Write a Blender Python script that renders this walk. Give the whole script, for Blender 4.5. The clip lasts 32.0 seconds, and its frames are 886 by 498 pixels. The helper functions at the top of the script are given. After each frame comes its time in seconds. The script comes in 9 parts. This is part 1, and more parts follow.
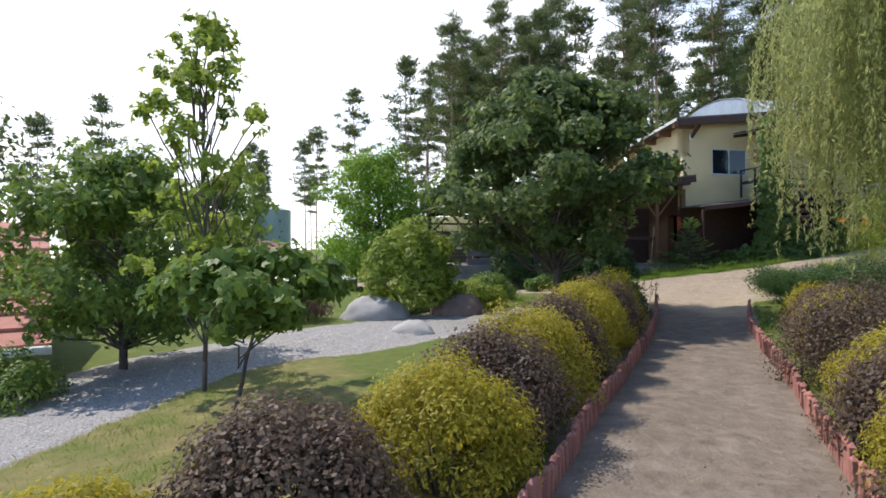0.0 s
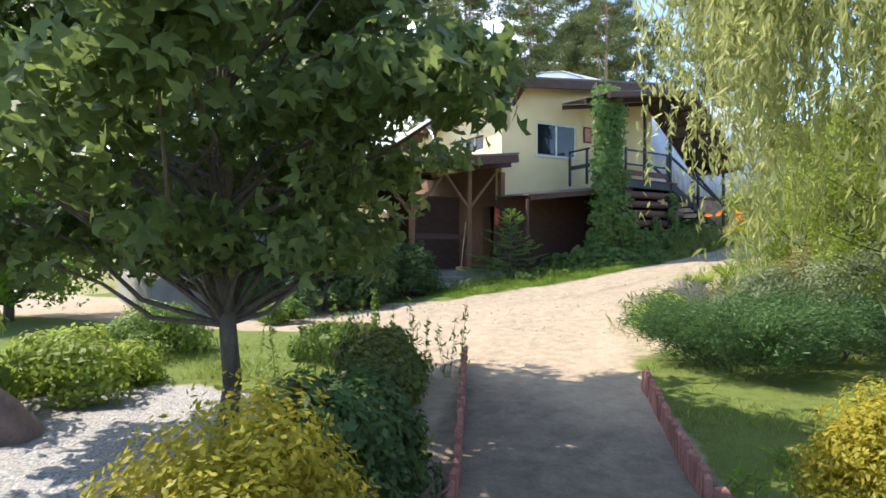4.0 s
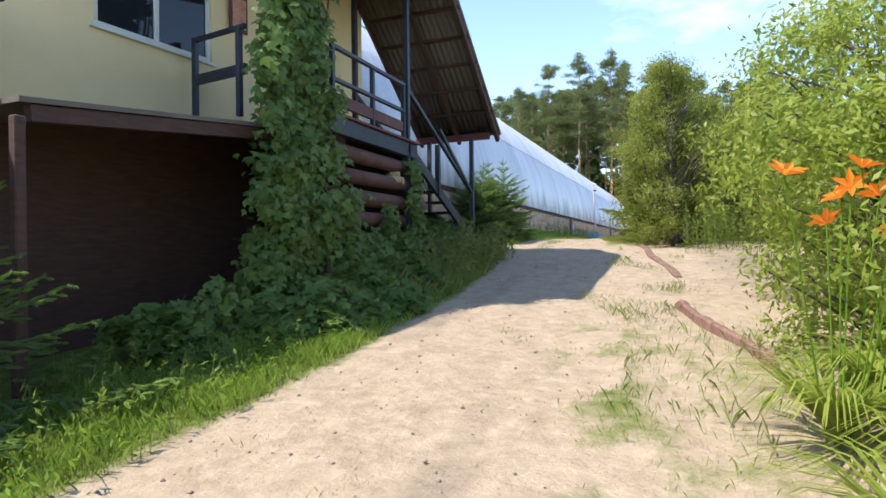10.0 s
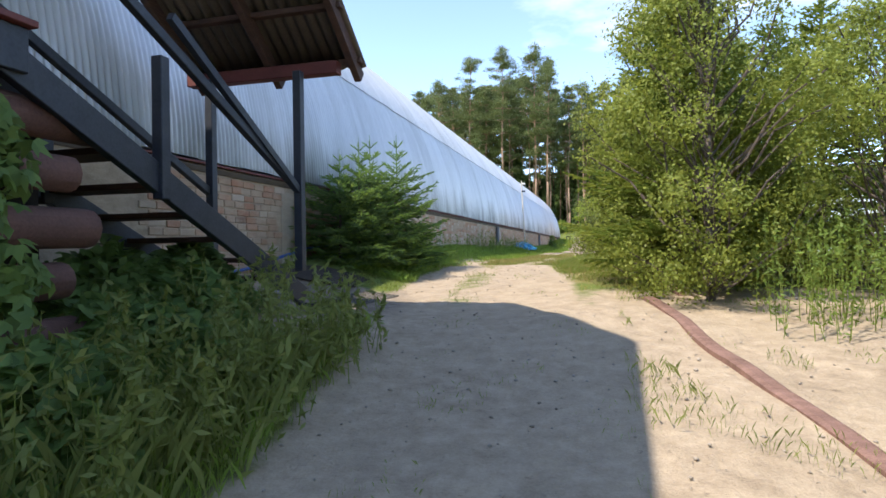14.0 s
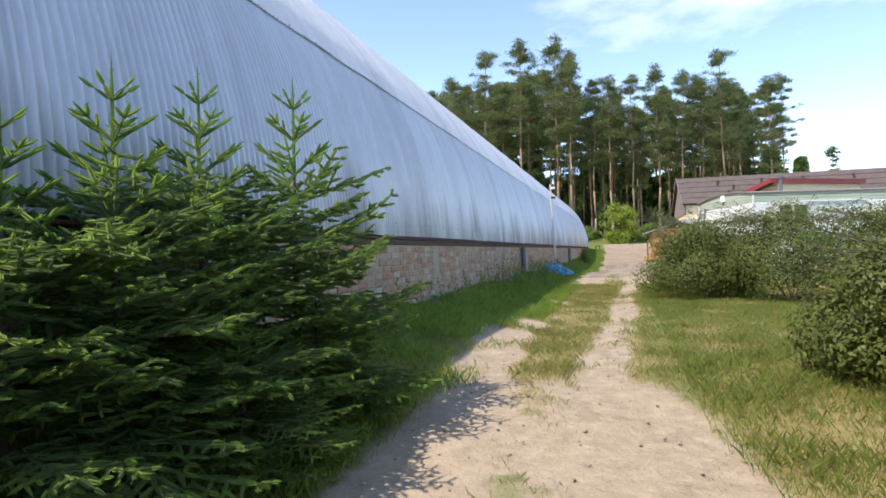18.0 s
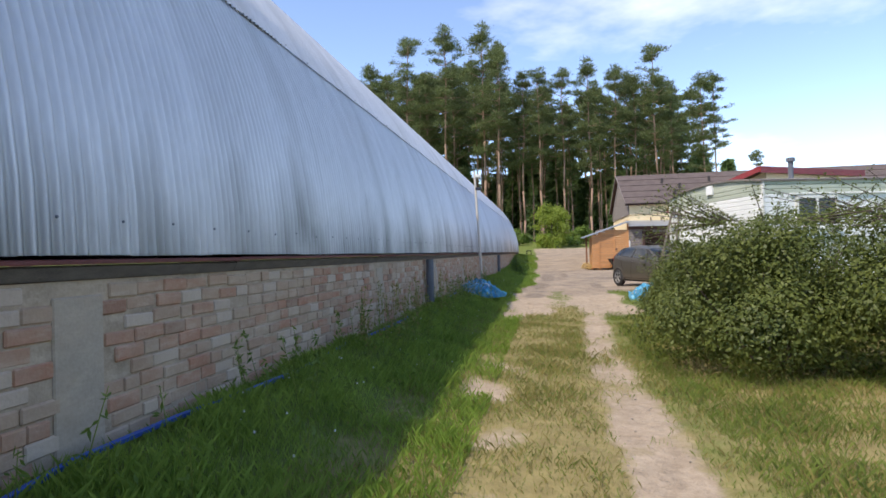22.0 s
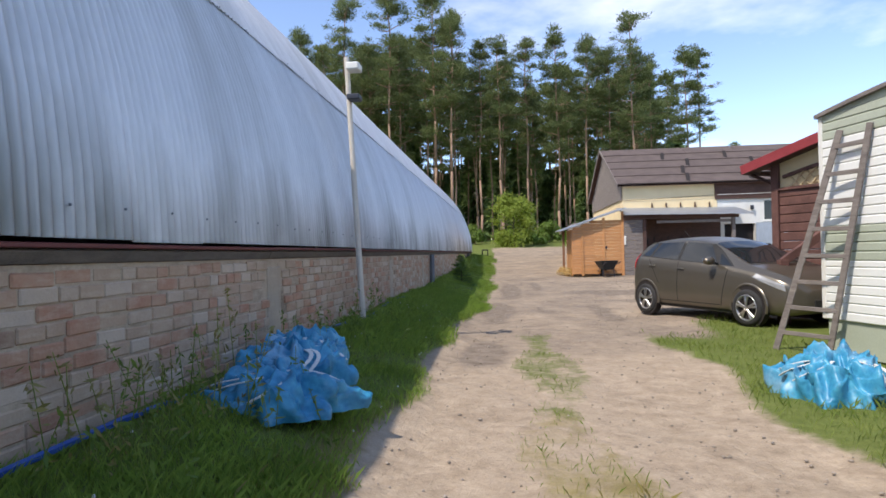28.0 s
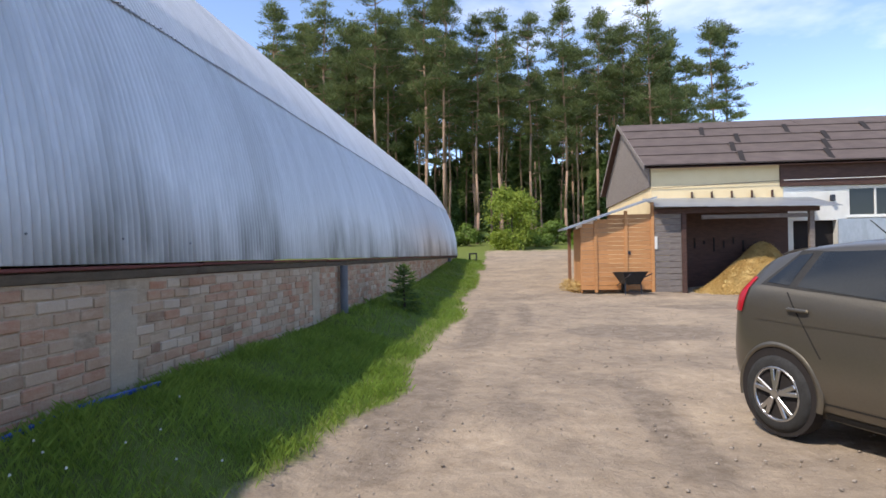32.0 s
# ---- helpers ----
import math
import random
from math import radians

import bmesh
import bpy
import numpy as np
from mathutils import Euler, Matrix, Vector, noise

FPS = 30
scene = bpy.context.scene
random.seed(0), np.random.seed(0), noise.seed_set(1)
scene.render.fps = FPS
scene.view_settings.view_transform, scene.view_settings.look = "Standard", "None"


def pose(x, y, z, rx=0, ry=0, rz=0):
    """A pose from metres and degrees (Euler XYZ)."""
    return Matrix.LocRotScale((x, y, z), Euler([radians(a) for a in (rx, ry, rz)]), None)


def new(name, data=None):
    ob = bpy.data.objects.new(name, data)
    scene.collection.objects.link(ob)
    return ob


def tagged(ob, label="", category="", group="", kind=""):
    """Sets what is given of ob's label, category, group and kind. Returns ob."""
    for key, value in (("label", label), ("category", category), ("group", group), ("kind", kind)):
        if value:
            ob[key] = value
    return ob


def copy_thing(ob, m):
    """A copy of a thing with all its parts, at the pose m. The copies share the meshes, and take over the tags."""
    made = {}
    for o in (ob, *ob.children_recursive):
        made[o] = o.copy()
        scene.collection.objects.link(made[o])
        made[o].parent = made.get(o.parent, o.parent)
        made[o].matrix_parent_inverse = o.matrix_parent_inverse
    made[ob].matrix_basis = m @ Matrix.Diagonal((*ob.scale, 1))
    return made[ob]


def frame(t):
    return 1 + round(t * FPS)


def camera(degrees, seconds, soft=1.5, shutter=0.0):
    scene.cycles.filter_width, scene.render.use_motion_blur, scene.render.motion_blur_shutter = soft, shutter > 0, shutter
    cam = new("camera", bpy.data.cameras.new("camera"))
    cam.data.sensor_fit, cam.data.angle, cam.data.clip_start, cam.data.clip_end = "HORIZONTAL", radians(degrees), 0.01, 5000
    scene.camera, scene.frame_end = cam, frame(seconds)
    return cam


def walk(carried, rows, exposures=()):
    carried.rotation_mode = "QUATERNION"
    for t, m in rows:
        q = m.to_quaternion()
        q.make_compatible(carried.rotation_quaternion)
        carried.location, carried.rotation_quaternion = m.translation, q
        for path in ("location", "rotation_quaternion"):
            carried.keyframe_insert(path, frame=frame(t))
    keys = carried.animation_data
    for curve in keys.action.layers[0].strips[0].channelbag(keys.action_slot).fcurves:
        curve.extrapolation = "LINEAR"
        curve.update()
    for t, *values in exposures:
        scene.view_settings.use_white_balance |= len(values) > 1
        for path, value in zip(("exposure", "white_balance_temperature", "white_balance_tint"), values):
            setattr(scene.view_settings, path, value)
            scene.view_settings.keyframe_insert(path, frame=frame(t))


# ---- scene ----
# seconds, eye x, y, z, pitch, roll, yaw
PATH = [
    (0, 18.815, -44.512, -1.136, 0.17, 0.13, 72.03),
    (0.5, 18.224, -43.929, -1.151, 0.10, -0.21, 66.24),
    (1, 17.555, -43.399, -1.171, 0.02, -0.37, 59.58),
    (1.5, 16.811, -42.854, -1.180, 0.13, -0.80, 58.91),
    (2, 16.086, -42.298, -1.153, 0.00, -0.62, 58.49),
    (2.5, 15.374, -41.764, -1.088, -0.15, -0.54, 58.14),
    (3, 14.714, -41.185, -1.012, -0.45, -0.22, 56.51),
    (3.5, 13.952, -40.601, -0.949, -0.38, -0.14, 55.92),
    (5.5, 10.639, -38.339, -1.014, -0.12, 0.17, 47.10),
    (6, 9.893, -37.693, -1.024, -0.06, 0.42, 43.40),
    (6.5, 9.223, -37.033, -1.022, 0.19, 0.44, 42.75),
    (7, 8.613, -36.342, -1.009, 0.27, 0.77, 41.19),
    (7.5, 8.050, -35.638, -0.979, 0.06, 0.48, 41.12),
    (8, 7.514, -34.932, -0.922, 0.08, 0.48, 40.52),
    (8.5, 7.013, -34.227, -0.851, 0.13, 0.42, 40.06),
    (9, 6.551, -33.490, -0.793, 0.05, 0.55, 34.09),
    (9.5, 6.115, -32.747, -0.746, 0.08, 0.25, 28.31),
    (10, 5.770, -31.927, -0.682, 0.09, 0.65, 22.28),
    (10.5, 5.482, -31.071, -0.608, 0.18, 0.56, 20.24),
    (11, 5.234, -30.233, -0.538, 0.11, 0.77, 18.36),
    (11.5, 5.015, -29.404, -0.442, -0.02, 0.79, 17.92),
    (12, 4.842, -28.573, -0.345, -0.31, 0.75, 14.55),
    (12.5, 4.713, -27.761, -0.295, -0.23, 0.79, 13.96),
    (13, 4.575, -26.917, -0.200, -0.21, 0.33, 14.06),
    (13.5, 4.466, -26.104, -0.132, -0.13, 0.53, 14.48),
    (15.5, 4.002, -22.768, 0.244, 0.38, 1.03, 15.78),
    (16, 3.842, -21.991, 0.383, 0.18, 1.34, 15.62),
    (16.5, 3.656, -21.225, 0.471, 0.26, 1.08, 16.26),
    (17, 3.458, -20.528, 0.578, 0.29, 1.01, 15.92),
    (17.5, 3.205, -19.703, 0.644, 0.48, 1.23, 16.44),
    (18, 2.993, -18.732, 0.719, 0.45, 1.48, 16.62),
    (18.5, 2.811, -17.724, 0.772, 0.43, 1.31, 16.85),
    (19, 2.663, -16.754, 0.815, 0.38, 1.66, 15.97),
    (19.5, 2.569, -15.811, 0.837, 0.47, 1.48, 15.85),
    (20, 2.513, -14.935, 0.882, 0.43, 1.60, 15.25),
    (20.5, 2.439, -14.107, 0.948, 0.64, 1.53, 15.42),
    (21, 2.423, -13.245, 0.998, 0.68, 1.85, 14.46),
    (21.5, 2.364, -12.437, 0.981, 0.66, 1.56, 12.32),
    (22, 2.305, -11.603, 0.948, 0.52, 1.44, 9.81),
    (22.5, 2.272, -10.707, 0.935, 0.64, 1.54, 9.47),
    (23, 2.293, -9.750, 0.932, 0.37, 1.42, 8.39),
    (23.5, 2.245, -8.804, 0.919, 0.44, 1.36, 7.60),
    (24, 2.225, -7.837, 0.932, 0.35, 1.30, 7.12),
    (24.5, 2.160, -6.897, 0.950, 0.48, 1.23, 7.27),
    (25, 2.170, -5.968, 0.956, 0.37, 1.28, 7.07),
    (25.5, 2.123, -5.007, 0.944, 0.50, 0.95, 7.30),
    (26, 2.170, -4.051, 0.912, 0.52, 0.72, 6.86),
    (26.5, 2.177, -3.108, 0.919, 0.59, 0.84, 6.55),
    (28.5, 2.237, 0.752, 0.863, 0.44, 1.22, 5.95),
    (29, 2.390, 1.713, 0.894, 0.44, 1.28, 6.17),
    (29.5, 2.490, 2.600, 0.941, 0.56, 1.14, 6.24),
    (30, 2.562, 3.505, 1.008, 0.56, 1.10, 6.05),
    (30.5, 2.658, 4.430, 1.034, 0.70, 0.83, 6.63),
    (31, 2.754, 5.356, 1.039, 0.63, 0.83, 6.88),
    (31.5, 2.838, 6.281, 1.025, 0.67, 0.69, 7.27),
    (32, 2.966, 7.199, 1.012, 0.59, 0.86, 6.71),
]
cam = camera(72.9, 32.0, soft=1.6)
walk(cam, [(t, pose(x, y, z, 90 + pt, rl, yw)) for t, x, y, z, pt, rl, yw in PATH],
     exposures=((0, 1.05, 6600, 12), (1.5, 1.65, 6600, 11), (3, 2.0, 6700, 10), (5.5, 1.75, 6800, 10), (7, 1.6, 6850, 11), (9, 1.84, 6900, 11), (11, 1.75, 6900, 11), (13, 1.8, 7000, 11), (16, 1.62, 7100, 11), (19, 1.42, 7000, 14), (21, 1.25, 6950, 15), (25, 1.12, 6900, 15), (32, 1.16, 6900, 14)))

# ---- world and sun ----
SUN_DIR = Vector((0.51, 0.5, -1.0)).normalized()
SUN_EL = math.asin(-SUN_DIR.z)
world = bpy.data.worlds.new("sky")
scene.world = world
world.use_nodes = True
wn = world.node_tree.nodes
wl = world.node_tree.links
sky = wn.new("ShaderNodeTexSky")
sky.sky_type = "NISHITA"
sky.sun_disc = False
sky.sun_elevation = SUN_EL
sky.sun_rotation = math.atan2(-SUN_DIR.x, -SUN_DIR.y)
sky.air_density, sky.dust_density, sky.ozone_density = 0.7, 0.05, 1.8
bg = wn["Background"]
tc = wn.new("ShaderNodeTexCoord")
cl = wn.new("ShaderNodeTexNoise")
cl.inputs["Scale"].default_value = 2.6
cl.inputs["Detail"].default_value = 6
cl.inputs["Roughness"].default_value = 0.55
mp = wn.new("ShaderNodeMapping")
mp.inputs["Scale"].default_value = (1, 1, 2.6)
mp.inputs["Location"].default_value = (0.4, 0.1, 0.3)
rp = wn.new("ShaderNodeValToRGB")
rp.color_ramp.elements[0].position = 0.55
rp.color_ramp.elements[0].color = (0, 0, 0, 1)
rp.color_ramp.elements[1].position = 0.92
rp.color_ramp.elements[1].color = (0.85, 0.85, 0.85, 1)
mxw = wn.new("ShaderNodeMixRGB")
mxw.inputs[2].default_value = (5.6, 5.8, 6.1, 1)
wl.new(tc.outputs["Generated"], mp.inputs["Vector"])
wl.new(mp.outputs["Vector"], cl.inputs["Vector"])
# thicker cloud in the western sky
sx = wn.new("ShaderNodeSeparateXYZ")
wl.new(tc.outputs["Generated"], sx.inputs[0])
cb = wn.new("ShaderNodeMapRange")
for k_, v_ in zip((1, 2, 3, 4), (-0.45, -0.9, 0.0, 0.5)):
    cb.inputs[k_].default_value = v_
wl.new(sx.outputs["X"], cb.inputs[0])
ca_ = wn.new("ShaderNodeMath")
wl.new(cl.outputs["Fac"], ca_.inputs[0])
wl.new(cb.outputs[0], ca_.inputs[1])
wl.new(ca_.outputs[0], rp.inputs["Fac"])
wl.new(rp.outputs["Color"], mxw.inputs[0])
wl.new(sky.outputs["Color"], mxw.inputs[1])
wl.new(mxw.outputs["Color"], bg.inputs["Color"])
bg.inputs["Strength"].default_value = 0.15
sun_data = bpy.data.lights.new("sun", "SUN")
sun_data.energy = 2.2
sun_data.angle = radians(0.6)
sun_data.color = (1.0, 0.95, 0.86)
sun = new("sun", sun_data)
sun.rotation_mode = "QUATERNION"
sun.rotation_quaternion = SUN_DIR.to_track_quat("-Z", "Y")


# ---- materials ----
def mat(name, c1, c2, scale=6.0, rough=0.8, bump=0.3, metal=0.0, fine=60.0, c3=None, stretch=None, spec=0.5, rand=0.0):
    """Two colours mixed by a coarse and a fine noise in world space, with relief; c3: stains."""
    m = bpy.data.materials.new(name)
    m.use_nodes = True
    n, l = m.node_tree.nodes, m.node_tree.links
    b = n["Principled BSDF"]
    geo = n.new("ShaderNodeNewGeometry")
    vec = geo.outputs["Position"]
    if stretch:
        mm = n.new("ShaderNodeMapping")
        mm.inputs["Scale"].default_value = stretch
        l.new(vec, mm.inputs["Vector"])
        vec = mm.outputs["Vector"]
    n1 = n.new("ShaderNodeTexNoise")
    n1.inputs["Scale"].default_value = scale
    n1.inputs["Detail"].default_value = 5
    n2 = n.new("ShaderNodeTexNoise")
    n2.inputs["Scale"].default_value = fine
    n2.inputs["Detail"].default_value = 4
    l.new(vec, n1.inputs["Vector"])
    l.new(vec, n2.inputs["Vector"])
    av = n.new("ShaderNodeMath")
    av.operation = "MULTIPLY_ADD"
    av.inputs[1].default_value = 0.45
    l.new(n2.outputs["Fac"], av.inputs[0])
    hf = n.new("ShaderNodeMath")
    hf.operation = "MULTIPLY"
    hf.inputs[1].default_value = 0.55
    l.new(n1.outputs["Fac"], hf.inputs[0])
    l.new(hf.outputs[0], av.inputs[2])
    r = n.new("ShaderNodeValToRGB")
    r.color_ramp.elements[0].position = 0.36
    r.color_ramp.elements[1].position = 0.64
    r.color_ramp.elements[0].color = (*c1, 1)
    r.color_ramp.elements[1].color = (*c2, 1)
    l.new(av.outputs[0], r.inputs["Fac"])
    col = r.outputs["Color"]
    if c3:
        n3 = n.new("ShaderNodeTexNoise")
        n3.inputs["Scale"].default_value = scale * 0.35
        n3.inputs["Detail"].default_value = 7
        n3.inputs["Roughness"].default_value = 0.7
        l.new(vec, n3.inputs["Vector"])
        r3 = n.new("ShaderNodeValToRGB")
        r3.color_ramp.elements[0].position = 0.5
        r3.color_ramp.elements[1].position = 0.7
        l.new(n3.outputs["Fac"], r3.inputs["Fac"])
        mx = n.new("ShaderNodeMixRGB")
        mx.inputs[2].default_value = (*c3, 1)
        l.new(r3.outputs["Color"], mx.inputs[0])
        l.new(col, mx.inputs[1])
        col = mx.outputs["Color"]
    if rand:
        oi = n.new("ShaderNodeObjectInfo")
        hs = n.new("ShaderNodeHueSaturation")
        ma = n.new("ShaderNodeMath")
        ma.operation = "MULTIPLY_ADD"
        ma.inputs[1].default_value = rand
        ma.inputs[2].default_value = 1 - rand / 2
        l.new(oi.outputs["Random"], ma.inputs[0])
        l.new(ma.outputs[0], hs.inputs["Value"])
        l.new(col, hs.inputs["Color"])
        col = hs.outputs["Color"]
    l.new(col, b.inputs["Base Color"])
    b.inputs["Roughness"].default_value = rough
    b.inputs["Metallic"].default_value = metal
    b.inputs["Specular IOR Level"].default_value = spec
    if bump:
        bp = n.new("ShaderNodeBump")
        bp.inputs["Strength"].default_value = bump
        bp.inputs["Distance"].default_value = 0.01
        l.new(av.outputs[0], bp.inputs["Height"])
        l.new(bp.outputs["Normal"], b.inputs["Normal"])
    return m


def leafmat(name, c1, c2, trans=0.35, rough=0.5, c3=None):
    """Leaves: each leaf takes its own shade; light passes through."""
    m = bpy.data.materials.new(name)
    m.use_nodes = True
    n, l = m.node_tree.nodes, m.node_tree.links
    b = n["Principled BSDF"]
    geo = n.new("ShaderNodeNewGeometry")
    r = n.new("ShaderNodeValToRGB")
    r.color_ramp.elements[0].color = (*c1, 1)
    r.color_ramp.elements[1].color = (*c2, 1)
    if c3:
        e = r.color_ramp.elements.new(0.93)
        e.color = (*c2, 1)
        r.color_ramp.elements[-1].color = (*c3, 1)
    nz = n.new("ShaderNodeTexNoise")
    nz.inputs["Scale"].default_value = 1.7
    nz.inputs["Detail"].default_value = 3
    l.new(geo.outputs["Position"], nz.inputs["Vector"])
    a = n.new("ShaderNodeMath")
    a.operation = "MULTIPLY_ADD"
    a.inputs[1].default_value = 0.6
    l.new(geo.outputs["Random Per Island"], a.inputs[0])
    h = n.new("ShaderNodeMath")
    h.operation = "MULTIPLY_ADD"
    h.inputs[1].default_value = 1.0
    h.inputs[2].default_value = -0.3
    l.new(nz.outputs["Fac"], h.inputs[0])
    l.new(h.outputs[0], a.inputs[2])
    l.new(a.outputs[0], r.inputs["Fac"])
    l.new(r.outputs["Color"], b.inputs["Base Color"])
    b.inputs["Roughness"].default_value = rough
    b.inputs["Specular IOR Level"].default_value = 0.25
    t = n.new("ShaderNodeBsdfTranslucent")
    hs = n.new("ShaderNodeHueSaturation")
    hs.inputs["Value"].default_value = 1.5
    hs.inputs["Hue"].default_value = 0.49
    l.new(r.outputs["Color"], hs.inputs["Color"])
    l.new(hs.outputs["Color"], t.inputs["Color"])
    mx = n.new("ShaderNodeMixShader")
    mx.inputs[0].default_value = trans
    l.new(b.outputs[0], mx.inputs[1])
    l.new(t.outputs[0], mx.inputs[2])
    l.new(mx.outputs[0], n["Material Output"].inputs["Surface"])
    return m


M_PLASTER = mat("yellow_plaster", (0.74, 0.57, 0.31), (0.82, 0.65, 0.37), 1.2, 0.9, 0.15, fine=90)
M_DARKWOOD = mat("dark_brown_wood", (0.045, 0.022, 0.017), (0.095, 0.046, 0.034), 5, 0.75, 0.4, stretch=(1, 1, 6))
M_POST = mat("red_brown_post", (0.16, 0.075, 0.04), (0.26, 0.13, 0.07), 6, 0.7, 0.4, stretch=(6, 6, 1))
M_LOG = mat("stained_log", (0.075, 0.032, 0.026), (0.16, 0.075, 0.06), 4, 0.75, 0.5)
M_CUT = mat("pale_cut_wood", (0.5, 0.36, 0.2), (0.62, 0.48, 0.3), 12, 0.8, 0.3)
M_IRON = mat("dark_blue_iron", (0.012, 0.016, 0.026), (0.03, 0.035, 0.05), 8, 0.5, 0.15, metal=0.0)
M_ROOFSHEET = mat("fibre_cement_sheet", (0.1, 0.085, 0.075), (0.17, 0.14, 0.12), 3, 0.85, 0.3)
M_STEEL = mat("galvanised_sheet", (0.36, 0.385, 0.42), (0.47, 0.495, 0.53), 0.9, 0.45, 0.08, metal=0.7, fine=14, c3=(0.27, 0.285, 0.29), stretch=(1, 3.5, 0.45), rand=0.06)


HALL_Y0, HALL_Y1 = -22.6, 39.4


def mildew(m):
    """Grey-green mildew low on the sheets, streaked down the waves, a few thin rust runs, and shade painted in the
    troughs.
    """
    n, l = m.node_tree.nodes, m.node_tree.links
    b = n["Principled BSDF"]
    old = b.inputs["Base Color"].links[0].from_socket
    geo = n.new("ShaderNodeNewGeometry")

    def field(scale, st, lo, hi, top=1.0):
        mp_, nz = n.new("ShaderNodeMapping"), n.new("ShaderNodeTexNoise")
        mp_.inputs["Scale"].default_value = st
        nz.inputs["Scale"].default_value = scale
        nz.inputs["Detail"].default_value = 6
        mr = n.new("ShaderNodeMapRange")
        mr.inputs[1].default_value, mr.inputs[2].default_value, mr.inputs[4].default_value = lo, hi, top
        l.new(geo.outputs["Position"], mp_.inputs["Vector"])
        l.new(mp_.outputs["Vector"], nz.inputs["Vector"])
        l.new(nz.outputs["Fac"], mr.inputs[0])
        return mr.outputs[0]

    def math_(op, a, c):
        k = n.new("ShaderNodeMath")
        k.operation = op
        for q, v in enumerate((a, c)):
            if isinstance(v, float):
                k.inputs[q].default_value = v
            else:
                l.new(v, k.inputs[q])
        return k.outputs[0]

    sx_ = n.new("ShaderNodeSeparateXYZ")
    l.new(geo.outputs["Position"], sx_.inputs[0])
    # how far the growth has crept up from the eaves differs from sheet to sheet
    reach = math_("ADD", math_("MULTIPLY", field(0.55, (0.1, 1, 0.1), 0.35, 0.75), 1.0), math_("MULTIPLY", field(7.0, (0.1, 1, 0.03), 0.3, 0.7), 0.35))
    rise = math_("SUBTRACT", sx_.outputs["Z"], 0.9)
    low_ = n.new("ShaderNodeMapRange")
    low_.inputs[1].default_value, low_.inputs[2].default_value = 0.25, -0.6
    l.new(math_("SUBTRACT", rise, reach), low_.inputs[0])
    fac = math_("MULTIPLY", math_("MULTIPLY", low_.outputs[0], field(1.6, (0.3, 1, 0.5), 0.2, 0.55)), 0.72)
    runs = math_("MULTIPLY", field(6.0, (0.05, 1, 0.012), 0.62, 0.72), field(0.8, (0.4, 1, 0.7), 0.54, 0.7, 0.26))
    fac = math_("MAXIMUM", fac, runs)
    # troughs of the waves painted darker by a sine: shade, with some dirt
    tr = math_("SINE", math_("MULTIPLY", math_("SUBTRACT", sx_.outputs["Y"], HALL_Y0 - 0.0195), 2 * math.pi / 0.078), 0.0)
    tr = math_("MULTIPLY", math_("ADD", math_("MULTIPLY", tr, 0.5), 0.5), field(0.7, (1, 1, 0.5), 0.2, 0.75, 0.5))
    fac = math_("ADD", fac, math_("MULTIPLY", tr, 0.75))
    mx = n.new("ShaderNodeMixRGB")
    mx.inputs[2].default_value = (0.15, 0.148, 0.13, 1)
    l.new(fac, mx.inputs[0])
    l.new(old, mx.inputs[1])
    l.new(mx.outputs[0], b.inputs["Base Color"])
    return m


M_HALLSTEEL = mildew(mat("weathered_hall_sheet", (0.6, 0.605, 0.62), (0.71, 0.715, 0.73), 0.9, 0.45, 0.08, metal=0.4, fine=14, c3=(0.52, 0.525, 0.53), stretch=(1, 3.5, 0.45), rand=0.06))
M_MORTAR = mat("lime_mortar", (0.34, 0.265, 0.19), (0.47, 0.375, 0.275), 5, 0.95, 0.7, c3=(0.16, 0.12, 0.085))
M_REDPAINT = mat("red_oxide_paint", (0.1, 0.02, 0.018), (0.16, 0.035, 0.03), 4, 0.6, 0.2)
M_EAVES = mat("grey_brown_eaves_board", (0.09, 0.075, 0.065), (0.16, 0.135, 0.115), 5, 0.85, 0.4, stretch=(4, 1, 4))
M_CONCRETE = mat("grey_concrete", (0.2, 0.185, 0.165), (0.3, 0.28, 0.25), 3, 0.95, 0.4)
M_PIPE = mat("grey_pipe", (0.1, 0.11, 0.13), (0.15, 0.16, 0.18), 4, 0.6, 0.1)
M_WHITE = mat("white_paint", (0.62, 0.62, 0.58), (0.72, 0.72, 0.68), 3, 0.6, 0.1)
M_CREAM = mat("cream_plaster", (0.7, 0.56, 0.33), (0.78, 0.64, 0.4), 1.5, 0.9, 0.15)
M_BARNROOF = mat("brown_bitumen_sheet", (0.075, 0.055, 0.048), (0.12, 0.09, 0.08), 2, 0.85, 0.4)
M_GREYWOOD = mat("weathered_grey_board", (0.13, 0.11, 0.1), (0.24, 0.21, 0.19), 5, 0.85, 0.5, stretch=(1, 1, 5))
M_ORANGEWOOD = mat("orange_varnished_board", (0.42, 0.19, 0.07), (0.56, 0.28, 0.11), 5, 0.6, 0.3, stretch=(1, 1, 6), rand=0.2)
M_BARK = mat("bark", (0.07, 0.055, 0.045), (0.14, 0.11, 0.09), 8, 0.95, 0.8, stretch=(3, 3, 0.7))
M_PINEBARK = mat("pine_bark", (0.2, 0.13, 0.09), (0.36, 0.235, 0.16), 3, 0.95, 0.8, stretch=(2, 2, 0.5))
# plain black for tar, tools and wheel arches, and for painted-in shade
M_BLACK = mat("black_parts_and_shade", (0.01, 0.008, 0.008), (0.02, 0.015, 0.014), 3, 0.9, 0.1)
M_RUBBER = mat("tyre_rubber", (0.015, 0.015, 0.015), (0.03, 0.03, 0.03), 20, 0.85, 0.2)
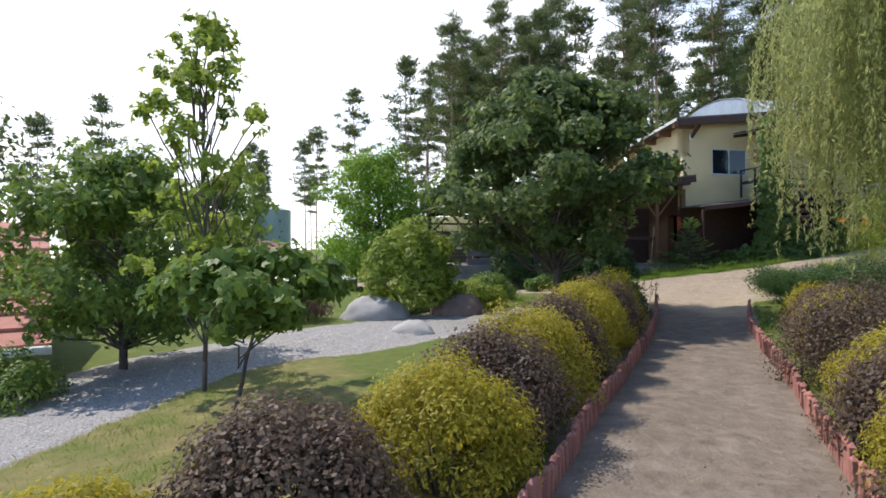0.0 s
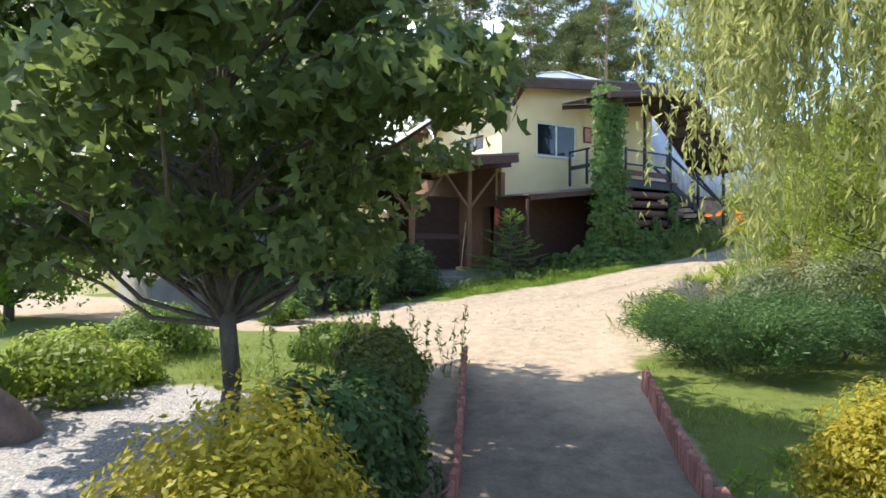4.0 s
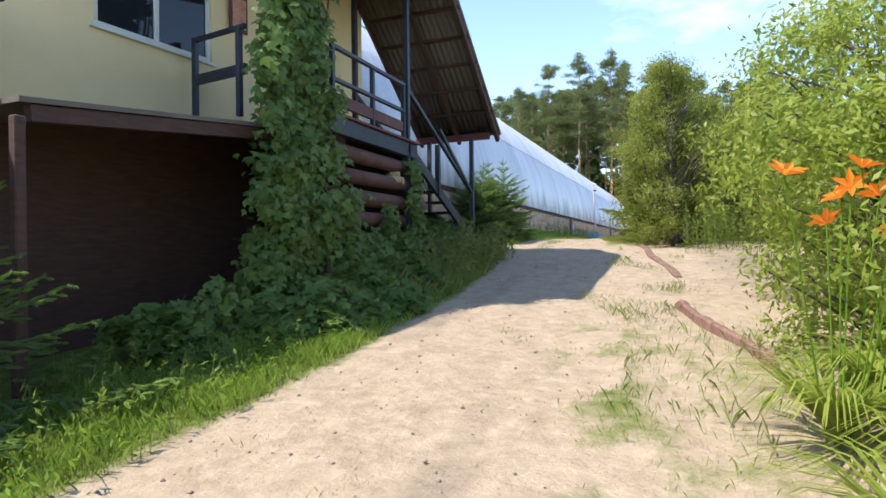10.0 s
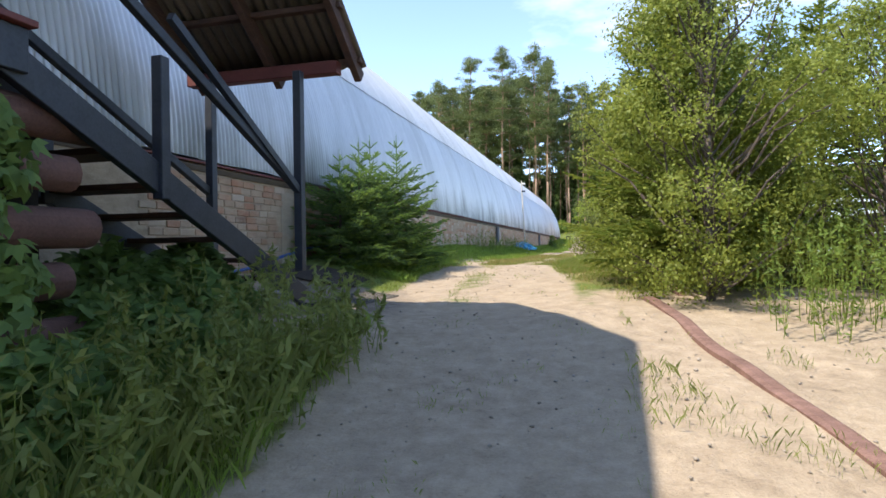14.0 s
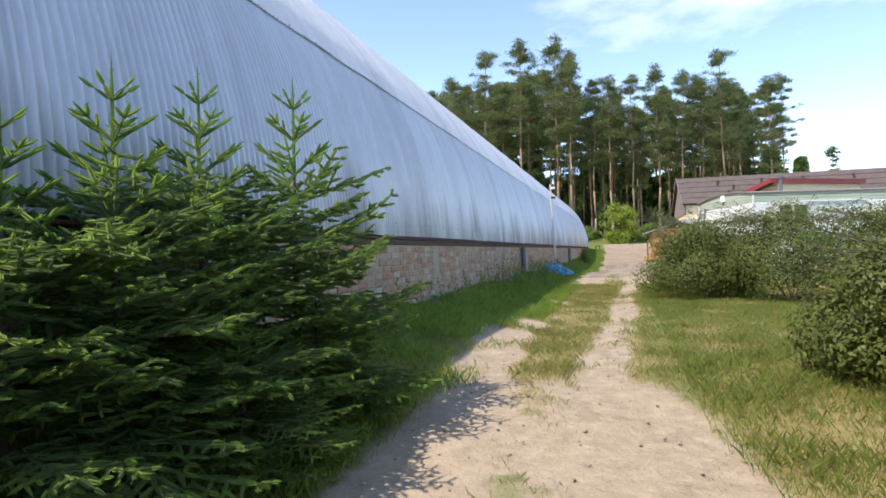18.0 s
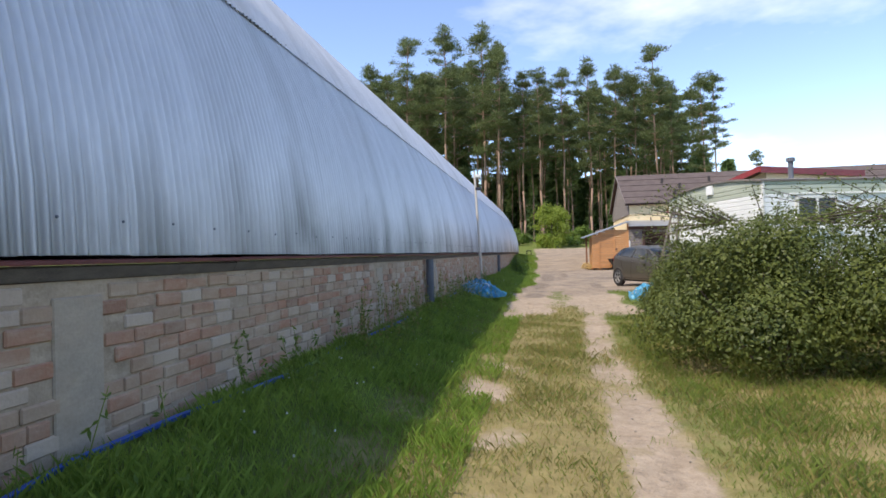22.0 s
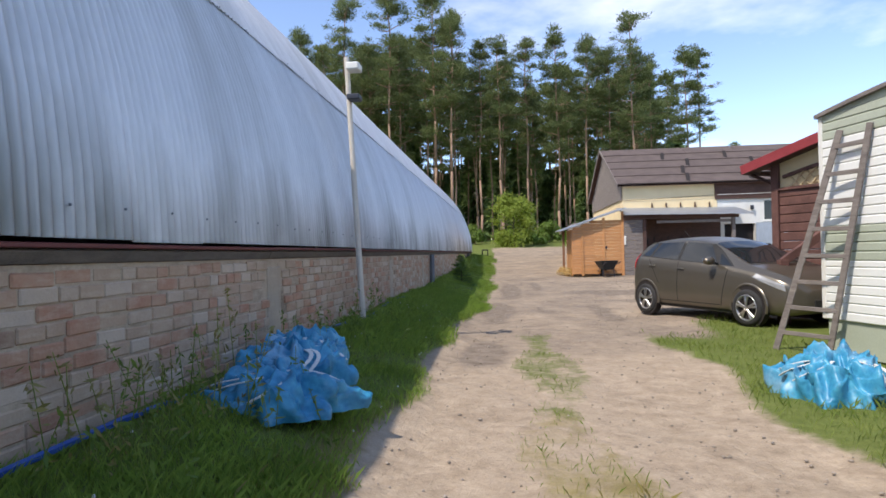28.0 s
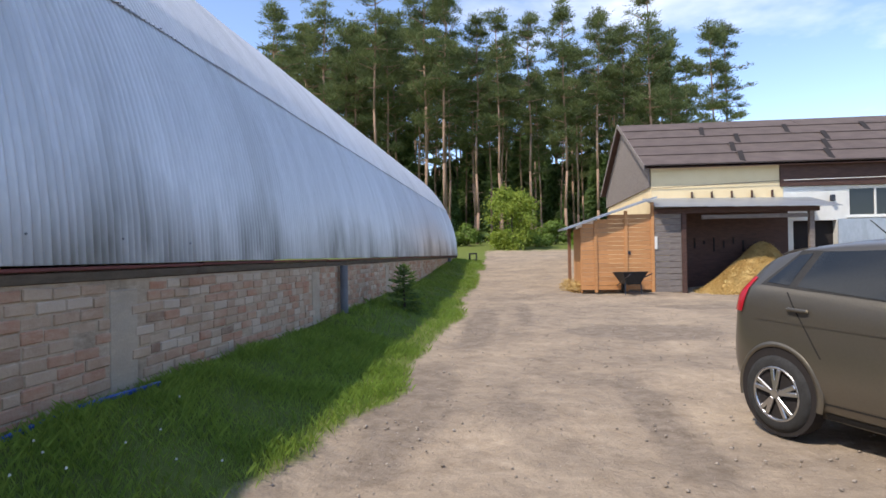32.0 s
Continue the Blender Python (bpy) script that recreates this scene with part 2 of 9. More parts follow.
M_GRAVEL = mat("pale_gravel", (0.4, 0.38, 0.36), (0.6, 0.58, 0.55), 2, 0.9, 1.0, fine=35)
M_SOILBANK = mat("red_brown_plank", (0.13, 0.07, 0.055), (0.27, 0.155, 0.125), 4, 0.85, 0.6, stretch=(1, 3, 1))
M_BLUETARP = mat("blue_tarpaulin", (0.015, 0.19, 0.36), (0.06, 0.36, 0.54), 5, 0.42, 0.5, fine=30, c3=(0.25, 0.42, 0.55))
M_HAY = mat("straw", (0.42, 0.3, 0.12), (0.6, 0.45, 0.2), 6, 0.95, 0.8)
M_REDROOF = mat("dark_red_roof", (0.2, 0.02, 0.025), (0.28, 0.035, 0.04), 3, 0.5, 0.1)
M_CARPAINT = mat("bronze_grey_car_paint", (0.15, 0.135, 0.11), (0.17, 0.15, 0.12), 1, 0.28, 0.0, metal=0.65)
M_GLASSDARK = mat("dark_glass", (0.015, 0.018, 0.02), (0.02, 0.024, 0.028), 1, 0.03, 0.0, spec=0.5)
M_GLASSDARK.node_tree.nodes["Principled BSDF"].inputs["IOR"].default_value = 1.45
M_CHROME = mat("alloy", (0.55, 0.55, 0.55), (0.65, 0.65, 0.65), 3, 0.3, 0.0, metal=1.0)
M_CARAVAN = mat("white_ribbed_panel", (0.72, 0.74, 0.72), (0.8, 0.81, 0.79), 1.2, 0.5, 0.05)
M_SAGE = mat("sage_green_panel", (0.36, 0.4, 0.32), (0.44, 0.48, 0.39), 1.2, 0.55, 0.05)
M_SPRUCE = leafmat("spruce_needles", (0.07, 0.118, 0.045), (0.165, 0.25, 0.08), 0.4, 0.6)
M_SHOOTS = leafmat("pale_new_shoots", (0.11, 0.19, 0.042), (0.23, 0.35, 0.08), 0.45, 0.6)
M_CONIFER = leafmat("bright_conifer_sprays", (0.08, 0.13, 0.022), (0.21, 0.27, 0.055), 0.4, 0.55)
M_FRESH = leafmat("fresh_yellow_green_leaves", (0.13, 0.19, 0.03), (0.31, 0.38, 0.07), 0.45)
M_HEDGE = leafmat("olive_green_hedge_leaves", (0.11, 0.15, 0.026), (0.29, 0.33, 0.07), 0.42)
M_SPURGE = leafmat("lime_yellow_spurge", (0.26, 0.33, 0.03), (0.46, 0.54, 0.07), 0.4)
M_PINE = leafmat("pine_needles", (0.065, 0.092, 0.038), (0.165, 0.2, 0.075), 0.35, 0.6)
M_MAPLE = leafmat("maple_leaves", (0.06, 0.1, 0.034), (0.17, 0.225, 0.072), 0.5, 0.4)
M_LIME = leafmat("lime_green_leaves", (0.1, 0.19, 0.02), (0.2, 0.34, 0.04), 0.45)
M_GREEN = leafmat("bush_leaves", (0.075, 0.135, 0.025), (0.19, 0.27, 0.055), 0.4)
M_WILLOW = leafmat("willow_leaves", (0.2, 0.225, 0.08), (0.44, 0.46, 0.19), 0.5)
M_YELLOW = leafmat("golden_leaves", (0.25, 0.22, 0.025), (0.41, 0.36, 0.04), 0.45)
M_PURPLE = leafmat("barberry_leaves", (0.075, 0.052, 0.036), (0.19, 0.13, 0.09), 0.35)
M_VINE = leafmat("vine_leaves", (0.075, 0.135, 0.04), (0.19, 0.29, 0.08), 0.4)
M_LUSH = leafmat("lush_grass_blades", (0.11, 0.185, 0.03), (0.27, 0.385, 0.075), 0.5)
M_GRASS = leafmat("grass_blades", (0.115, 0.165, 0.034), (0.26, 0.32, 0.08), 0.45)
M_DRYGRASS = leafmat("dry_grass_blades", (0.2, 0.18, 0.06), (0.34, 0.3, 0.11), 0.35)
M_JUNIPER = leafmat("juniper_sprays", (0.04, 0.09, 0.036), (0.115, 0.195, 0.065), 0.3)
M_DARKBUSH = leafmat("dark_shrub_leaves", (0.03, 0.065, 0.022), (0.095, 0.155, 0.045), 0.35)
M_THORN = leafmat("thorn_bush_leaves", (0.05, 0.074, 0.02), (0.17, 0.2, 0.05), 0.35)
M_SAGELEAF = leafmat("grey_green_leaves", (0.12, 0.155, 0.08), (0.26, 0.3, 0.17), 0.35)
M_RUSSET = leafmat("russet_green_leaves", (0.12, 0.1, 0.035), (0.28, 0.24, 0.09), 0.35)
M_LAVENDER = leafmat("faded_lavender", (0.15, 0.125, 0.16), (0.28, 0.235, 0.3), 0.3)
M_WEED = leafmat("seeding_weeds", (0.13, 0.17, 0.045), (0.28, 0.31, 0.1), 0.45)
M_LILY = leafmat("orange_petals", (0.7, 0.2, 0.02), (0.88, 0.34, 0.05), 0.4)


def limed(m, spread):
    """Old lime and mortar smeared over the wall in patches, with damp stains near them."""
    n, l = m.node_tree.nodes, m.node_tree.links
    b = n["Principled BSDF"]
    col = b.inputs["Base Color"].links[0].from_socket
    geo = n.new("ShaderNodeNewGeometry")
    for scale, st, lo, hi, amount, c in ((2.3, (1, 1, 1.6), 0.44, 0.62, spread, (0.5, 0.39, 0.28)), (9.0, (1, 0.5, 1.9), 0.5, 0.62, spread * 0.7, (0.57, 0.46, 0.35)), (1.1, (1, 1, 1.3), 0.52, 0.7, 0.4, (0.3, 0.215, 0.145)), (3.1, (1, 1, 2), 0.62, 0.72, 0.4, (0.3, 0.27, 0.13))):
        mp_, nz = n.new("ShaderNodeMapping"), n.new("ShaderNodeTexNoise")
        mp_.inputs["Scale"].default_value = st
        mp_.inputs["Location"].default_value = (scale, 2 * scale, 0)
        nz.inputs["Scale"].default_value, nz.inputs["Detail"].default_value, nz.inputs["Roughness"].default_value = scale, 9, 0.72
        mr = n.new("ShaderNodeMapRange")
        mr.inputs[1].default_value, mr.inputs[2].default_value, mr.inputs[4].default_value = lo, hi, amount
        mx = n.new("ShaderNodeMixRGB")
        mx.inputs[2].default_value = (*c, 1)
        l.new(geo.outputs["Position"], mp_.inputs["Vector"])
        l.new(mp_.outputs["Vector"], nz.inputs["Vector"])
        l.new(nz.outputs["Fac"], mr.inputs[0])
        l.new(mr.outputs[0], mx.inputs[0])
        l.new(col, mx.inputs[1])
        col = mx.outputs[0]
    l.new(col, b.inputs["Base Color"])
    return m


def brick_material():
    """Worn bricks: most limed over, some raw red; the shade goes brick by brick."""
    m = mat("limed_brick", (0.32, 0.18, 0.115), (0.46, 0.3, 0.2), 9, 0.95, 0.6, fine=50)
    n, l = m.node_tree.nodes, m.node_tree.links
    b = n["Principled BSDF"]
    old = b.inputs["Base Color"].links[0].from_socket
    oi, geo = n.new("ShaderNodeObjectInfo"), n.new("ShaderNodeNewGeometry")
    ad, fr = n.new("ShaderNodeMath"), n.new("ShaderNodeMath")
    ad.operation, fr.operation = "ADD", "FRACT"
    l.new(oi.outputs["Random"], ad.inputs[0])
    l.new(geo.outputs["Random Per Island"], ad.inputs[1])
    l.new(ad.outputs[0], fr.inputs[0])
    r = n.new("ShaderNodeValToRGB")
    stops = ((0.0, (0.17, 0.12, 0.09)), (0.04, (0.43, 0.18, 0.11)), (0.3, (0.45, 0.235, 0.15)), (0.42, (0.42, 0.295, 0.205)), (0.68, (0.45, 0.355, 0.26)), (0.82, (0.5, 0.42, 0.325)), (0.88, (0.62, 0.555, 0.46)), (1.0, (0.55, 0.49, 0.41)))
    while len(r.color_ramp.elements) < len(stops):
        r.color_ramp.elements.new(0.5)
    for e, (p, c) in zip(r.color_ramp.elements, stops):
        e.position, e.color = p, (*c, 1)
    l.new(fr.outputs[0], r.inputs["Fac"])
    m1 = n.new("ShaderNodeMixRGB")
    m1.inputs[0].default_value = 0.6
    l.new(old, m1.inputs[1])
    l.new(r.outputs["Color"], m1.inputs[2])
    l.new(m1.outputs[0], b.inputs["Base Color"])
    return limed(m, 0.48)


limed(M_MORTAR, 0.65)
M_PIER = limed(mat("rendered_pier", (0.36, 0.3, 0.23), (0.45, 0.38, 0.3), 3, 0.95, 0.3), 0.4)
M_LIMEDBRICK = brick_material()


# ---- mesh helpers ----
def mesh(name, verts, faces, material, smooth=False):
    me = bpy.data.meshes.new(name)
    verts = np.asarray(verts, dtype=np.float32)
    if isinstance(faces, np.ndarray):
        k = faces.shape[1]
        me.vertices.add(len(verts))
        me.vertices.foreach_set("co", verts.ravel())
        me.loops.add(faces.size)
        me.loops.foreach_set("vertex_index", faces.ravel().astype(np.int32))
        me.polygons.add(len(faces))
        me.polygons.foreach_set("loop_start", np.arange(0, faces.size, k, dtype=np.int32))
        me.update(calc_edges=True)
    else:
        me.from_pydata([tuple(map(float, v)) for v in verts], [], faces)
    if smooth:
        me.polygons.foreach_set("use_smooth", np.ones(len(me.polygons), dtype=bool))
    if material:
        me.materials.append(material)
    return me


def put(name, me, parent=None, label="", m=None):
    ob = new(name, me)
    if parent:
        ob.parent = parent
    if m is not None:
        ob.matrix_basis = m
    if label:
        ob["label"] = label
    return ob


def part(name, bm, material, parent=None, label="", smooth=False, m=None):
    me = bpy.data.meshes.new(name)
    bmesh.ops.recalc_face_normals(bm, faces=bm.faces)
    bm.to_mesh(me)
    bm.free()
    if smooth:
        me.polygons.foreach_set("use_smooth", np.ones(len(me.polygons), dtype=bool))
    me.materials.append(material)
    return put(name, me, parent, label, m)


def thing(name, m, label, category, group="", kind=""):
    ob = new(name)
    ob.empty_display_size = 0.1
    ob.matrix_basis = m
    return tagged(ob, label, category, group, kind)


def B():
    return bmesh.new()


def box(bm, x0, y0, z0, x1, y1, z1, bev=0.0):
    r = bmesh.ops.create_cube(bm, size=1.0, matrix=Matrix.LocRotScale(((x0 + x1) / 2, (y0 + y1) / 2, (z0 + z1) / 2), None, (abs(x1 - x0), abs(y1 - y0), abs(z1 - z0))))
    if bev:
        vs = set(r["verts"])
        es = [e for e in bm.edges if e.verts[0] in vs and e.verts[1] in vs]
        bmesh.ops.bevel(bm, geom=es, offset=bev, segments=1, affect="EDGES", profile=0.5)
    return bm


def thick(bm, t):
    """Give the faces of a sheet a thickness."""
    bm.normal_update()
    bmesh.ops.solidify(bm, geom=bm.faces[:], thickness=t)


def beam(bm, p, q, w, h, bev=0.0, up=(0, 0, 1)):
    """A bar of section w x h from p to q; h is measured along up."""
    p, q = Vector(p), Vector(q)
    d = q - p
    ln = d.length
    z = d.normalized()
    u = Vector(up)
    x = u.cross(z)
    if x.length < 1e-4:
        x = Vector((1, 0, 0))
    x.normalize()
    y = z.cross(x)
    m = Matrix.Translation((p + q) / 2) @ Matrix((x, y, z)).transposed().to_4x4() @ Matrix.Diagonal((w, h, ln, 1))
    r = bmesh.ops.create_cube(bm, size=1.0, matrix=m)
    if bev:
        vs = set(r["verts"])
        es = [e for e in bm.edges if e.verts[0] in vs and e.verts[1] in vs]
        bmesh.ops.bevel(bm, geom=es, offset=bev, segments=1, affect="EDGES", profile=0.5)
    return bm


def rod(bm, p, q, r0, r1=None, n=10):
    p, q = Vector(p), Vector(q)
    d = q - p
    m = Matrix.Translation((p + q) / 2) @ d.to_track_quat("Z", "Y").to_matrix().to_4x4()
    bmesh.ops.create_cone(bm, cap_ends=True, segments=n, radius1=r0, radius2=r0 if r1 is None else r1, depth=d.length, matrix=m)
    return bm


# ---- the lie of the land ----
YS = (-90, -60, -50, -44, -38, -34, -32, -30, -28.5, -27, -22.8, -21, -19.7, -17.7, -14, 0, 15, 26, 34, 42, 60, 75, 120)
ZS = (-7, -4.6, -3.1, -2.5, -2.4, -2.2, -2.03, -1.88, -1.7, -1.55, -1.1, -0.88, -0.71, -0.58, -0.4, -0.42, -0.38, -0.2, 0.3, 0.8, 1.9, 2.5, 3.5)


def sstep(a, b, v):
    t = np.clip((v - a) / (b - a), 0, 1)
    return t * t * (3 - 2 * t)


def land(x, y):
    x, y = np.asarray(x, float), np.asarray(y, float)
    z = np.interp(y, YS, ZS)
    bank = 0.36 * (1 - sstep(0.1, 1.7, x)) * sstep(-21, -17, y) * (1 - sstep(34, 42, y))
    bank = bank * sstep(-12, -4, x + 0 * y) 
    z = z + bank
    z = z + 0.55 * (1 - sstep(0.8, 2.8, x)) * sstep(-27.5, -24.5, y) * (1 - sstep(-21.7, -18.9, y)) * sstep(-4, -1, x)
    z = z + 0.012 * np.sin(x * 2.1 + y * 0.7) + 0.012 * np.sin(y * 1.9 - x * 1.3) + 0.01 * np.sin(x * 5.3) * np.sin(y * 4.7)
    return z


def gz(x, y):
    return float(land(x, y))


# ---- ground ----
def spaced(a, b, fine0, fine1, step, grow=1.25):
    v = list(np.arange(fine0, fine1 + 1e-6, step))
    s, p = step, fine1
    while p < b:
        s *= grow
        p += s
        v.append(min(p, b))
    s, p, lo = step, fine0, []
    while p > a:
        s *= grow
        p -= s
        lo.append(max(p, a))
    return np.array(lo[::-1] + v)


def seg_dist(x, y, pts):
    d = np.full(x.shape, 1e9)
    for (ax, ay), (bx, by) in zip(pts[:-1], pts[1:]):
        t = np.clip(((x - ax) * (bx - ax) + (y - ay) * (by - ay)) / ((bx - ax) ** 2 + (by - ay) ** 2), 0, 1)
        d = np.minimum(d, np.hypot(x - ax - t * (bx - ax), y - ay - t * (by - ay)))
    return d


ROAD_Y = (-33, -31, -27, -23.8, -20.4, -18.5, -16, -14)
ROAD_L = (2.7, 2.75, 3.0, 2.85, 2.35, 1.85, 1.45, 1.5)
ROAD_R = (6.9, 6.1, 5.3, 5.0, 4.7, 4.15, 3.85, 3.5)
GARDEN_PATH = ((18.9, -44.7), (16.1, -42.15), (14.4, -40.7), (11.5, -38.2), (7.9, -34.9), (6.0, -33.0))


def cover(x, y):
    """Amounts of grass, gravel and dry grass at a place; what is left is sand."""
    inside = lambda a, b, v, s: sstep(a - s, a + s, v) * (1 - sstep(b - s, b + s, v))
    patch = 0.5 + 0.5 * np.sin(x * 4.1 + 2.3 * np.sin(y * 1.3)) * np.sin(y * 2.3 + 1.7 * np.sin(x * 2.9))
    road = sstep(-0.3, 0.3, x - np.interp(y, ROAD_Y, ROAD_L)) * (1 - sstep(-0.4, 0.4, x - np.interp(y, ROAD_Y, ROAD_R))) * inside(-33, -13.5, y, 1.0)
    road = road * (1 - 0.5 * sstep(-1.6, 0.0, x - np.interp(y, ROAD_Y, ROAD_R)) * sstep(0.4, 0.6, patch) * inside(-33.5, -24, y, 0.8))
    lower = 1 - sstep(1.5, 2.1, seg_dist(x, y, ((5.6, -33.2), (3.6, -34.6), (0, -36.8), (-6, -40), (-20, -46))))
    path = np.maximum(1 - sstep(0.8, 1.05, seg_dist(x, y, GARDEN_PATH)), 1 - sstep(1.2, 1.9, seg_dist(x, y, ((8.4, -36.3), (6.7, -34.9), (5.0, -33.6)))))
    side = inside(4.1, 9.5, x, 0.5) * inside(-26, -17.5, y, 0.8) * 0.9
    off_ = x - np.interp(y, ROAD_Y, ROAD_R)
    verge = inside(-0.2, 2.0, off_, 0.4) * inside(-36, -23, y, 1.0) * 0.62
    ruts = np.maximum((1 - sstep(0.15, 0.55, np.abs(x - np.interp(y, (-14, -10.5, -5.5, 2), (1.75, 1.4, 1.7, 1.6))))) * (0.9 - 0.55 * inside(-9, 0.5, y, 1.5)),
                      (1 - sstep(0.1, 0.45, np.abs(x - np.interp(y, (-14, -8.3, -3.3, 2), (2.75, 3.0, 3.0, 3.3))))) * 0.9) * inside(-15, 4, y, 1.5)
    patch = 0.5 + 0.5 * np.sin(x * 4.1 + 2.3 * np.sin(y * 1.3)) * np.sin(y * 2.3 + 1.7 * np.sin(x * 2.9))
    ruts = ruts * (0.55 + 0.45 * patch) + 0.4 * sstep(0.5, 0.85, patch) * inside(1.3, 2.5, x, 0.4) * inside(-15, -4, y, 1.5)
    soil = inside(0.0, 2.2, x, 0.25) * inside(-21.3, -18.0, y, 0.3) * (0.75 + 0.25 * patch)
    spots = np.maximum(1 - sstep(0.25, 0.85, np.abs(x - 1.85 + 0.12 * np.sin(y * 2.1))), 1 - sstep(0.4, 1.1, np.abs(x - 3.6 + 0.15 * np.sin(y * 1.7)))) * inside(1.5, 10, y, 1.5)
    spots = np.maximum(spots, 0.6 * (patch < 0.35) * inside(2.0, 3.2, x, 0.3) * inside(2.5, 10, y, 1.0))
    spots = np.maximum(spots, 0.5 * inside(1.9, 3.3, x, 0.3) * inside(2.5, 10, y, 1.0))
    wob_ = 0.13 * np.sin(y * 0.83 + np.sin(x * 1.3 + y * 0.31)) + 0.06 * np.sin(y * 2.17 + 1.7 * np.sin(y * 0.53))
    yard = sstep(-0.3, 0.3, x + wob_ - np.interp(y, (8, 10.7, 15.4, 36.9, 50), (1.25, 1.45, 1.75, 1.5, 1.0))) * sstep(7.8, 10, y) * (1 - sstep(47, 52, y)) * (1 - sstep(19, 23, x))
    yard = yard * (1 - sstep(5.0, 6.2, x + wob_) * (1 - sstep(10.2, 12, y)))
    yard = yard * (1 - 0.5 * np.exp(-((x + wob_ - 2.75) ** 2) / 0.2) * (1 - sstep(8.5, 9.6, y)) * (patch > 0.45))
    sand = np.clip(np.maximum.reduce([road * (1 - 0.5 * np.exp(-((x - np.interp(y, (-20, -14), (2.9, 2.3))) ** 2) / 0.13) * inside(-19, -13, y, 0.6) * (patch > 0.4)), lower, path, side, verge, ruts, spots, yard, soil]), 0, 1)
    gravel = (1 - sstep(1.1, 1.6, seg_dist(x, y, ((13.0, -47.4), (10.2, -45.6), (9.4, -43.2), (8.4, -41.2), (7.4, -39.6))))) * (1 - path)
    dry = inside(3.5, 9, x, 0.8) * inside(-17, 1, y, 2.0) * 0.9 + inside(0.9, 3.2, x, 0.4) * inside(-15, 5, y, 1.5) * 0.75
    dry = dry + inside(10.5, 16.5, x, 0.8) * inside(-49, -43, y, 0.8) * 0.5
    dry = dry + inside(5.0, 9.5, x, 0.5) * inside(-33, -25, y, 1.5) * 0.3
    grass = np.clip(1 - sand, 0, 1) * (1 - gravel)
    return grass, gravel, np.clip(dry, 0, 1)


gx, gy = spaced(-420, 420, -1.5, 17, 0.14), spaced(-420, 600, -47, 30, 0.14)
GX, GY = np.meshgrid(gx, gy)
GZ = land(GX, GY)
gr_, gv_, dr_ = cover(GX, GY)
sandness = np.clip(1 - gr_ - gv_, 0, 1)
GZ = GZ - 0.03 * sandness + sandness * (0.006 * np.sin(GX * 9 + 3 * np.sin(GY * 2)) * np.sin(GY * 3.3 + GX) + 0.008 * np.sin(GX * 2.7 + 2 * np.sin(GY * 0.9)) * np.sin(GY * 1.9 + 1.3 * np.sin(GX * 2.1)) + 0.005 * np.sin(GX * 17 + 4 * np.sin(GY * 1.1))) + gv_ * 0.03 * np.sin(GX * 13) * np.sin(GY * 12)
nx, ny = len(gx), len(gy)
idx = np.arange(nx * ny).reshape(ny, nx)
gf = np.stack([idx[:-1, :-1], idx[:-1, 1:], idx[1:, 1:], idx[1:, :-1]], -1).reshape(-1, 4)


# bare trodden earth, darker than the sand: garden path, half the yard, set patches
ea_ = np.maximum((1 - sstep(0.8, 1.1, seg_dist(GX, GY, GARDEN_PATH))) * (1 - sstep(-37.5, -35, GY)), 0.5 * sstep(3, 9, GY) * (1 - sstep(48, 55, GY)))
for ex, ey, rx_, ry_, k_ in ((5.1, 17.9, 1.6, 1.1, 1.2), (1.9, 7.6, 0.45, 1.4, 0.9), (6.6, 13.6, 1.2, 0.8, 0.6), (3.4, 24, 2.0, 1.5, 0.5), (1.3, -19.2, 1.1, 1.6, 1.0), (2.0, 13, 0.5, 3, 0.9), (2.3, 19, 0.5, 4, 0.9), (4.2, 12.5, 0.4, 3, 0.8), (3.2, 21, 0.4, 5, 0.7), (7.5, 22, 2.5, 0.7, 0.9), (6.9, -21.6, 1.6, 2.6, 0.62), (3.3, -24.5, 0.35, 3.5, 0.5), (4.6, -29, 0.35, 3, 0.5)):
    ea_ = np.maximum(ea_, k_ * np.exp(-((GX - ex) / rx_) ** 2 - ((GY - ey) / ry_) ** 2))


